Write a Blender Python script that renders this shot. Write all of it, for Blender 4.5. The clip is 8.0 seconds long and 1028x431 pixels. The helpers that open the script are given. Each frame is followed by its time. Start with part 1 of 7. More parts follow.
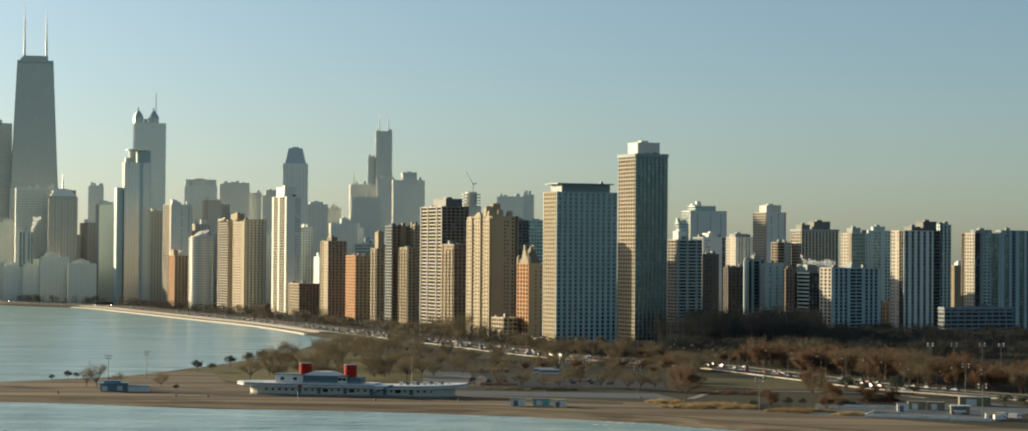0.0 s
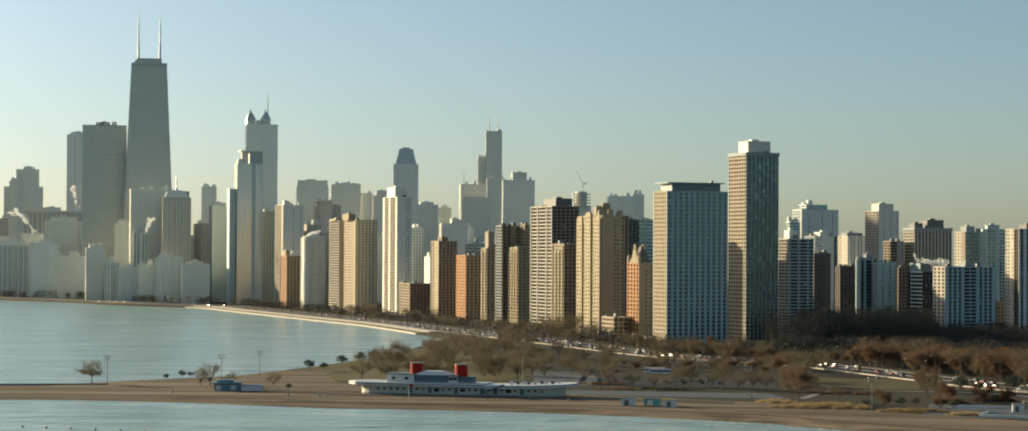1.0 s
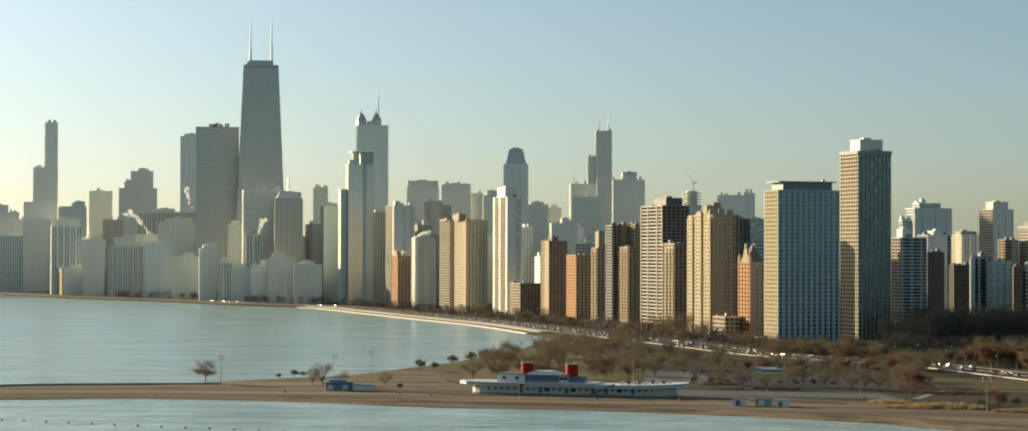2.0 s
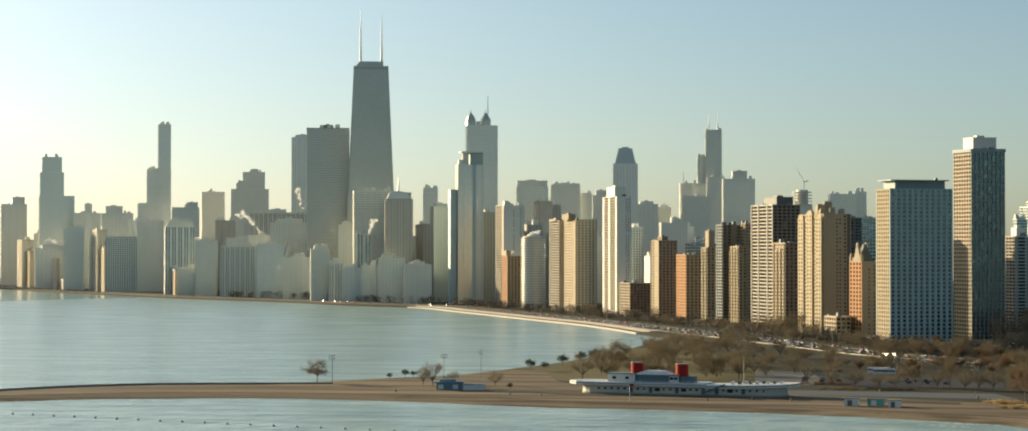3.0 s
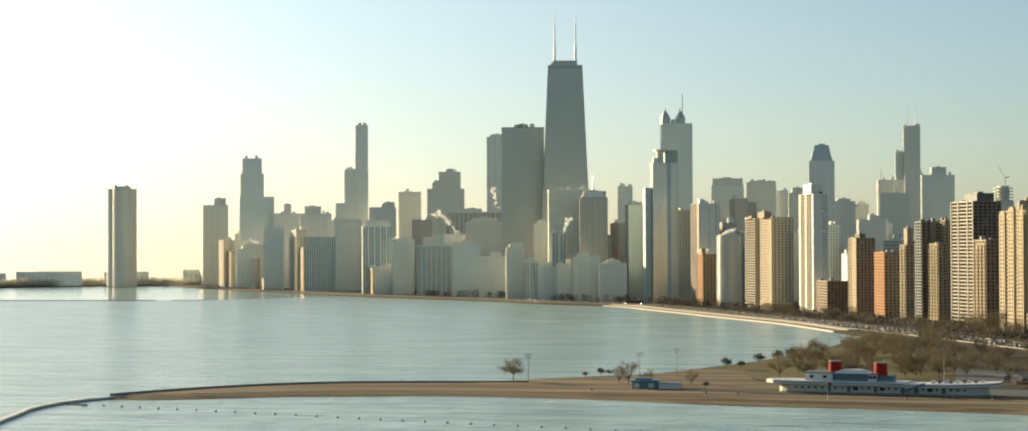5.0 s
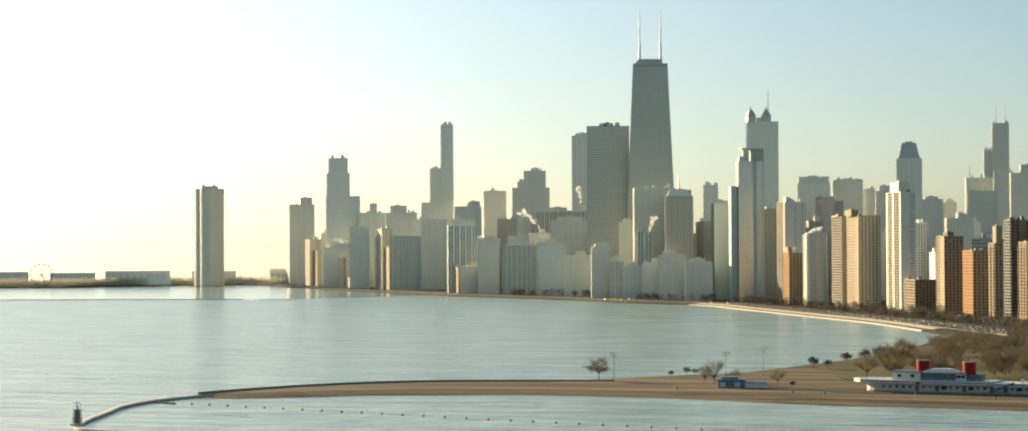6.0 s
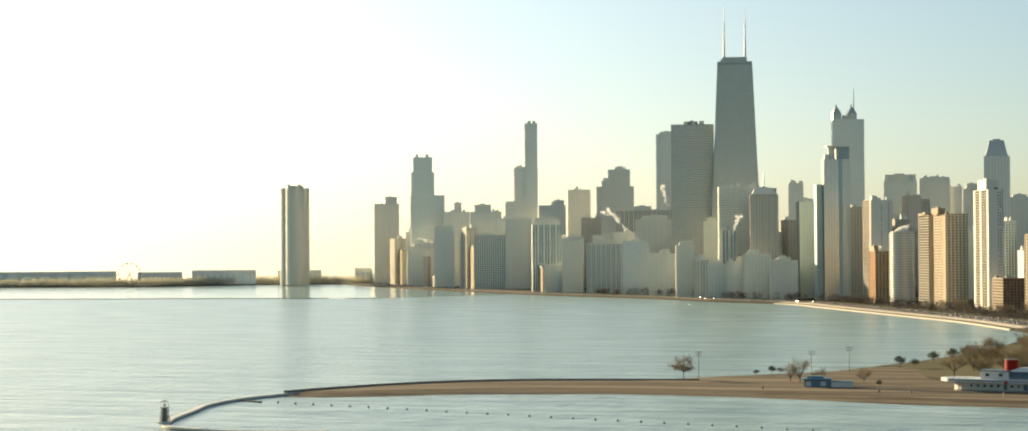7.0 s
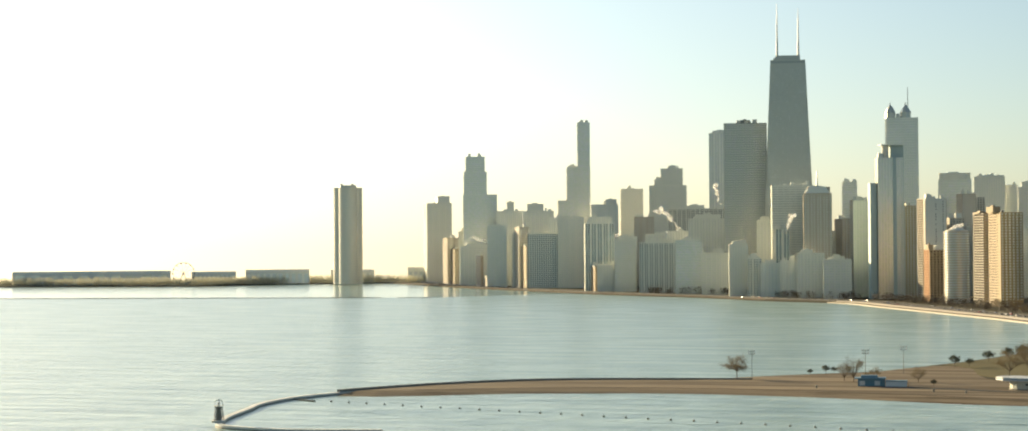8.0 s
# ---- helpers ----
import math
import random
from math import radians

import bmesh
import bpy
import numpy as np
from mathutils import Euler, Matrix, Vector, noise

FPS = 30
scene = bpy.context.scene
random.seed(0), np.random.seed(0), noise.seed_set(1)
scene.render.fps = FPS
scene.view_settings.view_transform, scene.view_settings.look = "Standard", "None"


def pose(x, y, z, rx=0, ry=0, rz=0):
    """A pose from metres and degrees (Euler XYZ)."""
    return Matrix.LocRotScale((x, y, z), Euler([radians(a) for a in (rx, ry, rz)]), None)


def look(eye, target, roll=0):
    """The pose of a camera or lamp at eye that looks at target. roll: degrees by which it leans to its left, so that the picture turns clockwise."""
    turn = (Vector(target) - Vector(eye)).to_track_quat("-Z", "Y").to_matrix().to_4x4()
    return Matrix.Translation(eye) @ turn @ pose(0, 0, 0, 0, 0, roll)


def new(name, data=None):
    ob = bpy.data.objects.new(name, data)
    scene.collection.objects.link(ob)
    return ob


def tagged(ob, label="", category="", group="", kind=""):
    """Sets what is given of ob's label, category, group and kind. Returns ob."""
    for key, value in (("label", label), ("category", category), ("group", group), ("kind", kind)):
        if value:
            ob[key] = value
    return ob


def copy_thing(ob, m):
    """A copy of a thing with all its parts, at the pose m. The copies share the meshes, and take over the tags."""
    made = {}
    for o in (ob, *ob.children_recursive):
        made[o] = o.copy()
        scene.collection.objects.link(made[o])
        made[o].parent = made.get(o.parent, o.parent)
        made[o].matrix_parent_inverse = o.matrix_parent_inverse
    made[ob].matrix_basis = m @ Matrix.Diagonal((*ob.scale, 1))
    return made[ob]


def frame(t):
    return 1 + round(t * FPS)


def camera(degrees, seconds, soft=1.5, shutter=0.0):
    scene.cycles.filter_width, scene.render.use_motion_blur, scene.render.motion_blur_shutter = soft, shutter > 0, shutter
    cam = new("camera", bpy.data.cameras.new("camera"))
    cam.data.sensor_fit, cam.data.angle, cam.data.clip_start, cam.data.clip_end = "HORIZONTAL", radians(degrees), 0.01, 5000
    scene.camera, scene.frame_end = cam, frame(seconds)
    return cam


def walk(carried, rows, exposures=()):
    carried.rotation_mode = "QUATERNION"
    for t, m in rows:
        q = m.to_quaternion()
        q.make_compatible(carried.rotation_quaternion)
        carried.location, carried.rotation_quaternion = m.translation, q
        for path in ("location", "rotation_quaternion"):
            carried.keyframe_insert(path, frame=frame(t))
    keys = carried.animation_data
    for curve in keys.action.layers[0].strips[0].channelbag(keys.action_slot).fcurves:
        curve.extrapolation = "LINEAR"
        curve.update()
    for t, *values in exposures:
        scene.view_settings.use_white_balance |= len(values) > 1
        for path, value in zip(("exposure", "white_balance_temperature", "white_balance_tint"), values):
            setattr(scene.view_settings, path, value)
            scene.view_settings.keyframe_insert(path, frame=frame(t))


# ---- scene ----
cam = camera(27.1, 8.0, soft=1.7)
EYE = 70.0
# seconds, yaw, pitch, roll: the aircraft hovers and pans
ROWS = [
    (0.0, 0.0, 1.021, -0.415), (0.5, 1.485, 0.999, -0.334), (1.0, 2.957, 0.994, -0.28),
    (1.5, 4.435, 0.984, -0.204), (3.0, 8.859, 0.967, -0.02), (3.5, 10.285, 0.956, 0.045),
    (4.0, 11.604, 0.951, 0.099), (4.5, 12.88, 0.945, 0.163), (6.0, 16.383, 0.919, 0.29),
    (6.5, 17.514, 0.909, 0.347), (7.0, 18.647, 0.902, 0.37), (7.5, 19.57, 0.9, 0.416), (8.0, 20.06, 0.89, 0.426),
]
walk(cam, [(t, pose(0, 0, EYE, 90 + pitch, roll, yaw)) for t, yaw, pitch, roll in ROWS], [(0.0, 1.03, 5840, 5), (1.5, 1.09, 6000, 6), (3.5, 1.17, 6120, 6), (6.0, 1.27, 6300, 6), (8.0, 1.37, 6400, 6)])

# ---- sky and sun ----
SUN_AZ, SUN_EL = -59.5, 12.0          # degrees to the right of +y, degrees above the horizon
world = bpy.data.worlds.new("sky")
scene.world = world
world.use_nodes = True
wn = world.node_tree.nodes
sky = wn.new("ShaderNodeTexSky")
sky.sky_type = "NISHITA"
sky.sun_disc = False
sky.sun_elevation = radians(SUN_EL)
sky.sun_rotation = radians(SUN_AZ)
sky.altitude = 100
sky.air_density, sky.dust_density, sky.ozone_density = 0.82, 0.9, 1.7
wn["Background"].inputs[1].default_value = 0.045
# the even light of the mist is added to the clear sky
veil = wn.new("ShaderNodeMixRGB")
veil.blend_type = "ADD"
veil.inputs[0].default_value = 1.0
veil.inputs[2].default_value = (0.72, 0.78, 0.57, 1)
world.node_tree.links.new(sky.outputs[0], veil.inputs[1])
# the mist scatters a broad white glow round the sun
s_az, s_el = radians(SUN_AZ), radians(SUN_EL)
to_sun = (math.sin(s_az) * math.cos(s_el), math.cos(s_az) * math.cos(s_el), math.sin(s_el))
way, near_sun, fall = wn.new("ShaderNodeTexCoord"), wn.new("ShaderNodeVectorMath"), wn.new("ShaderNodeMath")
near_sun.operation, fall.operation = "DOT_PRODUCT", "POWER"
near_sun.inputs[1].default_value = to_sun
fall.inputs[1].default_value = 5.0
front_half = wn.new("ShaderNodeMath")
front_half.operation = "MAXIMUM"
front_half.inputs[1].default_value = 0.0
glow = wn.new("ShaderNodeMixRGB")
glow.blend_type = "ADD"
glow.inputs[2].default_value = (8.4, 8.15, 7.7, 1)
for a, b in ((way.outputs["Generated"], near_sun.inputs[0]), (near_sun.outputs["Value"], front_half.inputs[0]), (front_half.outputs[0], fall.inputs[0]),
             (fall.outputs[0], glow.inputs[0]), (veil.outputs[0], glow.inputs[1]), (glow.outputs[0], wn["Background"].inputs[0])):
    world.node_tree.links.new(a, b)
sun_data = bpy.data.lights.new("sun", "SUN")
sun_data.energy, sun_data.angle, sun_data.color = 4.5, radians(0.6), (1.0, 0.77, 0.46)
sun = new("sun", sun_data)
sun.matrix_world = look(Vector(to_sun) * 900, (0, 0, 0))


# ---- materials ----
def material(name, colour, rough=0.7, metal=0.0, coarse=0.0, fine=0.0, vary=0.12, bump=0.0, dirt=None, spec=0.5):
    """A procedural surface: colour broken up at two sizes (metres), varied from object to object, with fine relief."""
    m = bpy.data.materials.new(name)
    m.use_nodes = True
    n, l = m.node_tree.nodes, m.node_tree.links
    p = n["Principled BSDF"]
    p.inputs["Roughness"].default_value, p.inputs["Metallic"].default_value = rough, metal
    p.inputs["Specular IOR Level"].default_value = spec
    geo = n.new("ShaderNodeNewGeometry")
    info = n.new("ShaderNodeObjectInfo")
    big, small = n.new("ShaderNodeTexNoise"), n.new("ShaderNodeTexNoise")
    big.inputs["Scale"].default_value = 1.0 / max(coarse, 0.01)
    small.inputs["Scale"].default_value = 1.0 / max(fine, 0.01)
    big.inputs["Detail"].default_value = 3
    l.new(geo.outputs["Position"], big.inputs["Vector"])
    l.new(geo.outputs["Position"], small.inputs["Vector"])
    add = n.new("ShaderNodeMath")
    l.new(big.outputs["Fac"], add.inputs[0])
    l.new(small.outputs["Fac"], add.inputs[1])
    add2 = n.new("ShaderNodeMath")
    l.new(add.outputs[0], add2.inputs[0])
    l.new(info.outputs["Random"], add2.inputs[1])
    span = n.new("ShaderNodeMapRange")
    span.inputs["From Min"].default_value, span.inputs["From Max"].default_value = 0.6, 2.4
    l.new(add2.outputs[0], span.inputs["Value"])
    ramp = n.new("ShaderNodeValToRGB")
    low = dirt or [c * (1 - vary * 1.6) for c in colour]
    ramp.color_ramp.elements[0].color = (*low, 1)
    ramp.color_ramp.elements[1].color = (*[min(1, c * (1 + vary)) for c in colour], 1)
    mid = ramp.color_ramp.elements.new(0.5)
    mid.color = (*colour, 1)
    l.new(span.outputs[0], ramp.inputs[0])
    l.new(ramp.outputs[0], p.inputs["Base Color"])
    if bump:
        b = n.new("ShaderNodeBump")
        b.inputs["Strength"].default_value, b.inputs["Distance"].default_value = bump, min(fine, 0.2)
        l.new(small.outputs["Fac"], b.inputs["Height"])
        l.new(b.outputs[0], p.inputs["Normal"])
    return m


def glazing(name, colour, rough=0.12, metal=0.0, bay=3.0, floor=3.3, spread=1.0):
    """Window glass of a tower: every pane tilts and tints a little differently, with blinds behind some."""
    m = bpy.data.materials.new(name)
    m.use_nodes = True
    n, l = m.node_tree.nodes, m.node_tree.links
    p = n["Principled BSDF"]
    p.inputs["Roughness"].default_value, p.inputs["Metallic"].default_value = rough, metal
    p.inputs["Specular IOR Level"].default_value = 0.9 if metal else 0.1
    coord = n.new("ShaderNodeTexCoord")
    cell = n.new("ShaderNodeVectorMath")
    cell.operation = "DIVIDE"
    cell.inputs[1].default_value = (bay, bay, floor)
    l.new(coord.outputs["Object"], cell.inputs[0])
    flat = n.new("ShaderNodeVectorMath")
    flat.operation = "FLOOR"
    l.new(cell.outputs[0], flat.inputs[0])
    white = n.new("ShaderNodeTexWhiteNoise")
    l.new(flat.outputs[0], white.inputs["Vector"])
    ramp = n.new("ShaderNodeValToRGB")
    ramp.color_ramp.interpolation = "CONSTANT"
    steps = [(at, 1 + spread * (k - 1)) for at, k in ((0.0, 0.6), (0.3, 0.9), (0.55, 1.25), (0.8, 2.0), (0.94, 4.0))]
    ramp.color_ramp.elements[0].color = (*[c * steps[0][1] for c in colour], 1)
    ramp.color_ramp.elements[1].position = steps[4][0]
    ramp.color_ramp.elements[1].color = (*[min(0.6, c * steps[4][1]) for c in colour], 1)
    for at, k in steps[1:4]:
        e = ramp.color_ramp.elements.new(at)
        e.color = (*[min(0.6, c * k) for c in colour], 1)
    l.new(white.outputs["Value"], ramp.inputs[0])
    l.new(ramp.outputs[0], p.inputs["Base Color"])
    return m


WALL = {
    "limestone": material("limestone", (0.46, 0.41, 0.33), 0.8, 0, 14, 0.8, 0.10),
    "cream": material("cream_masonry", (0.40, 0.32, 0.22), 0.8, 0, 14, 0.8, 0.10),
    "buff": material("buff_brick", (0.35, 0.285, 0.18), 0.85, 0, 12, 0.5, 0.12),
    "tan": material("tan_brick", (0.33, 0.27, 0.18), 0.85, 0, 12, 0.5, 0.14),
    "orange": material("orange_brick", (0.37, 0.185, 0.075), 0.85, 0, 10, 0.4, 0.15),
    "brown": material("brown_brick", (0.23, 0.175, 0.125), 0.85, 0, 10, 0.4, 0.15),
    # white is toned far down: the shade of north fronts is in its colour
    "white": material("shade_toned_white_concrete", (0.285, 0.31, 0.305), 0.75, 0, 16, 1.0, 0.08),
    # grey, pale, stone and steel are lightened: distance haze painted into far walls
    "grey": material("hazed_grey_concrete", (0.70, 0.70, 0.61), 0.6, 0, 16, 1.0, 0.04),
    "pale": material("hazed_pale_stone", (0.78, 0.78, 0.69), 0.6, 0, 16, 1.0, 0.04),
    "bluegrey": material("bluegrey_panels", (0.40, 0.49, 0.465), 0.6, 0.0, 16, 1.0, 0.10),
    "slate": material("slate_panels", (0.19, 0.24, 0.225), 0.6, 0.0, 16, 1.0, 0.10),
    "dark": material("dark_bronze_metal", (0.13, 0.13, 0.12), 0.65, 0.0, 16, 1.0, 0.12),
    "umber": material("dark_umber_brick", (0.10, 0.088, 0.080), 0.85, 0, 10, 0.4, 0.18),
    "ash": material("ash_grey_concrete", (0.215, 0.245, 0.25), 0.75, 0, 16, 1.0, 0.12),
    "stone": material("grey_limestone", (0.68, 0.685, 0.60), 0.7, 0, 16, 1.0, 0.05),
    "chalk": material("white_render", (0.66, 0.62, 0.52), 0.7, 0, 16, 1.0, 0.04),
    "steel": material("hazed_anodised_metal", (0.52, 0.53, 0.47), 0.45, 0.8, 20, 1.5, 0.10),
}
GLASS = {
    "dark": glazing("dark_glass", (0.03, 0.036, 0.04)),
    "blue": glazing("blue_coated_glass", (0.15, 0.22, 0.25), 0.15, 0.7, spread=0.3),
    # mirror and bronze panes are kept pale to paint haze on far towers
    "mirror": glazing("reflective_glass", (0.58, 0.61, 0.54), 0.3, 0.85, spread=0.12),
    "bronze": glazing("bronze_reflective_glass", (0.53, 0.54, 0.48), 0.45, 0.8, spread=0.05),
    "teal": glazing("teal_coated_glass", (0.085, 0.125, 0.125), 0.15, 0.7, spread=0.3),
    # matt dark panes: shade of rooms and balcony recesses painted on, no glass
    "void": material("painted_window_shade", (0.030, 0.028, 0.026), 0.9, 0, 6, 1.0, 0.3, spec=0.02),
    "warm": glazing("bronze_glass", (0.06, 0.05, 0.038)),
}
M_ROOF = material("roof_gravel", (0.22, 0.21, 0.20), 0.9, 0, 8, 0.6, 0.15)
M_SLATE = material("roof_slate", (0.085, 0.08, 0.075), 0.75, 0, 5, 0.5, 0.2)
M_WHITE = material("white_paint", (0.64, 0.64, 0.62), 0.5, 0, 6, 0.4, 0.06)
M_BLUE = material("blue_paint", (0.085, 0.14, 0.165), 0.6, 0, 6, 0.4, 0.10)
M_KIOSK = material("faded_blue_paint", (0.13, 0.235, 0.30), 0.6, 0, 6, 0.4, 0.12)
M_HULL = material("cream_render", (0.50, 0.51, 0.44), 0.7, 0, 5, 0.5, 0.12)
M_RED = material("red_paint", (0.30, 0.018, 0.012), 0.7, 0, 5, 0.4, 0.12, spec=0.15)
def sand_material():
    """Beach sand with damp streaks that follow the waterline."""
    m = material("beach_sand", (0.180, 0.141, 0.094), 0.95, 0, 30, 2.5, 0.20, 0.4, spec=0.1)
    n, l = m.node_tree.nodes, m.node_tree.links
    geo = n.new("ShaderNodeNewGeometry")
    mp = n.new("ShaderNodeMapping")
    mp.inputs["Rotation"].default_value = (0, 0, 0.365)
    mp.inputs["Scale"].default_value = (0.007, 0.075, 1)
    l.new(geo.outputs["Position"], mp.inputs["Vector"])
    tex = n.new("ShaderNodeTexNoise")
    tex.inputs["Scale"].default_value, tex.inputs["Detail"].default_value = 1.0, 5
    l.new(mp.outputs[0], tex.inputs["Vector"])
    ramp = n.new("ShaderNodeValToRGB")
    ramp.color_ramp.elements[0].position, ramp.color_ramp.elements[0].color = 0.37, (0.52, 0.50, 0.48, 1)
    ramp.color_ramp.elements[1].position, ramp.color_ramp.elements[1].color = 0.53, (1, 1, 1, 1)
    dry = ramp.color_ramp.elements.new(0.64)
    dry.color = (1.3, 1.28, 1.22, 1)
    l.new(tex.outputs["Fac"], ramp.inputs[0])
    mix = n.new("ShaderNodeMixRGB")
    mix.blend_type = "MULTIPLY"
    mix.inputs[0].default_value = 1.0
    p = n["Principled BSDF"]
    l.new(p.inputs["Base Color"].links[0].from_socket, mix.inputs[1])
    l.new(ramp.outputs[0], mix.inputs[2])
    l.new(mix.outputs[0], p.inputs["Base Color"])
    return m


M_SAND = sand_material()
M_GRASS = material("winter_lawn", (0.114, 0.099, 0.045), 0.95, 0, 40, 3.0, 0.3, 0.3, spec=0.1)
M_GROUND = material("park_soil", (0.05, 0.045, 0.028), 0.95, 0, 60, 4.0, 0.25, 0.3, spec=0.1)
M_ROAD = material("asphalt", (0.048, 0.048, 0.048), 0.85, 0, 20, 1.0, 0.15, spec=0.1)
M_PAVE = material("concrete_paving", (0.235, 0.225, 0.20), 0.85, 0, 9, 1.0, 0.3, spec=0.1)
M_PLAZA = material("worn_asphalt_plaza", (0.105, 0.115, 0.122), 0.9, 0, 12, 1.5, 0.2, spec=0.1)
M_STONE = material("revetment_stone", (0.42, 0.37, 0.295), 0.85, 0, 10, 1.2, 0.15, 0.2)
M_CAP = material("weathered_concrete", (0.68, 0.69, 0.64), 0.85, 0, 8, 1.0, 0.2, 0.2)
M_ROCK = material("wet_sheet_piling", (0.17, 0.175, 0.155), 0.7, 0, 10, 1.2, 0.2, 0.2)
M_METAL = material("galvanised_steel", (0.15, 0.15, 0.145), 0.6, 0.3, 4, 0.5, 0.1)
M_BARK = material("bark", (0.15, 0.115, 0.082), 0.95, 0, 2, 0.3, 0.2)
M_TWIG = material("bare_twigs", (0.146, 0.118, 0.068), 0.95, 0, 3, 0.5, 0.3)
# the towers' shadow over the woods is painted into this dark twig colour
M_SHADE = material("shade_darkened_twigs", (0.058, 0.058, 0.050), 0.95, 0, 9, 0.5, 0.15, spec=0.1)
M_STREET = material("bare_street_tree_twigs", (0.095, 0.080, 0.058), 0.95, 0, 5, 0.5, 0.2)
M_RUST = material("russet_leaves", (0.150, 0.092, 0.052), 0.95, 0, 3, 0.5, 0.3)
M_EVER = material("evergreen_leaves", (0.072, 0.082, 0.048), 0.95, 0, 3, 0.5, 0.3)
M_TEAL = material("teal_paint", (0.10, 0.33, 0.32), 0.5, 0, 4, 0.3, 0.1)
M_OCHRE = material("ochre_panels", (0.25, 0.215, 0.12), 0.8, 0, 4, 0.3, 0.1)
M_STRAW = material("dry_dune_grass", (0.38, 0.28, 0.14), 0.95, 0, 3, 0.4, 0.25)
# twig colour lightened to paint in the haze over the harbour
M_HAZE_TWIG = material("haze_paled_twigs", (0.58, 0.56, 0.42), 0.95, 0, 5, 0.5, 0.15)
M_TYRE = material("tyre_rubber", (0.02, 0.02, 0.02), 0.9)
M_SCREEN = material("car_glass", (0.03, 0.035, 0.04), 0.2, 0, 2, 0.5, 0.1, 0, None, 0.2)


def lit_through(m, share):
    """Thin twigs and dry leaves pass part of the light to their far side."""
    n, l = m.node_tree.nodes, m.node_tree.links
    p, out = n["Principled BSDF"], n["Material Output"]
    thin, mix = n.new("ShaderNodeBsdfTranslucent"), n.new("ShaderNodeMixShader")
    l.new(p.inputs["Base Color"].links[0].from_socket, thin.inputs["Color"])
    mix.inputs[0].default_value = share
    l.new(p.outputs[0], mix.inputs[1])
    l.new(thin.outputs[0], mix.inputs[2])
    l.new(mix.outputs[0], out.inputs["Surface"])


for m in (M_HAZE_TWIG, M_RUST, M_STRAW, M_TWIG):
    lit_through(m, 0.4)


def lake_material(name, rough, chop):
    """Water paled by painted-in haze, with ripples of four lengths; chop is their strength."""
    m = bpy.data.materials.new(name)
    m.use_nodes = True
    n, l = m.node_tree.nodes, m.node_tree.links
    p = n["Principled BSDF"]
    p.inputs["Base Color"].default_value = (0.19, 0.29, 0.255, 1)
    p.inputs["Roughness"].default_value = rough
    p.inputs["IOR"].default_value = 1.333
    geo = n.new("ShaderNodeNewGeometry")
    prev = None
    for scale, squash, power, dist in ((0.02, 0.5, 0.2, 5.0), (0.06, 0.35, 0.45, 6.0), (0.16, 0.25, 0.7, 2.0), (0.36, 0.3, 0.7, 1.0)):
        mp = n.new("ShaderNodeMapping")
        mp.inputs["Scale"].default_value = (scale * squash, scale, scale)
        mp.inputs["Rotation"].default_value = (0, 0, 0.15)
        l.new(geo.outputs["Position"], mp.inputs["Vector"])
        tex = n.new("ShaderNodeTexNoise")
        tex.inputs["Scale"].default_value = 1.0
        tex.inputs["Detail"].default_value = 3
        l.new(mp.outputs[0], tex.inputs["Vector"])
        b = n.new("ShaderNodeBump")
        b.inputs["Strength"].default_value, b.inputs["Distance"].default_value = power * chop, dist * chop
        l.new(tex.outputs["Fac"], b.inputs["Height"])
        if prev:
            l.new(prev.outputs[0], b.inputs["Normal"])
        prev = b
    l.new(prev.outputs[0], p.inputs["Normal"])
    # long pale streaks; the brightness of the haze is painted into both colours
    mp = n.new("ShaderNodeMapping")
    mp.inputs["Scale"].default_value = (0.012, 0.045, 1)
    mp.inputs["Rotation"].default_value = (0, 0, 0.3)
    l.new(geo.outputs["Position"], mp.inputs["Vector"])
    streak_noise = n.new("ShaderNodeTexNoise")
    streak_noise.inputs["Scale"].default_value, streak_noise.inputs["Detail"].default_value = 1.0, 5
    l.new(mp.outputs[0], streak_noise.inputs["Vector"])
    ramp = n.new("ShaderNodeValToRGB")
    ramp.color_ramp.elements[0].position, ramp.color_ramp.elements[0].color = 0.38, (0.26, 0.36, 0.325, 1)
    ramp.color_ramp.elements[1].position, ramp.color_ramp.elements[1].color = 0.66, (0.40, 0.51, 0.455, 1)
    l.new(streak_noise.outputs["Fac"], ramp.inputs[0])
    l.new(ramp.outputs[0], p.inputs["Base Color"])
    return m


M_LAKE = lake_material("lake_water", 0.24, 1.0)
M_CALM = lake_material("calm_lake_water", 0.14, 0.35)


# ---- building blocks ----
def mesh_object(name, verts, faces, mat, parent=None, label=""):
    me = bpy.data.meshes.new(name)
    me.from_pydata(verts, [], faces)
    me.materials.append(mat)
    ob = new(name, me)
    if parent:
        ob.parent = parent
    return tagged(ob, label)


def part(name, bm, mat, parent, label="", smooth=False):
    me = bpy.data.meshes.new(name)
    bm.to_mesh(me)
    bm.free()
    me.materials.append(mat)
    if smooth:
        me.shade_smooth()
    ob = new(name, me)
    ob.parent = parent
    return tagged(ob, label)


def thing(name, m, label, category, group="", kind=""):
    ob = new(name)
    ob.matrix_world = m
    return tagged(ob, label, category, group, kind)


CUBE_F = ((0, 3, 2, 1), (4, 5, 6, 7), (0, 1, 5, 4), (1, 2, 6, 5), (2, 3, 7, 6), (3, 0, 4, 7))


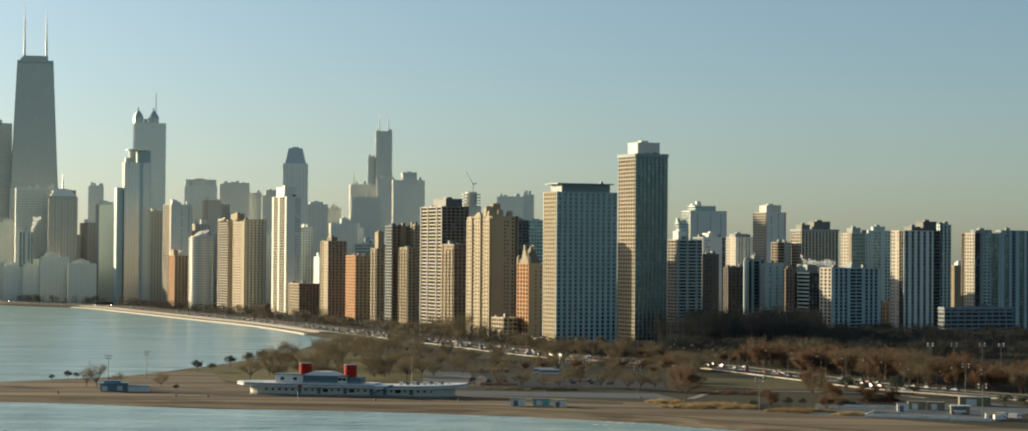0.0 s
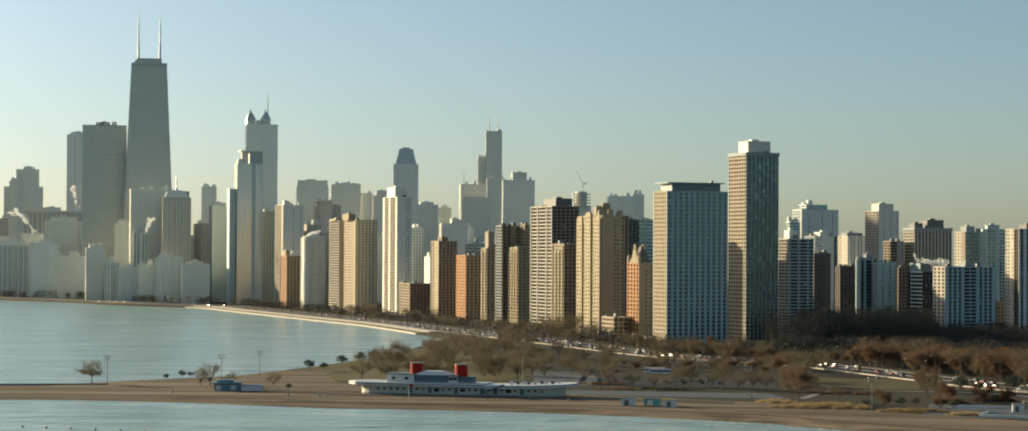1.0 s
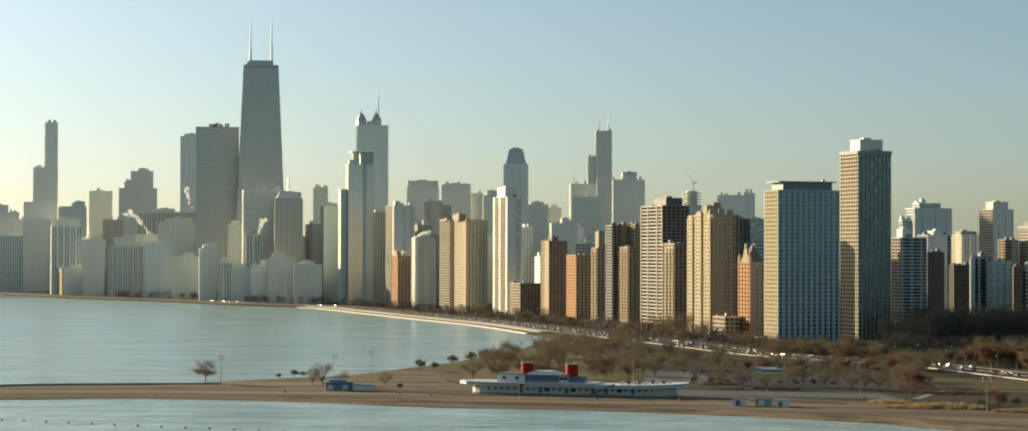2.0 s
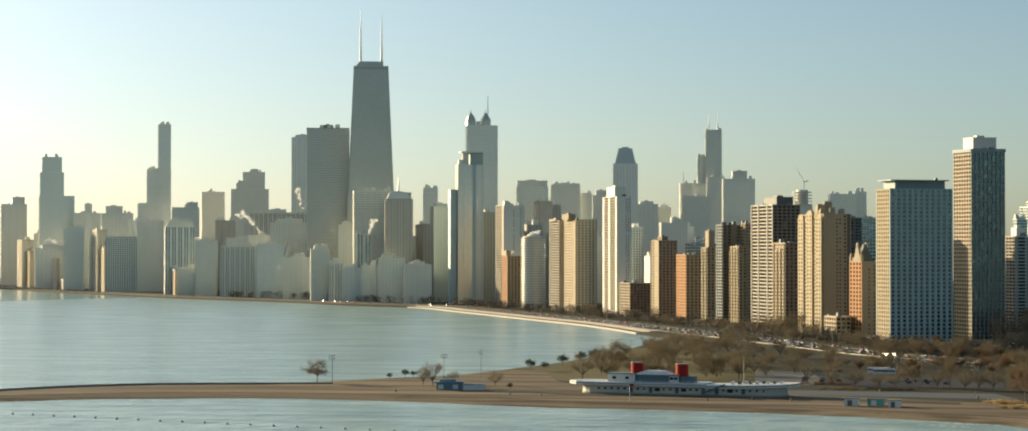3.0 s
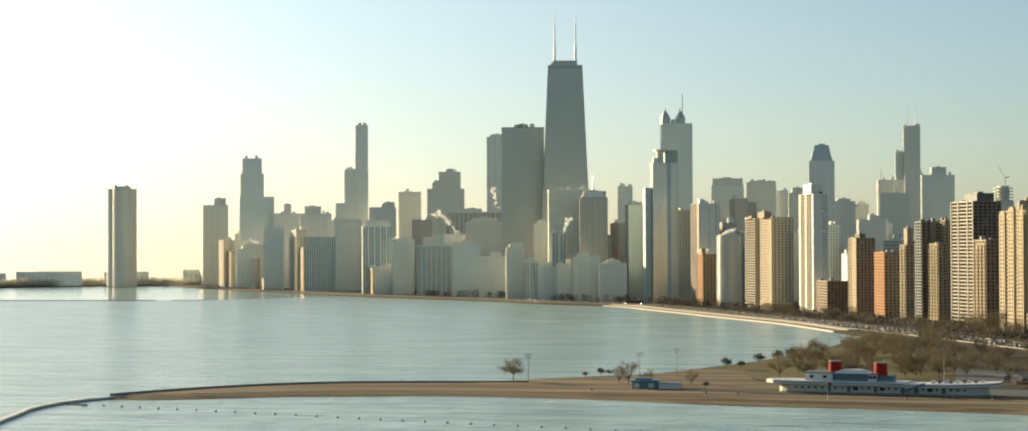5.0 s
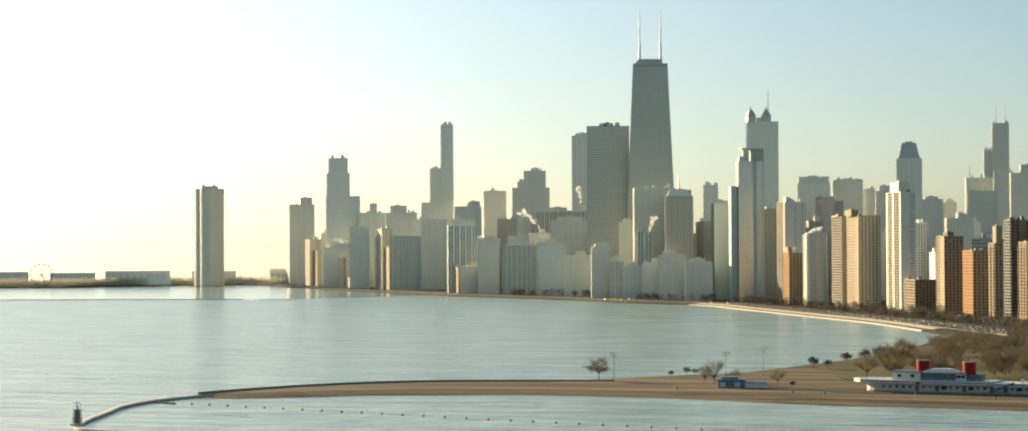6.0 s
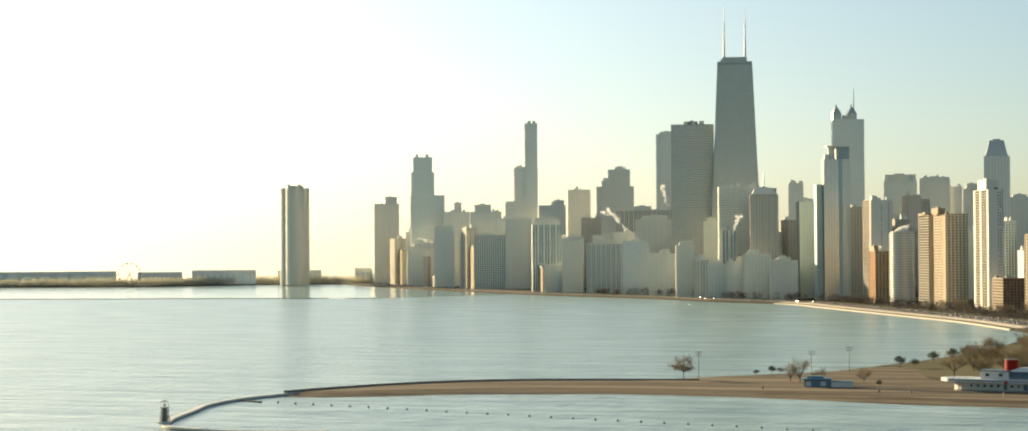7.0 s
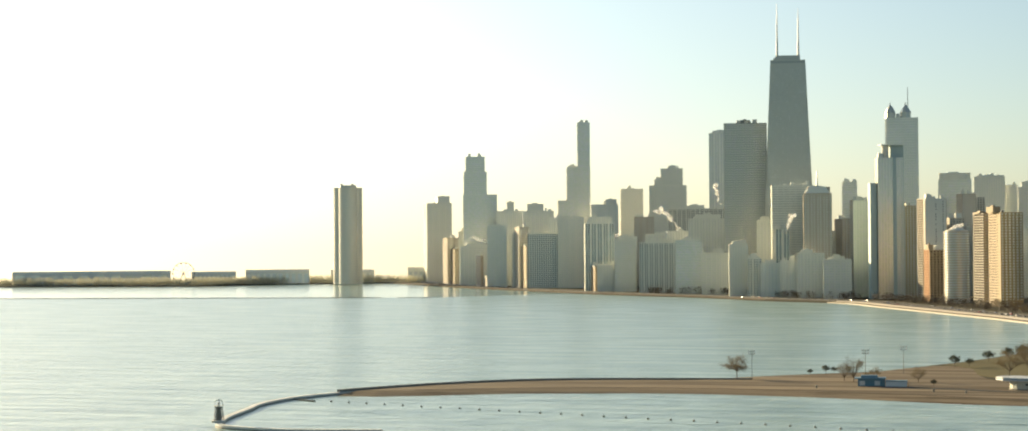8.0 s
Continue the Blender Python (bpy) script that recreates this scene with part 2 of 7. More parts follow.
class Blocks:
    """Collects boxes, prisms and strips, to become one mesh."""

    def __init__(self):
        self.v, self.f = [], []

    def box(self, x0, x1, y0, y1, z0, z1):
        k = len(self.v)
        self.v += [(x0, y0, z0), (x1, y0, z0), (x1, y1, z0), (x0, y1, z0), (x0, y0, z1), (x1, y0, z1), (x1, y1, z1), (x0, y1, z1)]
        self.f += [tuple(i + k for i in q) for q in CUBE_F]

    def taper(self, x, y, z0, z1, w0, d0, w1, d1):
        k = len(self.v)
        for w, d, z in ((w0, d0, z0), (w1, d1, z1)):
            self.v += [(x - w / 2, y - d / 2, z), (x + w / 2, y - d / 2, z), (x + w / 2, y + d / 2, z), (x - w / 2, y + d / 2, z)]
        self.f += [tuple(i + k for i in q) for q in CUBE_F]

    def ring(self, x, y, z0, z1, r0, r1, n=12, squash=1.0):
        """A round, closed, tapering drum."""
        k = len(self.v)
        for r, z in ((r0, z0), (r1, z1)):
            for i in range(n):
                a = 2 * math.pi * i / n
                self.v.append((x + r * math.cos(a), y + squash * r * math.sin(a), z))
        self.f.append(tuple(k + i for i in reversed(range(n))))
        self.f.append(tuple(k + n + i for i in range(n)))
        self.f += [(k + i, k + (i + 1) % n, k + n + (i + 1) % n, k + n + i) for i in range(n)]

    def limb(self, a, b, r0, r1, n=5):
        a, b = Vector(a), Vector(b)
        w = (b - a).normalized()
        u = w.orthogonal().normalized()
        q = w.cross(u)
        k = len(self.v)
        for c, r in ((a, r0), (b, r1)):
            for i in range(n):
                t = 2 * math.pi * i / n
                self.v.append(tuple(c + r * (math.cos(t) * u + math.sin(t) * q)))
        self.f += [(k + i, k + (i + 1) % n, k + n + (i + 1) % n, k + n + i) for i in range(n)]
        self.f.append(tuple(k + n + i for i in range(n)))

    def make(self, name, mat, parent=None, label="", kind=""):
        ob = mesh_object(name, self.v, self.f, mat, parent, label)
        return tagged(ob, kind=kind)


# floor height, bay width, band share, pier share, how far bands and piers stand out
STYLE = {
    "grid": (3.3, 3.8, 0.42, 0.40, 0.12, 0.18),
    "brick": (3.2, 3.6, 0.50, 0.55, 0.12, 0.14),
    "vert": (3.3, 4.4, 0.46, 0.50, 0.10, 0.20),
    "slot": (3.1, 5.0, 0.16, 0.46, 0.06, 0.35),
    "horz": (3.2, 7.0, 0.46, 0.12, 0.7, 0.25),
    "glass": (3.9, 3.2, 0.18, 0.10, 0.08, 0.12),
    "frame": (3.2, 3.9, 0.24, 0.40, 0.08, 0.22),
    "fine": (3.2, 3.3, 0.16, 0.18, 0.08, 0.15),
    "stripe": (3.3, 8.0, 0.44, 0.06, 0.5, 0.2),
    "rib": (3.6, 2.4, 0.20, 0.36, 0.08, 0.25),
}
# rhythms of wide and narrow piers along a front
RHYTHM = {"slot": ((1.7, 0.5, 0.9), (1.5, 0.6), (0.7, 0.7, 1.9)), "frame": ((1.25, 0.6),), "brick": ((1.0,), (1.5, 0.7, 0.7), (1.25, 0.8)), "vert": ((1.4, 0.7, 0.7), (1.3, 0.75)), "grid": ((1.0,), (1.4, 0.7))}


# kinds of facade strip: floor height, bay width, band share, pier share, how far bands and piers stand out
KIND = {
    "punch": (3.1, 4.0, 0.44, 0.48, 0.05, 0.08),
    "pairs": (3.1, 5.4, 0.36, 0.42, 0.03, 0.08),
    "oriel": (3.1, 3.5, 0.40, 0.42, 0.05, 0.08),
    "wide": (3.1, 4.4, 0.36, 0.26, 0.06, 0.10),
    "frame": (3.1, 4.6, 0.24, 0.46, 0.04, 0.26),
    "balcony": (2.95, 6.6, 0.32, 0.08, 0.9, 0.25),
    "band": (3.3, 40.0, 0.34, 0.01, 0.4, 0.1),
    "dark": (3.0, 4.0, 0.14, 0.10, 0.05, 0.08),
    "ribs": (3.0, 4.2, 0.24, 0.42, 0.04, 0.35),
    "columns": (2.95, 6.0, 0.16, 0.52, 0.06, 0.45),
    "mullion": (3.1, 3.6, 0.12, 0.20, 0.03, 0.28),
    "curtain": (3.4, 2.8, 0.14, 0.08, 0.04, 0.10),
}


def facade(ob, w, d, h, side, strips, base_wall, base_glass):
    """One front of a tower, made of upright strips: (share of the front's width, kind, wall, glass or nothing)."""
    length, out = (w, d / 2) if side in "ns" else (d, w / 2)

    def put(k, u0, u1, v0, v1, z0, z1):
        if side == "n":
            k.box(u0, u1, -out - v1, -out - v0, z0, z1)
        elif side == "s":
            k.box(u0, u1, out + v0, out + v1, z0, z1)
        elif side == "e":
            k.box(-out - v1, -out - v0, -u1, -u0, z0, z1)
        else:
            k.box(out + v0, out + v1, u0, u1, z0, z1)

    r = random.Random(int(w * 31 + d * 7 + h))
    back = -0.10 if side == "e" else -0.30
    total = sum(q[0] for q in strips)
    u = -length / 2
    made = {}
    for share, kind, wall, *glass in strips:
        u0, u1 = u, u + length * share / total
        u = u1
        k = made.setdefault(wall, Blocks())
        if kind not in ("wall", "fin"):
            # lake-side panes default to the painted dark ones, which reflect no sky
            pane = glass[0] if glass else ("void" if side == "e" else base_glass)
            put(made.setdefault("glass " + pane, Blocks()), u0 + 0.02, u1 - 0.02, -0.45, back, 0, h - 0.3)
        if kind == "fin":
            put(k, u0, u1, -0.5, 0.75, 0, h + 0.5)
            continue
        if kind == "wall":
            put(k, u0, u1, -0.5, 0.12, 0, h + 0.5)
            # a few small windows in the blank wall
            if u1 - u0 > 5:
                q = made.setdefault("glass void", Blocks())
                cols = [u0 + (u1 - u0) * f for f in r.sample((0.16, 0.3, 0.5, 0.68, 0.84), 1 if u1 - u0 < 9 else 2)]
                for i in range(1, int(h / 3.1)):
                    for c in cols:
                        if r.random() < 0.85:
                            put(q, c - 0.55, c + 0.55, 0.0, 0.15, i * 3.1 + 0.8, i * 3.1 + 2.1)
            continue
        if kind == "oriel":
            # projecting window bays with a shaded flank each
            cols = max(1, round((u1 - u0) / 7.0))
            pitch = (u1 - u0) / cols
            q = made.setdefault("glass void", Blocks())
            for i in range(cols):
                c, top = u0 + (i + 0.5) * pitch, h - r.choice((1.0, 3.5, 6.0))
                put(k, c - pitch * 0.27, c + pitch * 0.27, 0.0, 0.8, 0, top)
                put(k, c - pitch * 0.20, c + pitch * 0.20, 0.0, 0.6, top, top + 1.2)
                for j in range(1, int(top / 3.1)):
                    for side_of in (-0.13, 0.13):
                        put(q, c + pitch * side_of - 0.62, c + pitch * side_of + 0.62, 0.75, 0.84, j * 3.1 + 0.7, j * 3.1 + 2.4)
        fl, bay, band, pier, bout, pout = KIND[kind]
        floors = max(1, round(h / fl))
        step = h / floors
        for i in range(floors + 1):
            lo = max(0, i * step - step * band * 0.6)
            hi = min(h + 0.4, i * step + step * band * 0.4) if i < floors else h + 0.5
            put(k, u0, u1, -0.5, bout, lo, hi)
        cols = max(1, round((u1 - u0) / bay))
        pitch = (u1 - u0) / cols
        for i in range(cols + 1):
            c = u0 + i * pitch
            half = pitch * pier / 2
            put(k, max(u0, c - half), min(u1, c + half), -0.5, pout, 0, h + 0.45)
    # corner posts tie the fronts together
    if side in "ns":
        k = made.setdefault(base_wall, Blocks())
        for c in (-length / 2 - 0.13, length / 2 - 0.45):
            put(k, c, c + 0.58, -0.5, 0.135, 0, h + 0.52)
    for key, k in made.items():
        if key.startswith("glass "):
            k.make("window", GLASS[key[6:]], ob, kind="stuff")
        else:
            k.make("facade_panel", WALL[key], ob, kind="stuff")


def tower(name, label, x, y, turn, tiers, style, wall, glass, group="", pents=(), z0=1.8, cap=None, plain=None, e=None, n=None):
    """A high building. tiers: (dx, dy, width, depth, from, to) round its middle; pents: the same, for plain roof houses;
    e and n: the strips of its lake side and of its north side, where these differ."""
    fl, bay, band, pier, bout, pout = STYLE[style]
    ob = thing(name, pose(x, y, z0, 0, 0, turn), label, "building", group)
    core, bands, piers = Blocks(), Blocks(), Blocks()
    for dx, dy, w, d, a, b in tiers:
        hw, hd = w / 2, d / 2
        core.box(dx - hw + 0.4, dx + hw - 0.4, dy - hd + 0.4, dy + hd - 0.4, a, b - 0.2)
        roof = Blocks()
        roof.box(dx - hw + 0.8, dx + hw - 0.8, dy - hd + 0.8, dy + hd - 0.8, b - 0.3, b + 0.35)
        roof.make("roof", M_ROOF, ob)
        if n:
            facade(ob, w, d, b, "n", n, wall, glass)
            facade(ob, w, d, b, "e", e or [(1, "wall", wall)], wall, glass)
            facade(ob, w, d, b, "s", [(1, "wall", wall)], wall, glass)
            facade(ob, w, d, b, "w", [(1, "wall", wall)], wall, glass)
            continue
        floors = max(1, round((b - a) / fl))
        step = (b - a) / floors
        for i in range(floors + 1):
            lo = a + i * step - step * band / 2
            hi = lo + step * band
            if i == 0:
                lo, hi = a, a + step * band
            if i == floors:
                lo, hi = b - step * band, b + 0.6
            o = bout - 0.4
            bands.box(dx - hw - o, dx + hw + o, dy - hd - o, dy + hd + o, lo, hi)
        o = pout - 0.4
        beats = RHYTHM.get(style, ((1.0,),))
        beat = beats[int(abs(x) + y) % len(beats)]
        for n_side, length, fixed in ((0, w, -1), (0, w, 1), (1, d, -1), (1, d, 1)):
            cols = max(2, round(length / bay))
            pitch = length / cols
            pw = pitch * pier / 2
            for i in range(cols + 1):
                c = -length / 2 + i * pitch
                deep = 0.3 if style in ("vert", "brick") and i % 4 == 0 and w > 14 else 0.0
                k = beat[i % len(beat)]
                c0, c1 = c - pw * k, c + pw * k
                if i == 0:
                    c0 = -length / 2 - o + 0.003
                if i == cols:
                    c1 = length / 2 + o - 0.003
                if n_side == 0:
                    e = fixed * (hd + o + deep)
                    e0 = fixed * (hd - 0.6)
                    piers.box(dx + c0, dx + c1, dy + min(e, e0), dy + max(e, e0), a, b + 0.55)
                else:
                    e = fixed * (hw + o + deep)
                    e0 = fixed * (hw - 0.6)
                    piers.box(dx + min(e, e0), dx + max(e, e0), dy + c0, dy + c1, a, b + 0.55)
    core.make("glazing", GLASS[glass], ob)
    if bands.v:
        bands.make("floor_band", WALL[wall], ob, kind="stuff")
        piers.make("pier", WALL[wall], ob, kind="stuff")
    far = y > 2600
    dx, dy, w, d, a, b = tiers[-1]
    r = random.Random(int(x * 7 + y))
    for _ in range(r.randint(2, 5)):
        u = Blocks()
        px, py, s = dx + r.uniform(-0.38, 0.38) * w, dy + r.uniform(-0.36, 0.36) * d, r.uniform(0.8, 2.0) * (1.8 if far else 1.0)
        u.box(px - s, px + s, py - s * 0.8, py + s * 0.8, b + 0.5, b + r.uniform(1.6, 3.6) * (2.0 if far else 1.0))
        u.make("roof_unit", WALL["grey"] if far else r.choice((M_METAL, M_ROOF, WALL["white"])), ob)
    if plain:
        _, _, w, d, a, b = tiers[0]
        k, q = Blocks(), Blocks()
        k.box(-w / 2 - 0.1, w / 2 - 0.8, -d / 2 - bout - 0.3, -d / 2 + 0.5, a, b + 0.9)
        k.make("party_wall", WALL[plain], ob, "plain end wall with few windows")
        e = -d / 2 - bout - 0.36
        for i in range(2, int((b - a) / fl)):
            for u in ((0.30,) if plain in ("white", "pale", "bluegrey") else (-0.30, 0.05, 0.33)):
                q.box(w * u - 0.7, w * u + 0.7, e, e + 0.2, a + i * fl, a + i * fl + 1.5)
        q.make("window", GLASS["dark"], ob, kind="stuff")
    for dx, dy, w, d, a, b in pents:
        k = Blocks()
        k.box(dx - w / 2, dx + w / 2, dy - d / 2, dy + d / 2, a, b)
        k.box(dx - w / 2 - 0.3, dx + w / 2 + 0.3, dy - d / 2 - 0.3, dy + d / 2 + 0.3, b, b + 0.5)
        k.box(dx - w / 5, dx + w / 8, dy - d / 6, dy + d / 6, b + 0.5, b + 2.2)
        k.make("roof_house", WALL[cap or wall], ob)
    return ob


# ---- roofs that some towers carry ----
def flat_canopy(ob, w, d, h):
    """A glazed top storey under a thin wide roof plate."""
    g = Blocks()
    g.box(-w * 0.40, w * 0.40, -d * 0.42, d * 0.42, h + 0.6, h + 6.2)
    g.make("top_storey", WALL["slate"], ob, "blue-grey panelled top storey")
    k = Blocks()
    k.box(-w * 0.48, w * 0.45, -d * 0.50, d * 0.50, h + 6.2, h + 7.0)
    k.make("roof_plate", WALL["slate"], ob, "thin overhanging roof plate")
    u = Blocks()
    u.box(w * 0.33, w * 0.37, -1, 1, h + 7.0, h + 9.0)
    u.make("vent", M_METAL, ob)


def steep_gable(ob, w, d, h):
    k = Blocks()
    k.taper(0, -d * 0.10, h + 0.6, h + 14, w * 0.8, d * 0.62, w * 0.10, d * 0.10)
    k.make("peaked_roof", M_SLATE, ob, "steep dark slate roof")
    g = Blocks()
    for i, (half, top) in enumerate(((0.30, 4.0), (0.22, 7.0), (0.14, 10.5), (0.06, 15.0))):
        g.box(-w / 2 - 0.2 + 0.01 * i, -w / 2 + 1.6 - 0.01 * i, -d * 0.12 - d * half, -d * 0.12 + d * half * 0.8, h, h + top)
    g.make("stepped_gable", WALL["tan"], ob, "tan brick stepped gable")
    for y in (-0.46, 0.40):
        t = Blocks()
        t.box(-w / 2 - 0.1, -w / 2 + 2.2, d * y, d * y + 2.0, h, h + 4.5)
        t.taper(-w / 2 + 1.05, d * y + 1.0, h + 4.5, h + 7.0, 2.3, 2.0, 0.3, 0.3)
        t.make("corner_turret", WALL["tan"], ob)
    c = Blocks()
    c.box(w * 0.2, w * 0.34, 0, 2, h, h + 15)
    c.make("chimney", WALL["cream"], ob)


def lanterns(ob, w, d, h):
    """Four corner lanterns with pointed caps."""
    for x in (-w * 0.36, w * 0.12):
        for y in (-d * 0.28, d * 0.28):
            k = Blocks()
            k.ring(x, y, h, h + 8, 7.0, 7.0, 8)
            k.ring(x, y, h + 8, h + 13, 7.4, 5.0, 8)
            k.ring(x, y, h + 13, h + 18, 5.0, 1.6, 8)
            k.ring(x, y, h + 18, h + 23, 0.8, 0.2, 6)
            k.make("lantern", WALL["steel"], ob, "domed roof lantern")
    m = Blocks()
    m.ring(w * 0.2, 0, h, h + 44, 0.7, 0.3, 6)
    m.make("mast", M_METAL, ob)


def mansard(ob, w, d, h):
    k = Blocks()
    k.taper(0, 0, h, h + 5, w * 0.86, d * 0.86, w * 0.80, d * 0.80)
    k.taper(0, 0, h + 5, h + 22, w * 0.78, d * 0.78, w * 0.56, d * 0.56)
    k.taper(0, 0, h + 22, h + 24, w * 0.3, d * 0.3, w * 0.28, d * 0.28)
    k.make("mansard_roof", WALL["steel"], ob, "dark sloping crown roof")


def dome_and_spire(ob, w, d, h):
    k = Blocks()
    k.taper(0, 0, h, h + 10, w * 0.92, d * 0.92, w * 0.55, d * 0.55)
    k.make("hipped_roof", WALL["grey"], ob)
    s = Blocks()
    s.ring(0, 0, h + 8, h + 30, 1.5, 0.5, 8)
    s.make("spire", WALL["steel"], ob)


def building_site(ob, w, d, h):
    """Open round floors on top, with a slim tower crane."""
    for i in range(5):
        k = Blocks()
        k.ring(0, 0, h + 1 + i * 4.6, h + 2.4 + i * 4.6, w * 0.5, w * 0.5, 20, 0.8)
        k.make("open_floor", WALL["chalk"], ob)
    c = Blocks()
    c.ring(0, 0, h, h + 24, w * 0.3, w * 0.3, 12)
    c.make("lift_core", WALL["grey"], ob)
    t = Blocks()
    t.limb((3, 0, h + 20), (3, 0, h + 38), 0.5, 0.5, 4)
    t.limb((3, 0, h + 36), (-9, 0, h + 58), 0.4, 0.2, 4)
    t.limb((3, 0, h + 36), (9, 0, h + 38), 0.8, 0.8, 4)
    t.make("crane", M_METAL, ob, "slim tower crane with raised jib")


def twin_masts(ob, w, d, h):
    for x in (-w * 0.27, w * 0.27):
        m = Blocks()
        m.ring(x, 0, h, h + 16, 1.6, 1.2, 8)
        m.ring(x, 0, h + 16, h + 40, 0.8, 0.3, 6)
        m.make("mast", M_WHITE, ob, "white antenna mast")


def drum(ob, w, d, h):
    k = Blocks()
    k.ring(0, 0, h, h + 9, w * 0.44, w * 0.44, 24, 0.7)
    k.make("roof_drum", WALL["grey"], ob, "round mechanical drum")


def sloping_plant(ob, w, d, h):
    """A blue-grey lift house with louvres and a row of vent stacks."""
    k = Blocks()
    k.box(-w * 0.5, w * 0.35, -d * 0.35, d * 0.35, h, h + 7.5)
    house = k.make("lift_house", WALL["slate"], ob, "blue-grey roof lift house")
    for i in range(5):
        q = Blocks()
        q.box(-w * 0.45, w * 0.3, -d * 0.35 - 0.15, -d * 0.35 + 0.1, h + 1.2 + i * 1.1, h + 1.8 + i * 1.1)
        q.make("louvre", M_METAL, house)
    for i in range(3):
        v = Blocks()
        v.ring(w * 0.1 + i * 2.2, -d * 0.2, h + (7.5 if i == 0 else 0), h + 9.0, 0.7, 0.7, 10)
        v.make("vent_stack", M_METAL, ob)


def roof_mast(ob, w, d, h):
    m = Blocks()
    m.ring(-w * 0.35, 0, h, h + 26, 1.0, 0.3, 6)
    m.make("mast", M_METAL, ob)


def setback_crown(ob, w, d, h):
    """A lower wing beside the shaft, a white roof drum and a thin overhanging roof plate on posts."""
    wing = Blocks()
    wing.box(-w / 2 - 9, -w / 2 - 0.6, -d * 0.2, d * 0.7, 0, h - 32)
    wing.make("wing", WALL["bluegrey"], ob, "lower plain wing")
    shaft = Blocks()
    shaft.box(w * 0.02, w * 0.52, -d * 0.2, d * 0.7, h + 0.6, h + 16)
    shaft.make("upper_shaft", WALL["bluegrey"], ob)
    k = Blocks()
    k.ring(-w * 0.16, 0, h + 0.5, h + 16, 4.6, 4.6, 24)
    k.make("roof_drum", WALL["chalk"], ob, "white round roof drum")
    plate = Blocks()
    plate.box(-w * 0.36, w / 2 + 0.5, -d * 0.5, d * 0.75, h + 16, h + 17.5)
    plate.make("roof_plate", WALL["stone"], ob, "thin overhanging roof plate")


def white_cornice(ob, w, d, h):
    k = Blocks()
    k.box(-w / 2 - 0.7, w / 2 + 0.7, -d / 2 - 0.7, d / 2 + 0.7, h - 1.4, h + 1.2)
    k.make("cornice", WALL["white"], ob, "white roof cornice")


def bays_and_turrets(ob, w, d, h):
    """Projecting window bays on the sunny side, and a broken skyline of small turrets."""
    for y, top in ((-d * 0.36, h - 2), (0.0, h + 2), (d * 0.34, h - 2)):
        b, q = Blocks(), Blocks()
        x0 = -w / 2 - 1.8
        b.box(x0, -w / 2 + 0.6, y - d * 0.11, y + d * 0.11, 0, top)
        b.box(x0 + 0.5, -w / 2 + 0.6, y - d * 0.07, y + d * 0.07, top, top + 1.6)
        bay = b.make("window_bay", WALL["buff"], ob, "projecting stone window bay")
        for i in range(2, int(top / 3.2)):
            for s in (-0.05, 0.05):
                q.box(x0 - 0.05, x0 + 0.2, y + d * s - 1.3, y + d * s + 1.3, i * 3.2 + 0.5, i * 3.2 + 2.2)
        q.make("window", GLASS["warm"], bay, kind="stuff")
    for x, y, s, top in ((-0.36, -0.3, 2.6, 3.5), (-0.16, 0.0, 3.2, 7.5), (0.08, -0.2, 2.4, 4.5), (0.20, 0.1, 3.4, 10), (0.40, -0.25, 2.2, 3.5)):
        k = Blocks()
        k.box(w * x - s, w * x + s, d * y - s * 0.8, d * y + s * 0.8, h + 0.5, h + top)
        k.taper(w * x, d * y, h + top, h + top + 1.6, s * 1.7, s * 1.3, s * 1.2, s * 0.9)
        for c in (-0.85, 0.85):
            k.taper(w * x + s * c, d * y - s * 0.65, h + top, h + top + 2.0, 0.8, 0.8, 0.2, 0.2)
        k.make("turret", WALL["tan"], ob, "small stepped roof turret")
# ---- lake, land and shore ----
from mathutils import geometry


def spline(points, n=10):
    """A smooth line through plan points."""
    p = [Vector(q) for q in points]
    p = [2 * p[0] - p[1]] + p + [2 * p[-1] - p[-2]]
    out = []
    for i in range(1, len(p) - 2):
        for k in range(n):
            t = k / n
            out.append(0.5 * (2 * p[i] + (p[i + 1] - p[i - 1]) * t + (2 * p[i - 1] - 5 * p[i] + 4 * p[i + 1] - p[i + 2]) * t * t
                              + (3 * p[i] - p[i - 1] - 3 * p[i + 1] + p[i + 2]) * t ** 3))
    out.append(p[-2])
    return out


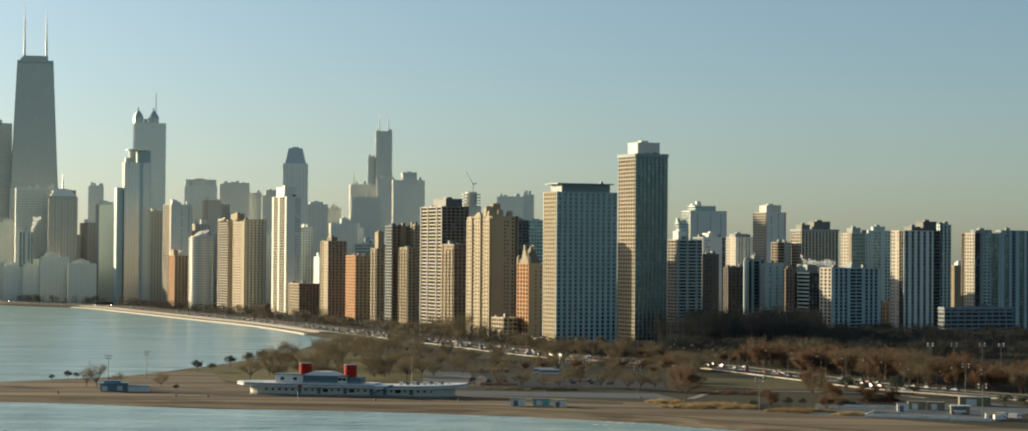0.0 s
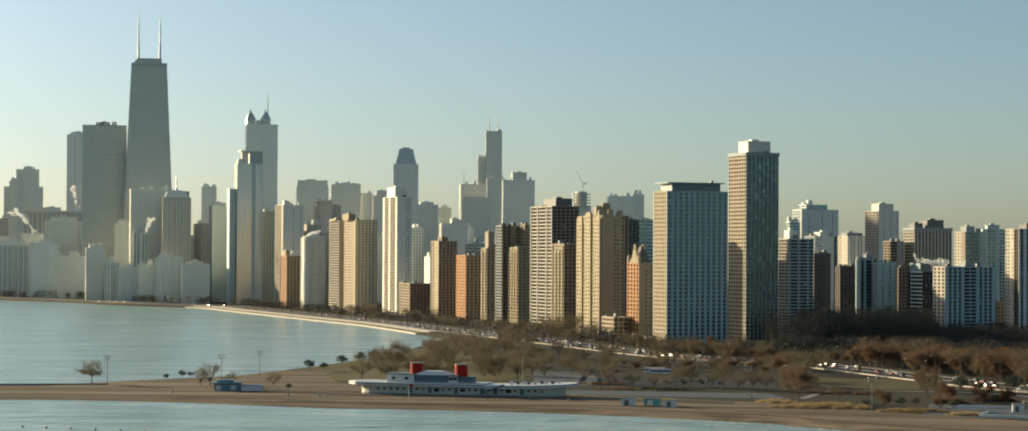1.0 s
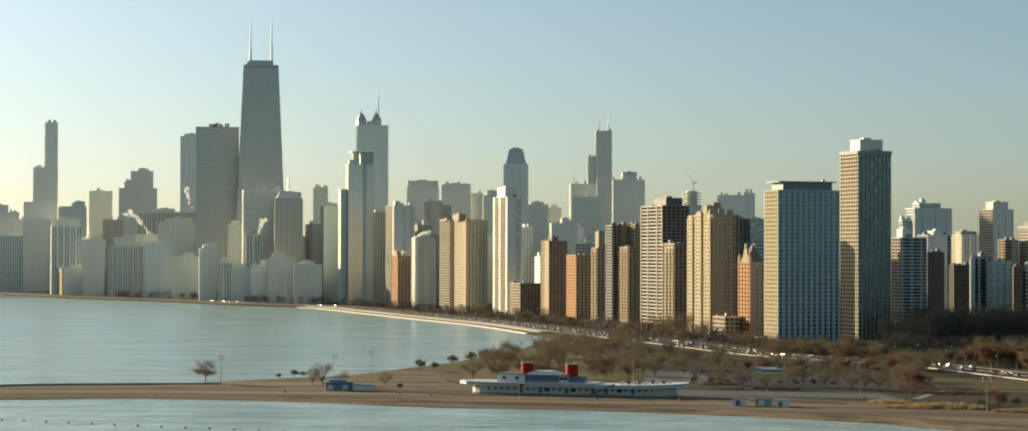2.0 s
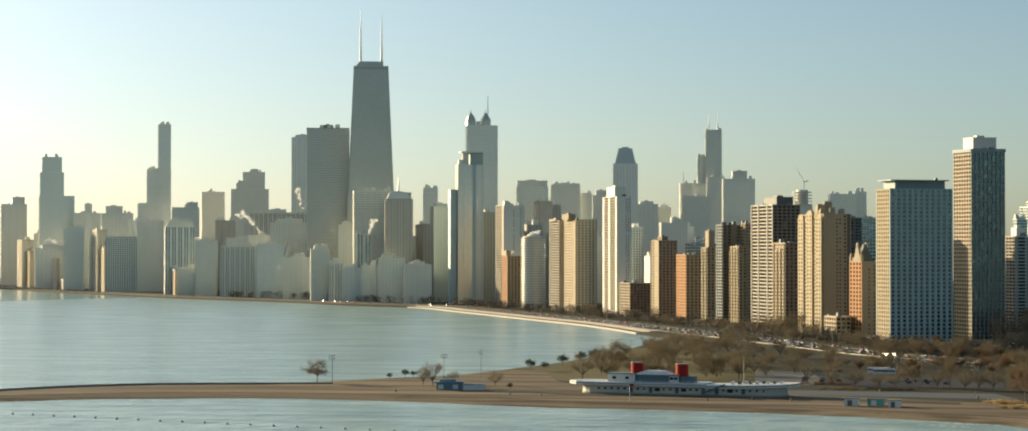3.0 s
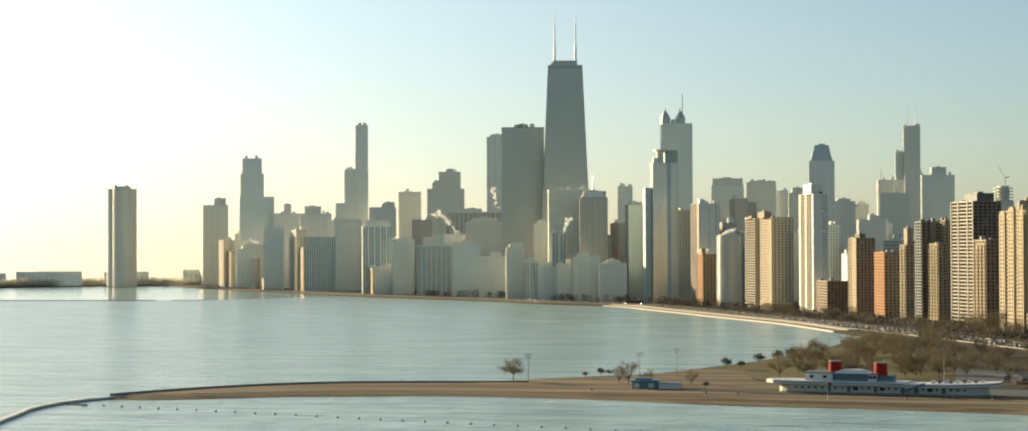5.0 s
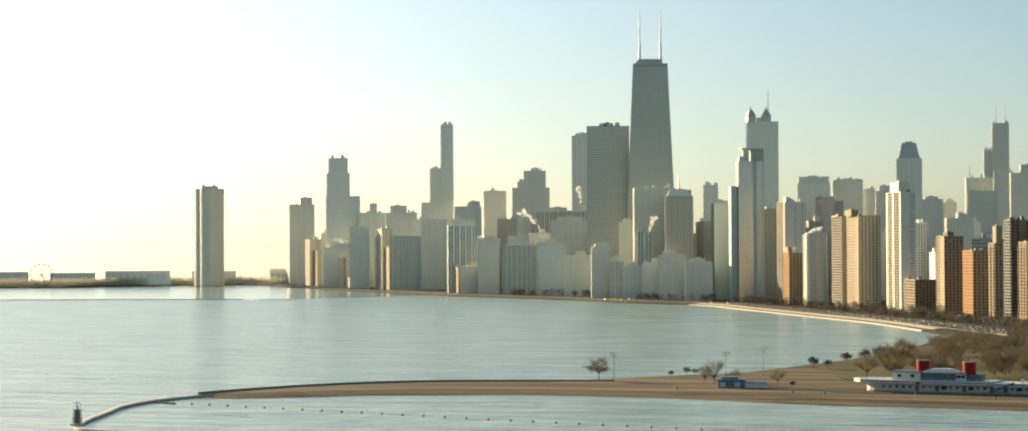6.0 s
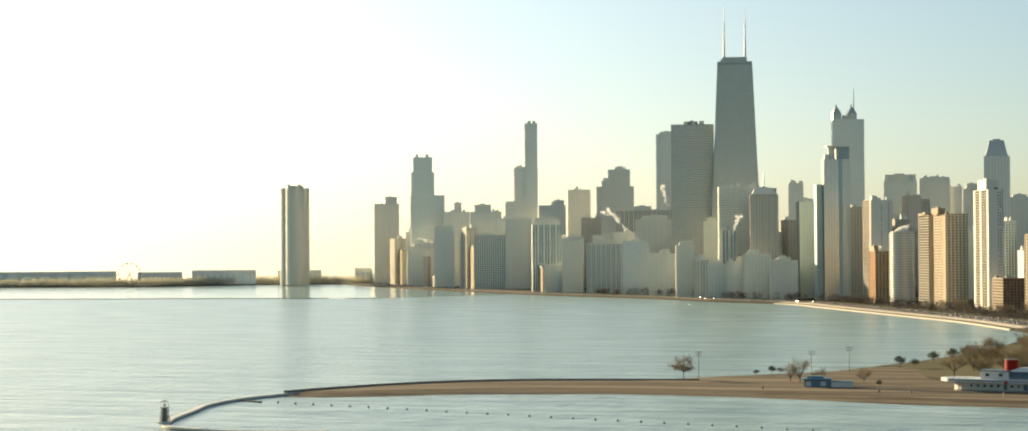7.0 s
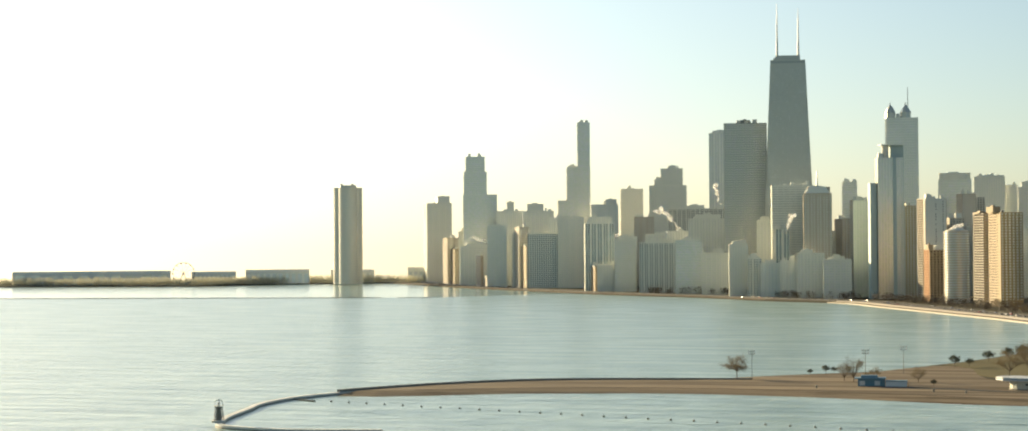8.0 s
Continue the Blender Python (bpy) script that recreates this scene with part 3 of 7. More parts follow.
def sheet(name, outline, z, mat, label, category, skirt=0.0, drop=3.0, kind="structure"):
    """A flat piece of ground with a sloping edge."""
    bm = bmesh.new()
    pts = [Vector((q[0], q[1])) for q in outline]
    area = sum(pts[i].x * pts[(i + 1) % len(pts)].y - pts[(i + 1) % len(pts)].x * pts[i].y for i in range(len(pts)))
    if area < 0:
        pts.reverse()
    top = [bm.verts.new((q.x, q.y, z)) for q in pts]
    for tri in geometry.tessellate_polygon([[q.to_3d() for q in pts]]):
        bm.faces.new([top[i] for i in tri])
    if skirt:
        low = []
        for i, q in enumerate(pts):
            t = (pts[(i + 1) % len(pts)] - pts[i - 1]).normalized()
            o = Vector((t.y, -t.x)) * skirt
            low.append(bm.verts.new((q.x + o.x, q.y + o.y, z - drop)))
        for i in range(len(pts)):
            j = (i + 1) % len(pts)
            bm.faces.new((top[j], top[i], low[i], low[j]))
    bmesh.ops.recalc_face_normals(bm, faces=bm.faces)
    if sum(f.normal.z * f.calc_area() for f in bm.faces) < 0:
        bmesh.ops.reverse_faces(bm, faces=bm.faces)
    me = bpy.data.meshes.new(name)
    bm.to_mesh(me)
    bm.free()
    me.materials.append(mat)
    return tagged(new(name, me), label, category, kind=kind)


def ribbon(line, width, side=0.0):
    """The outline of a band along a line."""
    left, right = [], []
    for i, q in enumerate(line):
        t = (line[min(i + 1, len(line) - 1)] - line[max(i - 1, 0)]).normalized()
        o = Vector((-t.y, t.x))
        left.append(q + o * (width / 2 + side))
        right.append(q - o * (width / 2 - side))
    return left + right[::-1]


def shifted(line, off):
    out = []
    for i, q in enumerate(line):
        t = (line[min(i + 1, len(line) - 1)] - line[max(i - 1, 0)]).normalized()
        out.append(q + Vector((-t.y, t.x)) * off)
    return out


lake = sheet("water", [(-9000, -4000), (9000, -4000), (9000, 9000), (-9000, 9000)], 0.0, M_LAKE, "rippled blue-green lake water in morning haze", "lake")

front = spline([(706, 314), (308, 655), (188, 785), (92, 867), (62, 898), (-16, 938), (-69, 952), (-124, 961), (-187, 984), (-236, 995), (-287, 997), (-317, 993), (-345, 984), (-371, 971), (-397, 956), (-416, 946)], 8)
hook_back = spline([(-415, 964), (-408, 988), (-394, 1009), (-372, 1033), (-344, 1049), (-311, 1058), (-290, 1066), (-270, 1094), (-240, 1129), (-208, 1166), (-192, 1230), (-178, 1282), (-161, 1379), (-149, 1511), (-140, 1707)], 6)
bay = spline([(-142, 1720), (-232, 1976), (-321, 2170), (-430, 2405), (-517, 2582), (-643, 2700), (-760, 2850), (-988, 3064), (-1171, 3286), (-1386, 3548), (-1640, 3900), (-1760, 4060)], 6)
harbour = [Vector(q) for q in ((-1820, 4060), (-1900, 4000), (-2023, 3730), (-2290, 3680), (-2600, 3660), (-4500, 3500), (-8800, 5200), (-8800, 8800), (8800, 8800), (8800, -3800), (1500, -3800))]
inner = [q + Vector((14, 20)) for q in front[:-10]]
land = sheet("ground", inner + hook_back + bay + harbour, 1.8, M_GROUND, "flat winter park and city ground", "ground", 7.0, 2.6)

# the beach: from the water's edge back to the boathouse terrace and along the spit
sand_back = spline([(-425, 944), (-412, 975), (-396, 1003), (-372, 1029), (-344, 1046), (-311, 1056), (-288, 1063), (-262, 1102), (-214, 1150), (-196, 1206), (-170, 1200), (-140, 1090), (-60, 1040), (0, 1015), (60, 985), (105, 940), (150, 900), (230, 820), (330, 720), (760, 340)], 6)
beach = sheet("beach", front + sand_back, 1.9, M_SAND, "tan sand beach with damp streaks", "beach", 20.0, 2.6)

M_WET = material("wet_sand", (0.082, 0.064, 0.045), 0.95, 0, 18, 1.5, 0.2, 0.1, spec=0.05)
sheet("wet_sand", ribbon(shifted(front[10:114], -2.6), 3.5), 1.93, M_WET, "dark wet sand along the waterline", "beach", 0.3, 0.1)

M_FOAM = material("wave_foam", (0.62, 0.66, 0.64), 0.6, 0, 9, 0.8, 0.1)


def foam_lines():
    """Broken lines of foam where small waves run in along the beach."""
    r = random.Random(77)
    k = Blocks()
    for off, wide, gap in ((15.0, 0.7, 0.45), (22.0, 1.0, 0.6), (31.0, 0.8, 0.75), (43.0, 0.7, 0.85)):
        line = shifted(front[8:114], off + 1.5)
        i = 0.0
        while i < len(line) - 4:
            run = r.uniform(0.6, 3.2)
            if r.random() > gap:
                n = max(3, int(run * 4))
                base = len(k.v)
                drift = r.uniform(-2.5, 2.5)
                for j in range(n + 1):
                    u = min(len(line) - 2, i + run * j / n)
                    q = line[int(u)].lerp(line[int(u) + 1], u - int(u))
                    half = wide * math.sin(math.pi * j / n) * r.uniform(0.5, 1.2) + 0.04
                    y = q.y + drift + 0.8 * noise.noise(Vector((q.x * 0.08, off, 0)))
                    k.v += [(q.x, y - half, 0.05), (q.x, y + half, 0.05)]
                for j in range(n):
                    a = base + 2 * j
                    k.f.append((a, a + 1, a + 3, a + 2))
            i += run
    tagged(k.make("foam", M_FOAM), "thin white foam lines of small waves by the beach", "foam", kind="stuff")


foam_lines()


def swell():
    """Low waves that run in to the beach, their crests along the shore."""
    edge = sorted((q.x, q.y - 14) for q in front[8:])
    xs, ys = [q[0] for q in edge], [q[1] for q in edge]
    nx, ny = 150, 110
    v, f = [], []
    for i in range(nx):
        x = -414 + 720 * i / (nx - 1)
        shore = float(np.interp(x, xs, ys))
        for j in range(ny):
            y = 735 + 255 * j / (ny - 1)
            off = shore - y
            wander = 1.6 * noise.noise(Vector((x * 0.012, y * 0.012, 3.0)))
            high = 0.5 + 0.9 * noise.noise(Vector((x * 0.011, y * 0.03, 8.0)))
            rim = min(1.0, (x + 414) / 40, (306 - x) / 40, (y - 735) / 30)
            z = 0.17 * max(0.0, high) * math.sin(off * 2 * math.pi / 16.5 + 3 * wander) + 0.07 * math.sin(off * 2 * math.pi / 7.3 + x * 0.02 + 5 * wander)
            v.append((x, y, -0.3 + max(0.0, rim) * (0.36 + z)))
    for i in range(nx - 1):
        for j in range(ny - 1):
            a = i * ny + j
            f.append((a, a + ny, a + ny + 1, a + 1))
    ob = mesh_object("water", v, f, M_LAKE)
    ob.data.shade_smooth()
    tagged(ob, "low swell running in to the beach", "lake", kind="structure")


swell()

# stepped stone revetment and lakeshore promenade round the bay
for k, (off, wide, z) in enumerate(((4.0, 6.0, 1.2), (10.0, 6.0, 1.9), (18.0, 9.0, 2.5))):
    sheet("promenade", ribbon(bay[2:26], wide, -off + 6), z, M_STONE, "pale stepped stone revetment along the bay", "revetment", 0.4, 3.0)
sheet("shore_sand", ribbon(bay[30:], 12, -8), 2.05, M_SAND, "pale sand strip along the far bay", "beach", 0.4, 0.6)
far_drive = spline([(-1250, 3440), (-1420, 3650), (-1560, 3850), (-1700, 4080)], 10)
sheet("road", ribbon(far_drive, 26), 2.1, M_ROAD, "asphalt drive along the far shore", "road", 0.2, 0.4)
drive = spline([(-1250, 3420), (-1000, 3120), (-780, 2920), (-640, 2760), (-500, 2620), (-410, 2440), (-296, 2190), (-205, 1990), (-110, 1760), (-45, 1600), (29, 1420), (90, 1345), (126, 1292), (168, 1180), (200, 1100), (262, 1015), (420, 820), (800, 420)], 8)
sheet("road", ribbon(drive, 30), 2.0, M_ROAD, "dark asphalt lakeshore drive with eight lanes", "road", 0.2, 0.3)
for off in (-16.5, 0.0, 16.5):
    sheet("kerb", ribbon(drive, 1.0, off), 2.2, M_PAVE, "pale concrete kerb of the drive", "kerb", 0.1, 0.4)

# ---- towers ----
flat_canopy(tower("apartment_tower", "blue-grey slab tower with cream end wall above the drive", 50.1, 1620.7, 24.0, [(0.0, 0.0, 50.6, 23.5, 0.0, 114.5)], "frame", "bluegrey", "teal", "towers along the lakeshore drive", e=[(1, "punch", "buff")], n=[(1, "frame", "bluegrey")]), 50.6, 23.5, 114.5)
white_cornice(tower("apartment_tower", "tall dark-glazed tower with white roof house beside the slab", 102.7, 1706.8, 24.0, [(0.0, 0.0, 28.7, 29.9, 0.0, 147.0)], "fine", "slate", "teal", "towers along the lakeshore drive", pents=[(0.8, 0.0, 19.9, 16.4, 147.4, 156.9)], cap="chalk", e=[(1, "wide", "cream")], n=[(1, "mullion", "ash")]), 28.7, 29.9, 147.0)
# darker brick on north sides of this masonry row paints in their shade
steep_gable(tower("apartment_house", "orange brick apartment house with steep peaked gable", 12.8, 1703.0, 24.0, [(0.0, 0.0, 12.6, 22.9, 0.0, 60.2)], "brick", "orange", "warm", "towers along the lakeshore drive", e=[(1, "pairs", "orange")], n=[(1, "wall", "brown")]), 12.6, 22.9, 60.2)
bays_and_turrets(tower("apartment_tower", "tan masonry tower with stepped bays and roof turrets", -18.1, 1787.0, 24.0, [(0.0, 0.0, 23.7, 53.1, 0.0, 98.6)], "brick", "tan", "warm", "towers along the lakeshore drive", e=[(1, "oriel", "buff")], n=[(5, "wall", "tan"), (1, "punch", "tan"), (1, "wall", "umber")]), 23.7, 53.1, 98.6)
tower("town_house", "low cream town house row beneath the towers", -7.1, 1713.4, 24.0, [(0.0, 0.0, 12.6, 23.7, 0.0, 16.7)], "brick", "cream", "warm", "towers along the lakeshore drive", e=[(1, "wide", "cream")], n=[(1, "wide", "cream")])
tower("apartment_tower", "dark brown brick tower half hidden by a striped one", -53.7, 1895.7, 24.0, [(0.0, 0.0, 11.9, 30.8, 0.0, 75.6)], "vert", "brown", "warm", "towers along the lakeshore drive", e=[(1, "oriel", "tan")], n=[(1, "punch", "brown")])
tower("apartment_tower", "dark tower with bright white balcony bands", -65.3, 1999.1, 24.0, [(0.0, 0.0, 26.2, 54.4, 0.0, 111.0)], "stripe", "dark", "dark", "towers along the lakeshore drive", pents=[(3.3, 0.0, 16.5, 29.9, 111.4, 118.3)], cap="dark", e=[(0.4, "fin", "dark"), (2.7, "band", "limestone"), (0.5, "fin", "dark"), (3.6, "band", "limestone"), (0.5, "fin", "dark"), (1.9, "band", "limestone"), (0.4, "fin", "dark")], n=[(1, "wide", "brown")])
tower("apartment_tower", "slim beige masonry tower", -97.5, 2087.7, 24.0, [(0.0, 0.0, 6.2, 17.7, 0.0, 95.3)], "brick", "tan", "warm", "towers along the lakeshore drive", e=[(1, "oriel", "buff")], n=[(1, "punch", "tan")])
tower("apartment_tower", "beige masonry tower with ornate top", -104.3, 2075.8, 24.0, [(0.0, 0.0, 8.2, 28.4, 0.0, 72.9)], "vert", "tan", "warm", "towers along the lakeshore drive", e=[(1, "oriel", "buff")], n=[(1, "punch", "tan")])
tower("apartment_tower", "narrow dark tower with white balcony bands", -114.5, 2098.6, 24.0, [(0.0, 0.0, 17.9, 18.2, 0.0, 94.0)], "stripe", "dark", "dark", "towers along the lakeshore drive", e=[(1, "balcony", "white")], n=[(1, "punch", "brown"), (1, "wall", "tan")])
tower("apartment_tower", "brown masonry tower with turret", -133.0, 2136.6, 24.0, [(0.0, 0.0, 16.0, 17.0, 0.0, 72.1)], "brick", "tan", "warm", "towers along the lakeshore drive", pents=[(-2.0, 0.0, 6.3, 9.4, 72.5, 88.4)], e=[(1, "oriel", "tan")], n=[(1, "punch", "tan")])
# several north sides below have paler walls or mirror panes, painting in haze
tower("apartment_house", "orange brick apartment block", -158.9, 2181.1, 24.0, [(0.0, 0.0, 17.0, 29.8, 0.0, 64.7)], "brick", "orange", "warm", "towers along the lakeshore drive", e=[(1, "punch", "orange")], n=[(1, "punch", "tan")])
tower("apartment_tower", "brown brick tower with pale corner bay", -190.3, 2247.3, 24.0, [(0.0, 0.0, 20.3, 25.4, 0.0, 79.5)], "brick", "brown", "warm", "towers along the lakeshore drive", pents=[(-1.4, 0.0, 6.6, 14.0, 79.9, 83.6)], e=[(1, "pairs", "tan"), (1, "wall", "buff")], n=[(1, "punch", "tan")])
tower("apartment_house", "low stone apartment house on the drive", -224.5, 2300.4, 24.0, [(0.0, 0.0, 26.5, 36.1, 0.0, 34.0)], "brick", "cream", "warm", "towers along the lakeshore drive", e=[(1, "wide", "cream")], n=[(1, "punch", "brown")])
tower("apartment_tower", "white tower with balconied lake side", -252.9, 2363.7, 24.0, [(0.0, 0.0, 15.8, 52.1, 0.0, 128.5)], "horz", "white", "dark", "towers along the lakeshore drive", pents=[(-0.4, 0.0, 12.7, 28.7, 128.9, 139.3)], cap="stone", e=[(0.8, "wall", "chalk"), (2, "balcony", "limestone"), (0.6, "fin", "chalk"), (2, "balcony", "limestone"), (0.8, "wall", "chalk")], n=[(1, "wall", "stone")])
tower("apartment_tower", "tan tower with paired balcony stacks", -302.7, 2437.3, 24.0, [(0.0, 0.0, 25.4, 46.6, 0.0, 104.2)], "brick", "tan", "warm", "towers along the lakeshore drive", pents=[(-13.8, 0.0, 8.4, 25.6, 104.6, 110.7)], e=[(2, "pairs", "cream"), (1, "wall", "buff")], n=[(1, "punch", "buff", "mirror")])
tower("apartment_tower", "cream tower with deep balconies", -331.3, 2480.7, 24.0, [(0.0, 0.0, 14.1, 43.2, 0.0, 104.0)], "horz", "cream", "blue", "towers along the lakeshore drive", pents=[(-4.6, 0.0, 11.0, 23.7, 104.4, 105.4)], e=[(1, "balcony", "limestone")], n=[(1, "wide", "cream", "mirror")])
tower("apartment_house", "brown brick house with small pointed roof", -408.2, 2609.4, 24.0, [(0.0, 0.0, 21.2, 27.7, 0.0, 62.4)], "brick", "tan", "warm", "towers along the lakeshore drive", pents=[(-7.3, 0.0, 6.1, 14.5, 62.8, 68.7)], e=[(1, "punch", "orange")], n=[(1, "punch", "tan")])
tower("apartment_tower", "tan masonry tower with lit edge", -477.3, 2804.9, 24.0, [(0.0, 0.0, 19.1, 55.4, 0.0, 119.8)], "vert", "tan", "warm", "towers along the lakeshore drive", pents=[(-0.8, 0.0, 6.3, 27.7, 120.2, 123.2)], e=[(3, "wall", "buff"), (1.5, "balcony", "tan"), (3, "wall", "buff")], n=[(1, "punch", "buff", "mirror")])
tower("apartment_tower", "pale tower with sunlit balcony edge", -421.2, 2668.8, 24.0, [(0.0, 0.0, 26.7, 38.1, 0.0, 125.8)], "horz", "limestone", "mirror", "towers along the lakeshore drive", e=[(3, "balcony", "limestone"), (1, "wall", "limestone")], n=[(1, "wall", "stone")])
setback_crown(tower("office_tower", "grey setback tower with flat overhanging crown", -486.0, 2740.0, 24.0, [(0.0, 0.0, 34.0, 14.0, 0.0, 181.0)], "rib", "bluegrey", "mirror", "towers along the lakeshore drive", e=[(1, "wide", "limestone", "mirror")], n=[(2, "mullion", "stone", "mirror"), (0.5, "wall", "bluegrey"), (1, "wide", "stone", "mirror")]), 34.0, 14.0, 181.0)
tower("office_tower", "dark grey office block in haze", -541.1, 2830.8, 24.0, [(0.0, 0.0, 24.5, 19.0, 0.0, 128.8)], "grid", "grey", "dark", "towers along the lakeshore drive", e=[(1, "wide", "limestone", "mirror")], n=[(1, "wide", "stone", "mirror")])
tower("office_tower", "banded pale block standing before the tapering tower", -649.8, 2903.1, 15.6, [(0.0, 0.0, 57.4, 30.0, 0.0, 151.9)], "stripe", "stone", "bronze", "towers along the lakeshore drive")
dome_and_spire(tower("office_tower", "domed stone hotel block with a spire", -604.1, 2851.7, 14.9, [(0.0, 0.0, 37.7, 30.0, 0.0, 139.3)], "vert", "limestone", "mirror", "towers along the lakeshore drive", pents=[(1.8, 0.0, 30.3, 16.5, 139.7, 148.0)]), 37.7, 30.0, 139.3)
# aerial haze of the city centre is painted in as pale walls and panes
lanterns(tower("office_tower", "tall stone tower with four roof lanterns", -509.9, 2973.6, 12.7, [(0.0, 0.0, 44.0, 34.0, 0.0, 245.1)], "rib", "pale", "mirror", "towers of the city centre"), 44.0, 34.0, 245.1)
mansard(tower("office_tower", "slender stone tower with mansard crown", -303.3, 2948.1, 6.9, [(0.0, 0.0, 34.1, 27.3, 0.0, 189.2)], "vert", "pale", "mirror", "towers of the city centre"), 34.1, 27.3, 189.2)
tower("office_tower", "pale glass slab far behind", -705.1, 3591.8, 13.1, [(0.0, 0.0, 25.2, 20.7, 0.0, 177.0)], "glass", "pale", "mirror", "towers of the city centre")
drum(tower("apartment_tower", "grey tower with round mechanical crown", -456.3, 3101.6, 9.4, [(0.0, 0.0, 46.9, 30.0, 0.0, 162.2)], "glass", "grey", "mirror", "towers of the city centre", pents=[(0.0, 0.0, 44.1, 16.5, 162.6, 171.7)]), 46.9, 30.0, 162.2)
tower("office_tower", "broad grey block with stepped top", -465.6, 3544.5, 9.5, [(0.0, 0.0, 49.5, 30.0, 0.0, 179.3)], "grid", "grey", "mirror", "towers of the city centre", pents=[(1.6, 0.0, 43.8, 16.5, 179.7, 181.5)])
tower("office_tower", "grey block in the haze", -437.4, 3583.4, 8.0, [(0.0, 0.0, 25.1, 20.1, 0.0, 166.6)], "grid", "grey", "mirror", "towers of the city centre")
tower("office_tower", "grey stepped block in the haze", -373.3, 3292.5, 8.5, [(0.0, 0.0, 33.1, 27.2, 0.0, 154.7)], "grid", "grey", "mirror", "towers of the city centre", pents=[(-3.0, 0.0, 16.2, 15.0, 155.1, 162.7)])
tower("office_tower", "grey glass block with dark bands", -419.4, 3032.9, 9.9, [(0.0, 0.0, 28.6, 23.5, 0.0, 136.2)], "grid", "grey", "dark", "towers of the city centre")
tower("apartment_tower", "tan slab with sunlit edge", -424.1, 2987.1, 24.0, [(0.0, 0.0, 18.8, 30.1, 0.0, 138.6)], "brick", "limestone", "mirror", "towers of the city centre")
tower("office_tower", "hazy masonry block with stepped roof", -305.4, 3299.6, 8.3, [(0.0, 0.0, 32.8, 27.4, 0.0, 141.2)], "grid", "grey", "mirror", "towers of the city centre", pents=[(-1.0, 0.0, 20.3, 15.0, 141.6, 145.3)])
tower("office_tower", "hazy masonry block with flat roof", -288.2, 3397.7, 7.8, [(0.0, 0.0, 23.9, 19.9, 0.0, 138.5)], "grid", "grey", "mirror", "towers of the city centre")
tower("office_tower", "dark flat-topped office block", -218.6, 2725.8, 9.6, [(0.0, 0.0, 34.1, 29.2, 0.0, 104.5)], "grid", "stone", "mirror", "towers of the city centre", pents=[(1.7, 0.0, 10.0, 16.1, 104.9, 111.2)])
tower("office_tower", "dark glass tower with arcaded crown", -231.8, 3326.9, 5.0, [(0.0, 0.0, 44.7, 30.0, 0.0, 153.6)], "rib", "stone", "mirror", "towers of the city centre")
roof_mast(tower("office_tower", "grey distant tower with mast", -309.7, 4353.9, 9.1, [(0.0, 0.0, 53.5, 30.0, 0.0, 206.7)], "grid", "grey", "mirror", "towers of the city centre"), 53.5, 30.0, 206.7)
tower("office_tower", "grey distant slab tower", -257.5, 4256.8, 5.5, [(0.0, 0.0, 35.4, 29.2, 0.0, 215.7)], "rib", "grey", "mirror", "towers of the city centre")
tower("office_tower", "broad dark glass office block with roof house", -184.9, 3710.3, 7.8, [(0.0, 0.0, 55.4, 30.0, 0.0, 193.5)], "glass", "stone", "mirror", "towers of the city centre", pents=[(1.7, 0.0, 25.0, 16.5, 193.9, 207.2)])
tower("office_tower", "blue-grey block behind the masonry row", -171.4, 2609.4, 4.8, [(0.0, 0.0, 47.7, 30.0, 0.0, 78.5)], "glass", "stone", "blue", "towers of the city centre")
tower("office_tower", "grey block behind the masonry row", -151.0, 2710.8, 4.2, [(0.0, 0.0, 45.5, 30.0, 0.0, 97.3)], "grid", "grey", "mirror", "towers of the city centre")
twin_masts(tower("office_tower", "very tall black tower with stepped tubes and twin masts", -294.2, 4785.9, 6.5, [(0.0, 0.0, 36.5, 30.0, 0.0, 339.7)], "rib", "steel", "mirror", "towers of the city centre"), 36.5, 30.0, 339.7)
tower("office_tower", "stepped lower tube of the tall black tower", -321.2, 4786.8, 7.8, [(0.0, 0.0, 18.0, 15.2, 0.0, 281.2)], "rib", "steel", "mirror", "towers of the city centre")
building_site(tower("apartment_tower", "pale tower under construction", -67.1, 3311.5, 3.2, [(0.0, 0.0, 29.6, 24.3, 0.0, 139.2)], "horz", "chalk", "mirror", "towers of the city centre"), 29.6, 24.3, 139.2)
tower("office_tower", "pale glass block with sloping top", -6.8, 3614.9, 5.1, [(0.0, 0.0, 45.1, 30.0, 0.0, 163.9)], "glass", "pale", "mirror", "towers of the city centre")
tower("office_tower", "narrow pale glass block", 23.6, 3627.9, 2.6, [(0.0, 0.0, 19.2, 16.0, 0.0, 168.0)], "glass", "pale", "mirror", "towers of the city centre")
tower("office_tower", "dark blue glass block behind the tan tower", 24.4, 2357.9, 3.4, [(0.0, 0.0, 19.1, 16.2, 0.0, 104.8)], "glass", "bluegrey", "blue", "towers of the city centre")
tower("apartment_tower", "dark grey block behind the tan tower", 3.7, 2259.9, 4.9, [(0.0, 0.0, 23.2, 19.9, 0.0, 103.1)], "grid", "dark", "dark", "towers of the city centre")
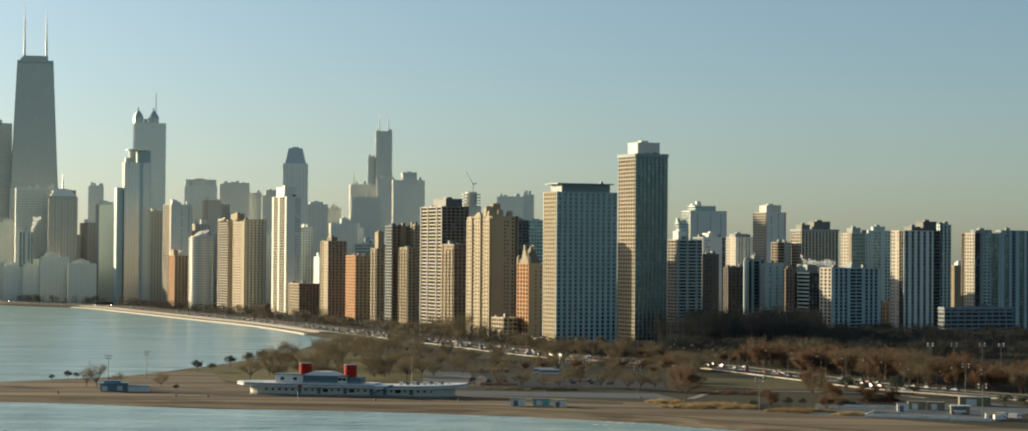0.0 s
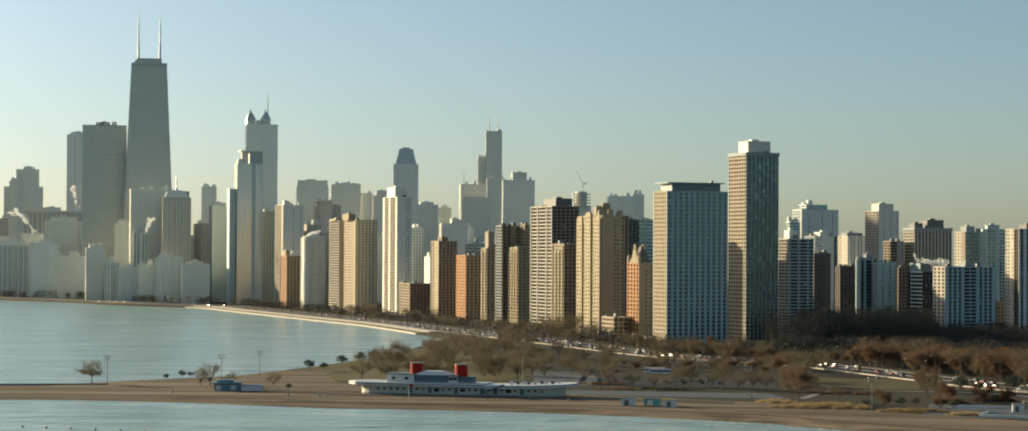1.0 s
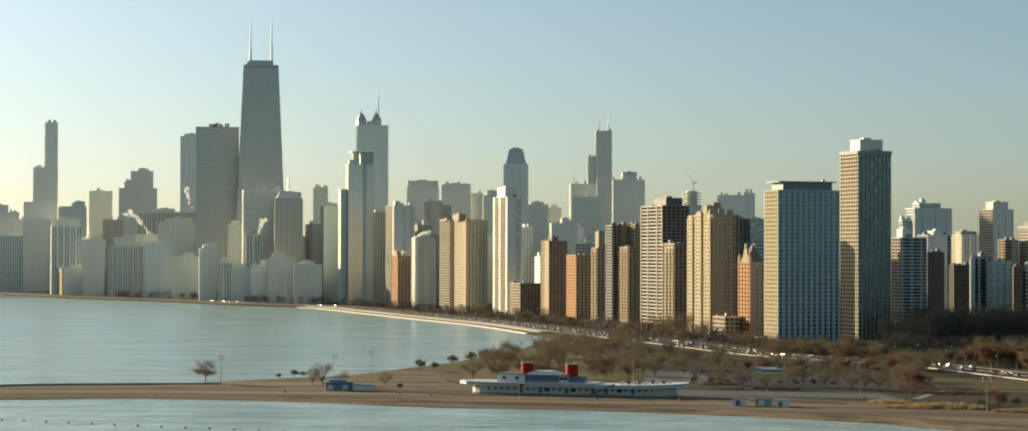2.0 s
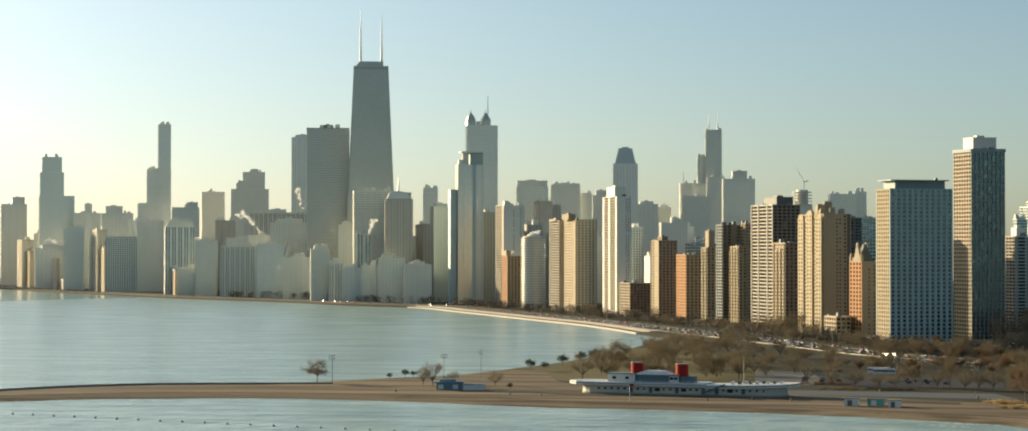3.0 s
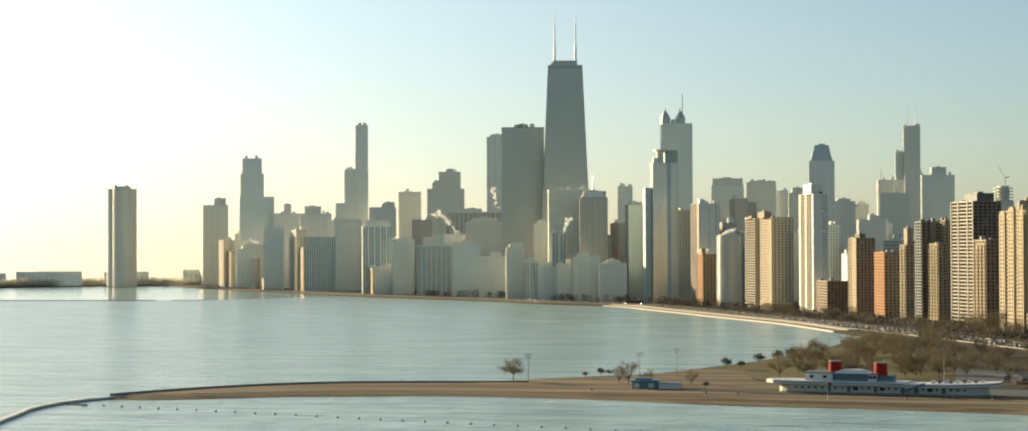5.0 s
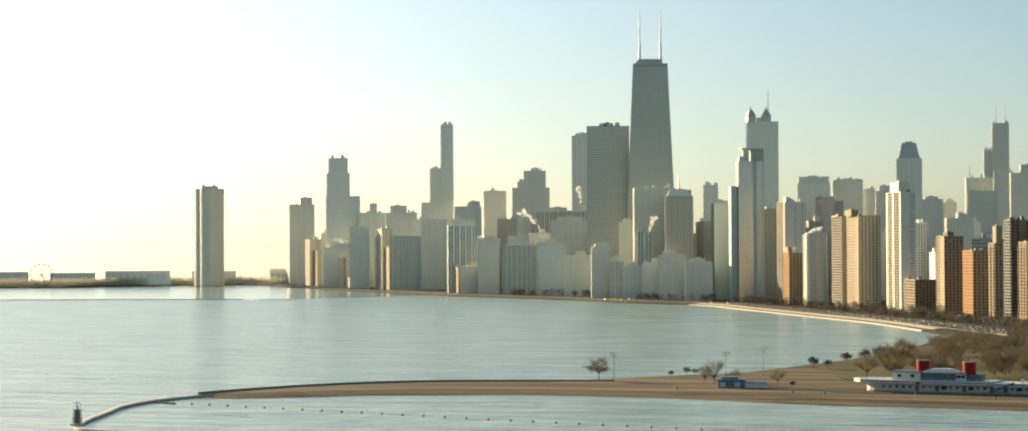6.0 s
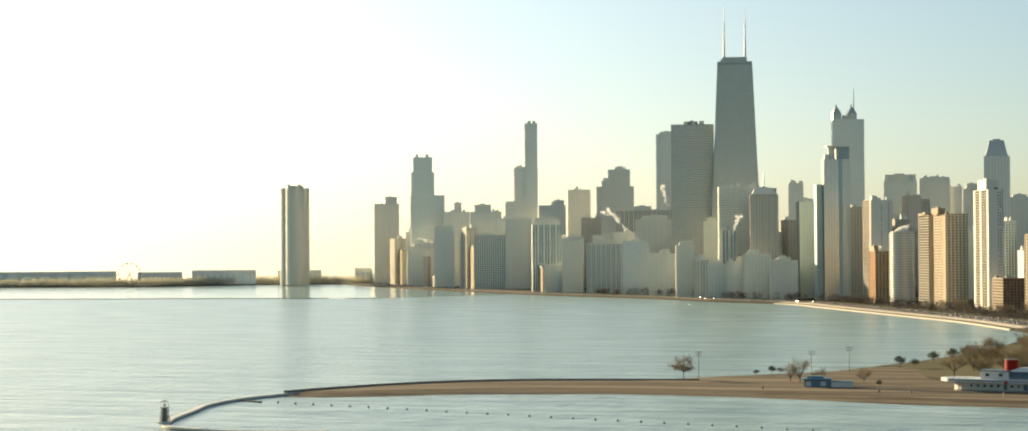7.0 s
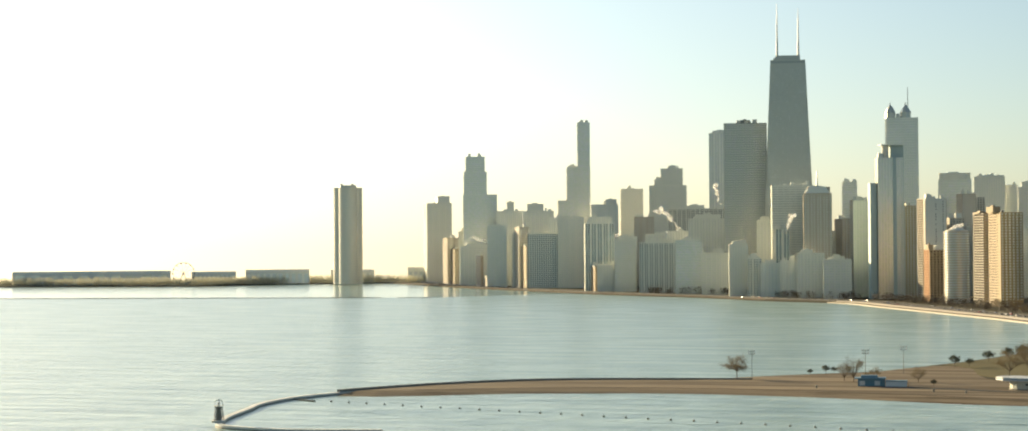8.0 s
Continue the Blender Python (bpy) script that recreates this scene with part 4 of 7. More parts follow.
# limestone lake sides and duller north sides below paint sun and shade into walls
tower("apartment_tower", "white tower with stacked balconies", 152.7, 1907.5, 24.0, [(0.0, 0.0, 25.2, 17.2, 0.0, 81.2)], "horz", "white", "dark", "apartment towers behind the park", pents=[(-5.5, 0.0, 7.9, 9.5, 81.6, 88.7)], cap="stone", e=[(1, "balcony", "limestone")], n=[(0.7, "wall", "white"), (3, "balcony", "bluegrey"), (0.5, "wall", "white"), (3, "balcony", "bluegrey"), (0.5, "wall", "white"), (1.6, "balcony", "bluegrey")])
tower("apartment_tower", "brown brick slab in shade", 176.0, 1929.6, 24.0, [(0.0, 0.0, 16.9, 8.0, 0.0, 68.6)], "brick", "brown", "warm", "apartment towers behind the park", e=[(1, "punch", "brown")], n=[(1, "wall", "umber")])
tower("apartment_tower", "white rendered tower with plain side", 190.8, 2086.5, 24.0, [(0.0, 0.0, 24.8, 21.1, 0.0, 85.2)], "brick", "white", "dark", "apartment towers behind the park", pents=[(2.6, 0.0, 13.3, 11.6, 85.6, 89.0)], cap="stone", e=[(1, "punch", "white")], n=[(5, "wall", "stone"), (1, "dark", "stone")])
tower("office_tower", "pale blue glass hospital tower with setback", 259.2, 2913.6, 24.0, [(0.0, 0.0, 57.0, 26.0, 0.0, 127.3), (-3.6, 0.0, 32.8, 20.8, 127.3, 134.4)], "glass", "grey", "blue", "apartment towers behind the park", plain="stone")
tower("office_tower", "lower wing of the glass tower", 226.1, 2879.9, 24.0, [(0.0, 0.0, 16.0, 11.1, 0.0, 110.8)], "glass", "grey", "blue", "apartment towers behind the park")
tower("apartment_tower", "white tower with dark window strips", 245.1, 2322.3, 24.0, [(0.0, 0.0, 21.2, 22.8, 0.0, 87.3)], "grid", "white", "blue", "apartment towers behind the park", pents=[(-1.4, 0.0, 14.8, 12.5, 87.7, 90.9)], e=[(4, "punch", "limestone"), (5, "wall", "limestone")], n=[(1.2, "wall", "stone"), (3, "ribs", "stone"), (1, "wall", "stone"), (3, "ribs", "stone"), (1.4, "wall", "stone")])
tower("apartment_house", "low brown brick block behind trees", 205.6, 1978.0, 24.0, [(0.0, 0.0, 20.9, 8.0, 0.0, 56.7)], "brick", "brown", "warm", "apartment towers behind the park", e=[(1, "punch", "umber")], n=[(1, "punch", "umber")])
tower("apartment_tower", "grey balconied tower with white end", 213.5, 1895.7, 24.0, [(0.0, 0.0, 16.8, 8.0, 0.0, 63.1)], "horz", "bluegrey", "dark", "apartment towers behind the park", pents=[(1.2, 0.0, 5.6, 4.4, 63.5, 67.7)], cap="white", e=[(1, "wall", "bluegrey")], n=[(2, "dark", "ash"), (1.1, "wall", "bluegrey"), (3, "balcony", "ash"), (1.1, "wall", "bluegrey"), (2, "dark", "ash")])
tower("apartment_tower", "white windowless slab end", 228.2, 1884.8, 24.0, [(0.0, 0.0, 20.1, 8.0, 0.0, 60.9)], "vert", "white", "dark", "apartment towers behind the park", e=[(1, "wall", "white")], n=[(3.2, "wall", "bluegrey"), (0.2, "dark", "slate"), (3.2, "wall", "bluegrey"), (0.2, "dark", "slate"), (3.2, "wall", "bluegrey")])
tower("apartment_tower", "cream tower with white roof house and smooth side", 301.8, 2521.8, 24.0, [(0.0, 0.0, 26.8, 30.2, 0.0, 118.4)], "grid", "cream", "teal", "apartment towers behind the park", pents=[(0.8, 0.0, 19.8, 16.6, 118.8, 126.9)], cap="chalk", e=[(1, "wide", "limestone")], n=[(9, "wall", "stone"), (1, "punch", "stone")])
tower("apartment_tower", "small cream tower with balconies", 278.3, 2222.4, 24.0, [(0.0, 0.0, 15.8, 13.2, 0.0, 81.4)], "horz", "cream", "dark", "apartment towers behind the park", e=[(1, "balcony", "cream")], n=[(1, "balcony", "cream"), (1, "wall", "white")])
tower("apartment_tower", "brown brick block beside a dark balcony tower", 247.3, 1920.4, 24.0, [(0.0, 0.0, 11.0, 8.0, 0.0, 56.2)], "brick", "brown", "warm", "apartment towers behind the park", e=[(1, "punch", "brown")], n=[(1, "punch", "brown")])
sloping_plant(tower("apartment_tower", "dark tower with white balcony strips", 257.9, 1875.3, 24.0, [(0.0, 0.0, 10.7, 23.9, 0.0, 53.0)], "stripe", "dark", "dark", "apartment towers behind the park", e=[(1, "dark", "dark"), (4, "band", "stone")], n=[(1, "dark", "dark")]), 10.7, 23.9, 53.0)
white_cornice(tower("apartment_tower", "broad tower with white cornice and roof plant", 314.0, 2228.6, 24.0, [(0.0, 0.0, 44.7, 20.7, 0.0, 94.5)], "vert", "limestone", "dark", "apartment towers behind the park", pents=[(-14.4, 0.0, 9.9, 11.4, 94.9, 99.9), (5.5, 0.0, 19.7, 11.4, 94.9, 103.4)], cap="dark", e=[(1, "wide", "limestone")], n=[(1, "ribs", "limestone")]), 44.7, 20.7, 94.5)
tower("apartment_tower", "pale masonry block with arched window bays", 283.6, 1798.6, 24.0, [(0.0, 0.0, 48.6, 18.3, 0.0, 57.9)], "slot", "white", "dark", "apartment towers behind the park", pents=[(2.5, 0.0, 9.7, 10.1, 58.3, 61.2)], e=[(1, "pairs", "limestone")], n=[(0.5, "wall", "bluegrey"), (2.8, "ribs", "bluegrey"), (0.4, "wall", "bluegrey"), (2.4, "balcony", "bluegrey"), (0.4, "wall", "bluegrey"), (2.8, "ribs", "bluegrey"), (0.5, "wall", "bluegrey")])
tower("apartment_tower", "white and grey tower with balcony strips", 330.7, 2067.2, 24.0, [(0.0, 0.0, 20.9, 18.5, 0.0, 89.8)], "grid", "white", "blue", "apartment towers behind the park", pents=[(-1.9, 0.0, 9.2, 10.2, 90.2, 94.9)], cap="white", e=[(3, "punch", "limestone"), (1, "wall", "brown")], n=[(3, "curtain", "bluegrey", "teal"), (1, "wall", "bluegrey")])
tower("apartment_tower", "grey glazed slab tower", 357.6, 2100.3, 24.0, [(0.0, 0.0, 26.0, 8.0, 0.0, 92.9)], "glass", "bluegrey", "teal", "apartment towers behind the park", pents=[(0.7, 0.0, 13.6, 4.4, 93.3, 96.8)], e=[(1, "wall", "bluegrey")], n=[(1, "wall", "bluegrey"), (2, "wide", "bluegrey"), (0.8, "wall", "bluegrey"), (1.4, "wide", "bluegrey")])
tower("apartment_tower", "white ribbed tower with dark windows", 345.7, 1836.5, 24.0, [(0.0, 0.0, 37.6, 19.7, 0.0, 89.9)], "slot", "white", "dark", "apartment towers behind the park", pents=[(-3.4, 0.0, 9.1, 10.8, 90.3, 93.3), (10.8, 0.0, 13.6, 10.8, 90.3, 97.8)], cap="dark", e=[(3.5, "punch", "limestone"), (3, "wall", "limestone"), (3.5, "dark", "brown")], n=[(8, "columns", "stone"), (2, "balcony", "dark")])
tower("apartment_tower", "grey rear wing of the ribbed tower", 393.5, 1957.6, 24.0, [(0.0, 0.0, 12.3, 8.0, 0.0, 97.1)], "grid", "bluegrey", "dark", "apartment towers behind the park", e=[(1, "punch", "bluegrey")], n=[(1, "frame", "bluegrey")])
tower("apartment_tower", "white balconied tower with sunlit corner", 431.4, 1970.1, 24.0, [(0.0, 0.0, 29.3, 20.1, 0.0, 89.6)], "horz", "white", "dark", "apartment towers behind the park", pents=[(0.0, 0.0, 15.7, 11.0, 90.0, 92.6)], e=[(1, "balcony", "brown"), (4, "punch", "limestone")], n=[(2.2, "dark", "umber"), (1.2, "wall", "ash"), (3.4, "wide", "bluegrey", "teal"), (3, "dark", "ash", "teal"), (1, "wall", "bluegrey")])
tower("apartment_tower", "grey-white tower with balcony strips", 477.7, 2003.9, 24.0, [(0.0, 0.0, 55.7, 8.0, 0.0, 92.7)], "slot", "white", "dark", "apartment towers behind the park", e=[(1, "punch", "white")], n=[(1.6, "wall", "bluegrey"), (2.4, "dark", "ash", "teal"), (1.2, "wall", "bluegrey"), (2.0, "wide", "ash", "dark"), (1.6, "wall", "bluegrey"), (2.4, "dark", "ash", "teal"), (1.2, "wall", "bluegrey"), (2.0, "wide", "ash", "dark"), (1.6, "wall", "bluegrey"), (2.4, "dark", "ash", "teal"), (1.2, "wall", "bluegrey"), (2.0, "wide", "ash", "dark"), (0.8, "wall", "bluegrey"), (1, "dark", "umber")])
tower("apartment_house", "low grey concrete building among trees", 377.6, 1742.7, 24.0, [(0.0, 0.0, 68.0, 8.0, 0.0, 26.8)], "horz", "ash", "dark", "apartment towers behind the park")
tower("apartment_house", "far buff brick apartment block", 549.5, 2650.3, 24.0, [(0.0, 0.0, 11.8, 8.0, 0.0, 57.1)], "brick", "buff", "warm", "apartment towers behind the park")
tower("apartment_house", "white low school building", 327.0, 1878.1, 24.0, [(0.0, 0.0, 10.9, 8.0, 0.0, 27.1)], "brick", "brown", "dark", "apartment towers behind the park")
# from here on the walls and glass are paled in place of haze
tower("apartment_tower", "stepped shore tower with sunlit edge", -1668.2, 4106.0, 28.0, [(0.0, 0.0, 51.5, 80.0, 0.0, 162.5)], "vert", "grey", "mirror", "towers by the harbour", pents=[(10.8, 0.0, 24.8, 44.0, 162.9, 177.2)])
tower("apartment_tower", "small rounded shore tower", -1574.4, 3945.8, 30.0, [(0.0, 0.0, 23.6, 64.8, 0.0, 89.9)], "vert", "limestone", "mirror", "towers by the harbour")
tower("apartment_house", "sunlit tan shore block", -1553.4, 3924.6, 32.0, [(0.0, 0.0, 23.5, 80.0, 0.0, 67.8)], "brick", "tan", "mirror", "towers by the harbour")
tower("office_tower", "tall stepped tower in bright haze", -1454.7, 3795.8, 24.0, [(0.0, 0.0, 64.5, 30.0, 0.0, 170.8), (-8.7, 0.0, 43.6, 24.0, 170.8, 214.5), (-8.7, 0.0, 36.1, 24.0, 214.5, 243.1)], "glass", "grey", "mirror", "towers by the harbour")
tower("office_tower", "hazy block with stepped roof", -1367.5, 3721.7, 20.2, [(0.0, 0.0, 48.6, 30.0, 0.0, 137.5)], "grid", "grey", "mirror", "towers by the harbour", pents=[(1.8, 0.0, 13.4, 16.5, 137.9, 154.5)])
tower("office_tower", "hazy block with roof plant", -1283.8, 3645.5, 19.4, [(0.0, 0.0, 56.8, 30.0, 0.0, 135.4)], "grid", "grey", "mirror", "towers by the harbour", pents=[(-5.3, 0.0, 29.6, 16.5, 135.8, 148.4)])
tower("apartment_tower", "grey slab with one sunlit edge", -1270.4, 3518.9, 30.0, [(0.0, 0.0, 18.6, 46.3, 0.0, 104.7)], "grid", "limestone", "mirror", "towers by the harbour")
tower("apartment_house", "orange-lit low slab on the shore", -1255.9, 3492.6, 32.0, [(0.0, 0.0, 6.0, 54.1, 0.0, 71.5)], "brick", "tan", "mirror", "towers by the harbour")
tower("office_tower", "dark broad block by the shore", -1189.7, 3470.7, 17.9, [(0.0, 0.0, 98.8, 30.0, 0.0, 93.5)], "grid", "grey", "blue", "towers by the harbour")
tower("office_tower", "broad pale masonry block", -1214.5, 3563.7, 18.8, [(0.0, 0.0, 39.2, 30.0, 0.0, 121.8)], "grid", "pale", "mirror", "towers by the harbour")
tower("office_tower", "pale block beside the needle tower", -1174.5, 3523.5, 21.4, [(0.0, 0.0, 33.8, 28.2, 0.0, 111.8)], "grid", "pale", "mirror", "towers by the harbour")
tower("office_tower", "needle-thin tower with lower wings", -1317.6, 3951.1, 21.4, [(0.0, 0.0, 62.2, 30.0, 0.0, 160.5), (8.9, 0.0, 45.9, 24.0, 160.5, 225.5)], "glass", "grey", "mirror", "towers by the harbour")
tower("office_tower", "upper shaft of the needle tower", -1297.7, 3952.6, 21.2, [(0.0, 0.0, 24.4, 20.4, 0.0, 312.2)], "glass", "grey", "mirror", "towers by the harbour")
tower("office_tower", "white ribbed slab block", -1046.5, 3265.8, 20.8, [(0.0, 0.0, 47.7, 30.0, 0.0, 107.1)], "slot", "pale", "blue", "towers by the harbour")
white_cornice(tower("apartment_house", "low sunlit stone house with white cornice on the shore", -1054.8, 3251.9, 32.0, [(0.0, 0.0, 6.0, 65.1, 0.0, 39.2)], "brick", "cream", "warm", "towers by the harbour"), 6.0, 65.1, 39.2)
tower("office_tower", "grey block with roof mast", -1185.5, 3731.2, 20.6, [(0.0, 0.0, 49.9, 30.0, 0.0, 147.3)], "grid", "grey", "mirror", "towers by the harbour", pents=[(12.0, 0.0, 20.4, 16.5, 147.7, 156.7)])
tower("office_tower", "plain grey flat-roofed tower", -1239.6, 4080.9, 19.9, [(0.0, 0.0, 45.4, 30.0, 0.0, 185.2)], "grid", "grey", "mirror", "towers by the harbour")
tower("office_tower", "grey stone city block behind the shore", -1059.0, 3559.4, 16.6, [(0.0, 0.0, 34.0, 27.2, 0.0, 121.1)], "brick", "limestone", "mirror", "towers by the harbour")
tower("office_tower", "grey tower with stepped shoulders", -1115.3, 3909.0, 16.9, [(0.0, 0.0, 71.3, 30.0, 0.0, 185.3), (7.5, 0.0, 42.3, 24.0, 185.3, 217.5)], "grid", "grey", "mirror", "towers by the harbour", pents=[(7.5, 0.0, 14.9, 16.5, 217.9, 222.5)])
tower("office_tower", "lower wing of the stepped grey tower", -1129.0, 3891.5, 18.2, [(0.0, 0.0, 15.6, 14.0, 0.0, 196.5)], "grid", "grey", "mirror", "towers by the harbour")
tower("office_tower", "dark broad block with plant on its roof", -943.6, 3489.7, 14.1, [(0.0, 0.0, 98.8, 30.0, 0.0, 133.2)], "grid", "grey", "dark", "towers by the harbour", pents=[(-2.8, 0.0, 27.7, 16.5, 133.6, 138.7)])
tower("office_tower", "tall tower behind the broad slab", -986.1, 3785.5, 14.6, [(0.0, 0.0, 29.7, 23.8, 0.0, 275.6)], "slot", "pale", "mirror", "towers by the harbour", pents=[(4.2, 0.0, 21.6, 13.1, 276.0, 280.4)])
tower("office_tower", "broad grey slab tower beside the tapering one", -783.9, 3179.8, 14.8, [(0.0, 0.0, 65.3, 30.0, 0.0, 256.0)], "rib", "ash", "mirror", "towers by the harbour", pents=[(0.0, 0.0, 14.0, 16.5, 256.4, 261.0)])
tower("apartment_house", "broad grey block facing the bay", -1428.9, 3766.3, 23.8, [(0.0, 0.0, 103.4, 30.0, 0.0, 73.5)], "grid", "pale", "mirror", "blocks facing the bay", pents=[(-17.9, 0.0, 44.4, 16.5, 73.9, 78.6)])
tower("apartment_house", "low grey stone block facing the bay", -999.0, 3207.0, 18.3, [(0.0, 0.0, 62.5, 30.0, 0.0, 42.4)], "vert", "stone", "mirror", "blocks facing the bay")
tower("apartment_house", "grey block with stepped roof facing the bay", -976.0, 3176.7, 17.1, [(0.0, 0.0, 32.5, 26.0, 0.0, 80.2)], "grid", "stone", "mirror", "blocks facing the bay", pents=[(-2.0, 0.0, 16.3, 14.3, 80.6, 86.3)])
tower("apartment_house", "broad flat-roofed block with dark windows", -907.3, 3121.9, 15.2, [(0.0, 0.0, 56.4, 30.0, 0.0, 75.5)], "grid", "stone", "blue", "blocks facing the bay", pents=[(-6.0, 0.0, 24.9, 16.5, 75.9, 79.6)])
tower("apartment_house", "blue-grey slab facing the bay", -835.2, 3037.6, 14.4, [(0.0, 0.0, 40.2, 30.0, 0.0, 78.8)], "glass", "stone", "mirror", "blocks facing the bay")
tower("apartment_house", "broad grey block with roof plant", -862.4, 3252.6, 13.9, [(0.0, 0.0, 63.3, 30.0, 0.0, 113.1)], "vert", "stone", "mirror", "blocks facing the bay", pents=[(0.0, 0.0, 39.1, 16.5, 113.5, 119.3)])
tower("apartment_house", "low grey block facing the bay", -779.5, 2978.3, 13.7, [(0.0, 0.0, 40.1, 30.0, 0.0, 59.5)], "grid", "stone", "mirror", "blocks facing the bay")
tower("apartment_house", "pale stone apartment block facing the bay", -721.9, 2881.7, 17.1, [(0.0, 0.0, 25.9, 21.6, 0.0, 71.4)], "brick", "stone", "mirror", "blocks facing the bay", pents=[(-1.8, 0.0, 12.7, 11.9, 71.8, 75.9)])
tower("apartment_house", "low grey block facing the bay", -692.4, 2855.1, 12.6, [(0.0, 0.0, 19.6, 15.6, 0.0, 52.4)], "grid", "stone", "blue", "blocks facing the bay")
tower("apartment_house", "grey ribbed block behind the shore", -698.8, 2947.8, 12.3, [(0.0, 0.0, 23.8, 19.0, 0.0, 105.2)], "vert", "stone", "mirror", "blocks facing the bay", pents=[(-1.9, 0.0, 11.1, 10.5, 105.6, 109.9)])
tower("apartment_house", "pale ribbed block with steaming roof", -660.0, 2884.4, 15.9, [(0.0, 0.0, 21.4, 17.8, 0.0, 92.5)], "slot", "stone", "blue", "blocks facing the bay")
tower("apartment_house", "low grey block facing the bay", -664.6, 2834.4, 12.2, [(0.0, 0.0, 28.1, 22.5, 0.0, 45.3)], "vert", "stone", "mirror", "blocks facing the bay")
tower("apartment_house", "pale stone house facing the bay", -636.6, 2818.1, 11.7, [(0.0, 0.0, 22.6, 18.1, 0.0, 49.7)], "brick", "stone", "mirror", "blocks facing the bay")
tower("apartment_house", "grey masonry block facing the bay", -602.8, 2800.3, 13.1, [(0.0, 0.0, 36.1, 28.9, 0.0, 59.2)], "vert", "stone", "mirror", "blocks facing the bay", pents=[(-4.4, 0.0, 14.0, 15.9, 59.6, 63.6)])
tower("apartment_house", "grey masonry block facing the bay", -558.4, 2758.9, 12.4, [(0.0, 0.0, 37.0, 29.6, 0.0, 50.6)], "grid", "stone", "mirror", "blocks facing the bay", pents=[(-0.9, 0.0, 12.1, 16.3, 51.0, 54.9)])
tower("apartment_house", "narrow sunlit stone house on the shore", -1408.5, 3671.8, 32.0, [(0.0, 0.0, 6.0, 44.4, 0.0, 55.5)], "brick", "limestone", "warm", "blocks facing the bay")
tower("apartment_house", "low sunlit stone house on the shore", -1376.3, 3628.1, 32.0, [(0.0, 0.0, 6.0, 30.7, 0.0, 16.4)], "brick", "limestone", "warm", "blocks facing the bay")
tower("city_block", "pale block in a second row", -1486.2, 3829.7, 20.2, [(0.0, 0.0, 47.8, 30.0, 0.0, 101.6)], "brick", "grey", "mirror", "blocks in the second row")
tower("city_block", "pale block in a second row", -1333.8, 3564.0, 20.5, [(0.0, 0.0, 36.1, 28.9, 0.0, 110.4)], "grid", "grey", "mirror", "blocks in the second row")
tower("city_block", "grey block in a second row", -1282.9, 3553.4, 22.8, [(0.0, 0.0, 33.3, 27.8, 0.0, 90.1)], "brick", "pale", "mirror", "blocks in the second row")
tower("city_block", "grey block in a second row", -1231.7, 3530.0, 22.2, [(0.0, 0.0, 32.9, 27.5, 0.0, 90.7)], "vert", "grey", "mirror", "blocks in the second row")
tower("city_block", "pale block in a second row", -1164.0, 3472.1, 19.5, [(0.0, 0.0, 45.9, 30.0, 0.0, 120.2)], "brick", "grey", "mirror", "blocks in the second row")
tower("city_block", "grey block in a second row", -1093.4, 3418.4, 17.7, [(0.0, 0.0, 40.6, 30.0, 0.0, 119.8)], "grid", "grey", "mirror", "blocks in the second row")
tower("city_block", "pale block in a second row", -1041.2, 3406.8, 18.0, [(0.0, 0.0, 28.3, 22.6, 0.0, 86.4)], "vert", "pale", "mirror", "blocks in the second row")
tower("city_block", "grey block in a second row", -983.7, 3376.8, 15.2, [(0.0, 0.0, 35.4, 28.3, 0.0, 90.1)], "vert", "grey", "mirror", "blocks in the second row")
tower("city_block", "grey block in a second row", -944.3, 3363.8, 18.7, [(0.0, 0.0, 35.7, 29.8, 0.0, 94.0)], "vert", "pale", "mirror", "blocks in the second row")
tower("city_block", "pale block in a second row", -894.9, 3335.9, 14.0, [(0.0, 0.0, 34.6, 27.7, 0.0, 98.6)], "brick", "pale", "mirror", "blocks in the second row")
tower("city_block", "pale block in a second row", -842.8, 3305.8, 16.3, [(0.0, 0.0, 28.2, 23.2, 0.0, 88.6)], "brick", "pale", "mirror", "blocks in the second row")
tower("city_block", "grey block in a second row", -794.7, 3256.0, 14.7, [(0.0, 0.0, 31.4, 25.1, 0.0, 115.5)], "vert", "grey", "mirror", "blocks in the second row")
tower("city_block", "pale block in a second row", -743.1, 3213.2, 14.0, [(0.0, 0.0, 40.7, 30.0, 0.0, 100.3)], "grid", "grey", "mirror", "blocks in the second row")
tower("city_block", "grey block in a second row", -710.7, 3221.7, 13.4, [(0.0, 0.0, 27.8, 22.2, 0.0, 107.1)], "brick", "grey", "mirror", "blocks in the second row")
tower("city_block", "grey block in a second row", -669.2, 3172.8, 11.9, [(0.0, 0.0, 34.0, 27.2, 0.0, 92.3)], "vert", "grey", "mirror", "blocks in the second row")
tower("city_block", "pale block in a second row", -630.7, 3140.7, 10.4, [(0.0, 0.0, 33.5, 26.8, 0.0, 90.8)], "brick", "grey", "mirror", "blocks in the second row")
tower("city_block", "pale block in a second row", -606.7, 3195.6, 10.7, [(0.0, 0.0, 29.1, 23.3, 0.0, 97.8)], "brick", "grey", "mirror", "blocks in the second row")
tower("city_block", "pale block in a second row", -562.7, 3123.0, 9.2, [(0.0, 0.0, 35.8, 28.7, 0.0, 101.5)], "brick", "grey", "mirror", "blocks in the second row")
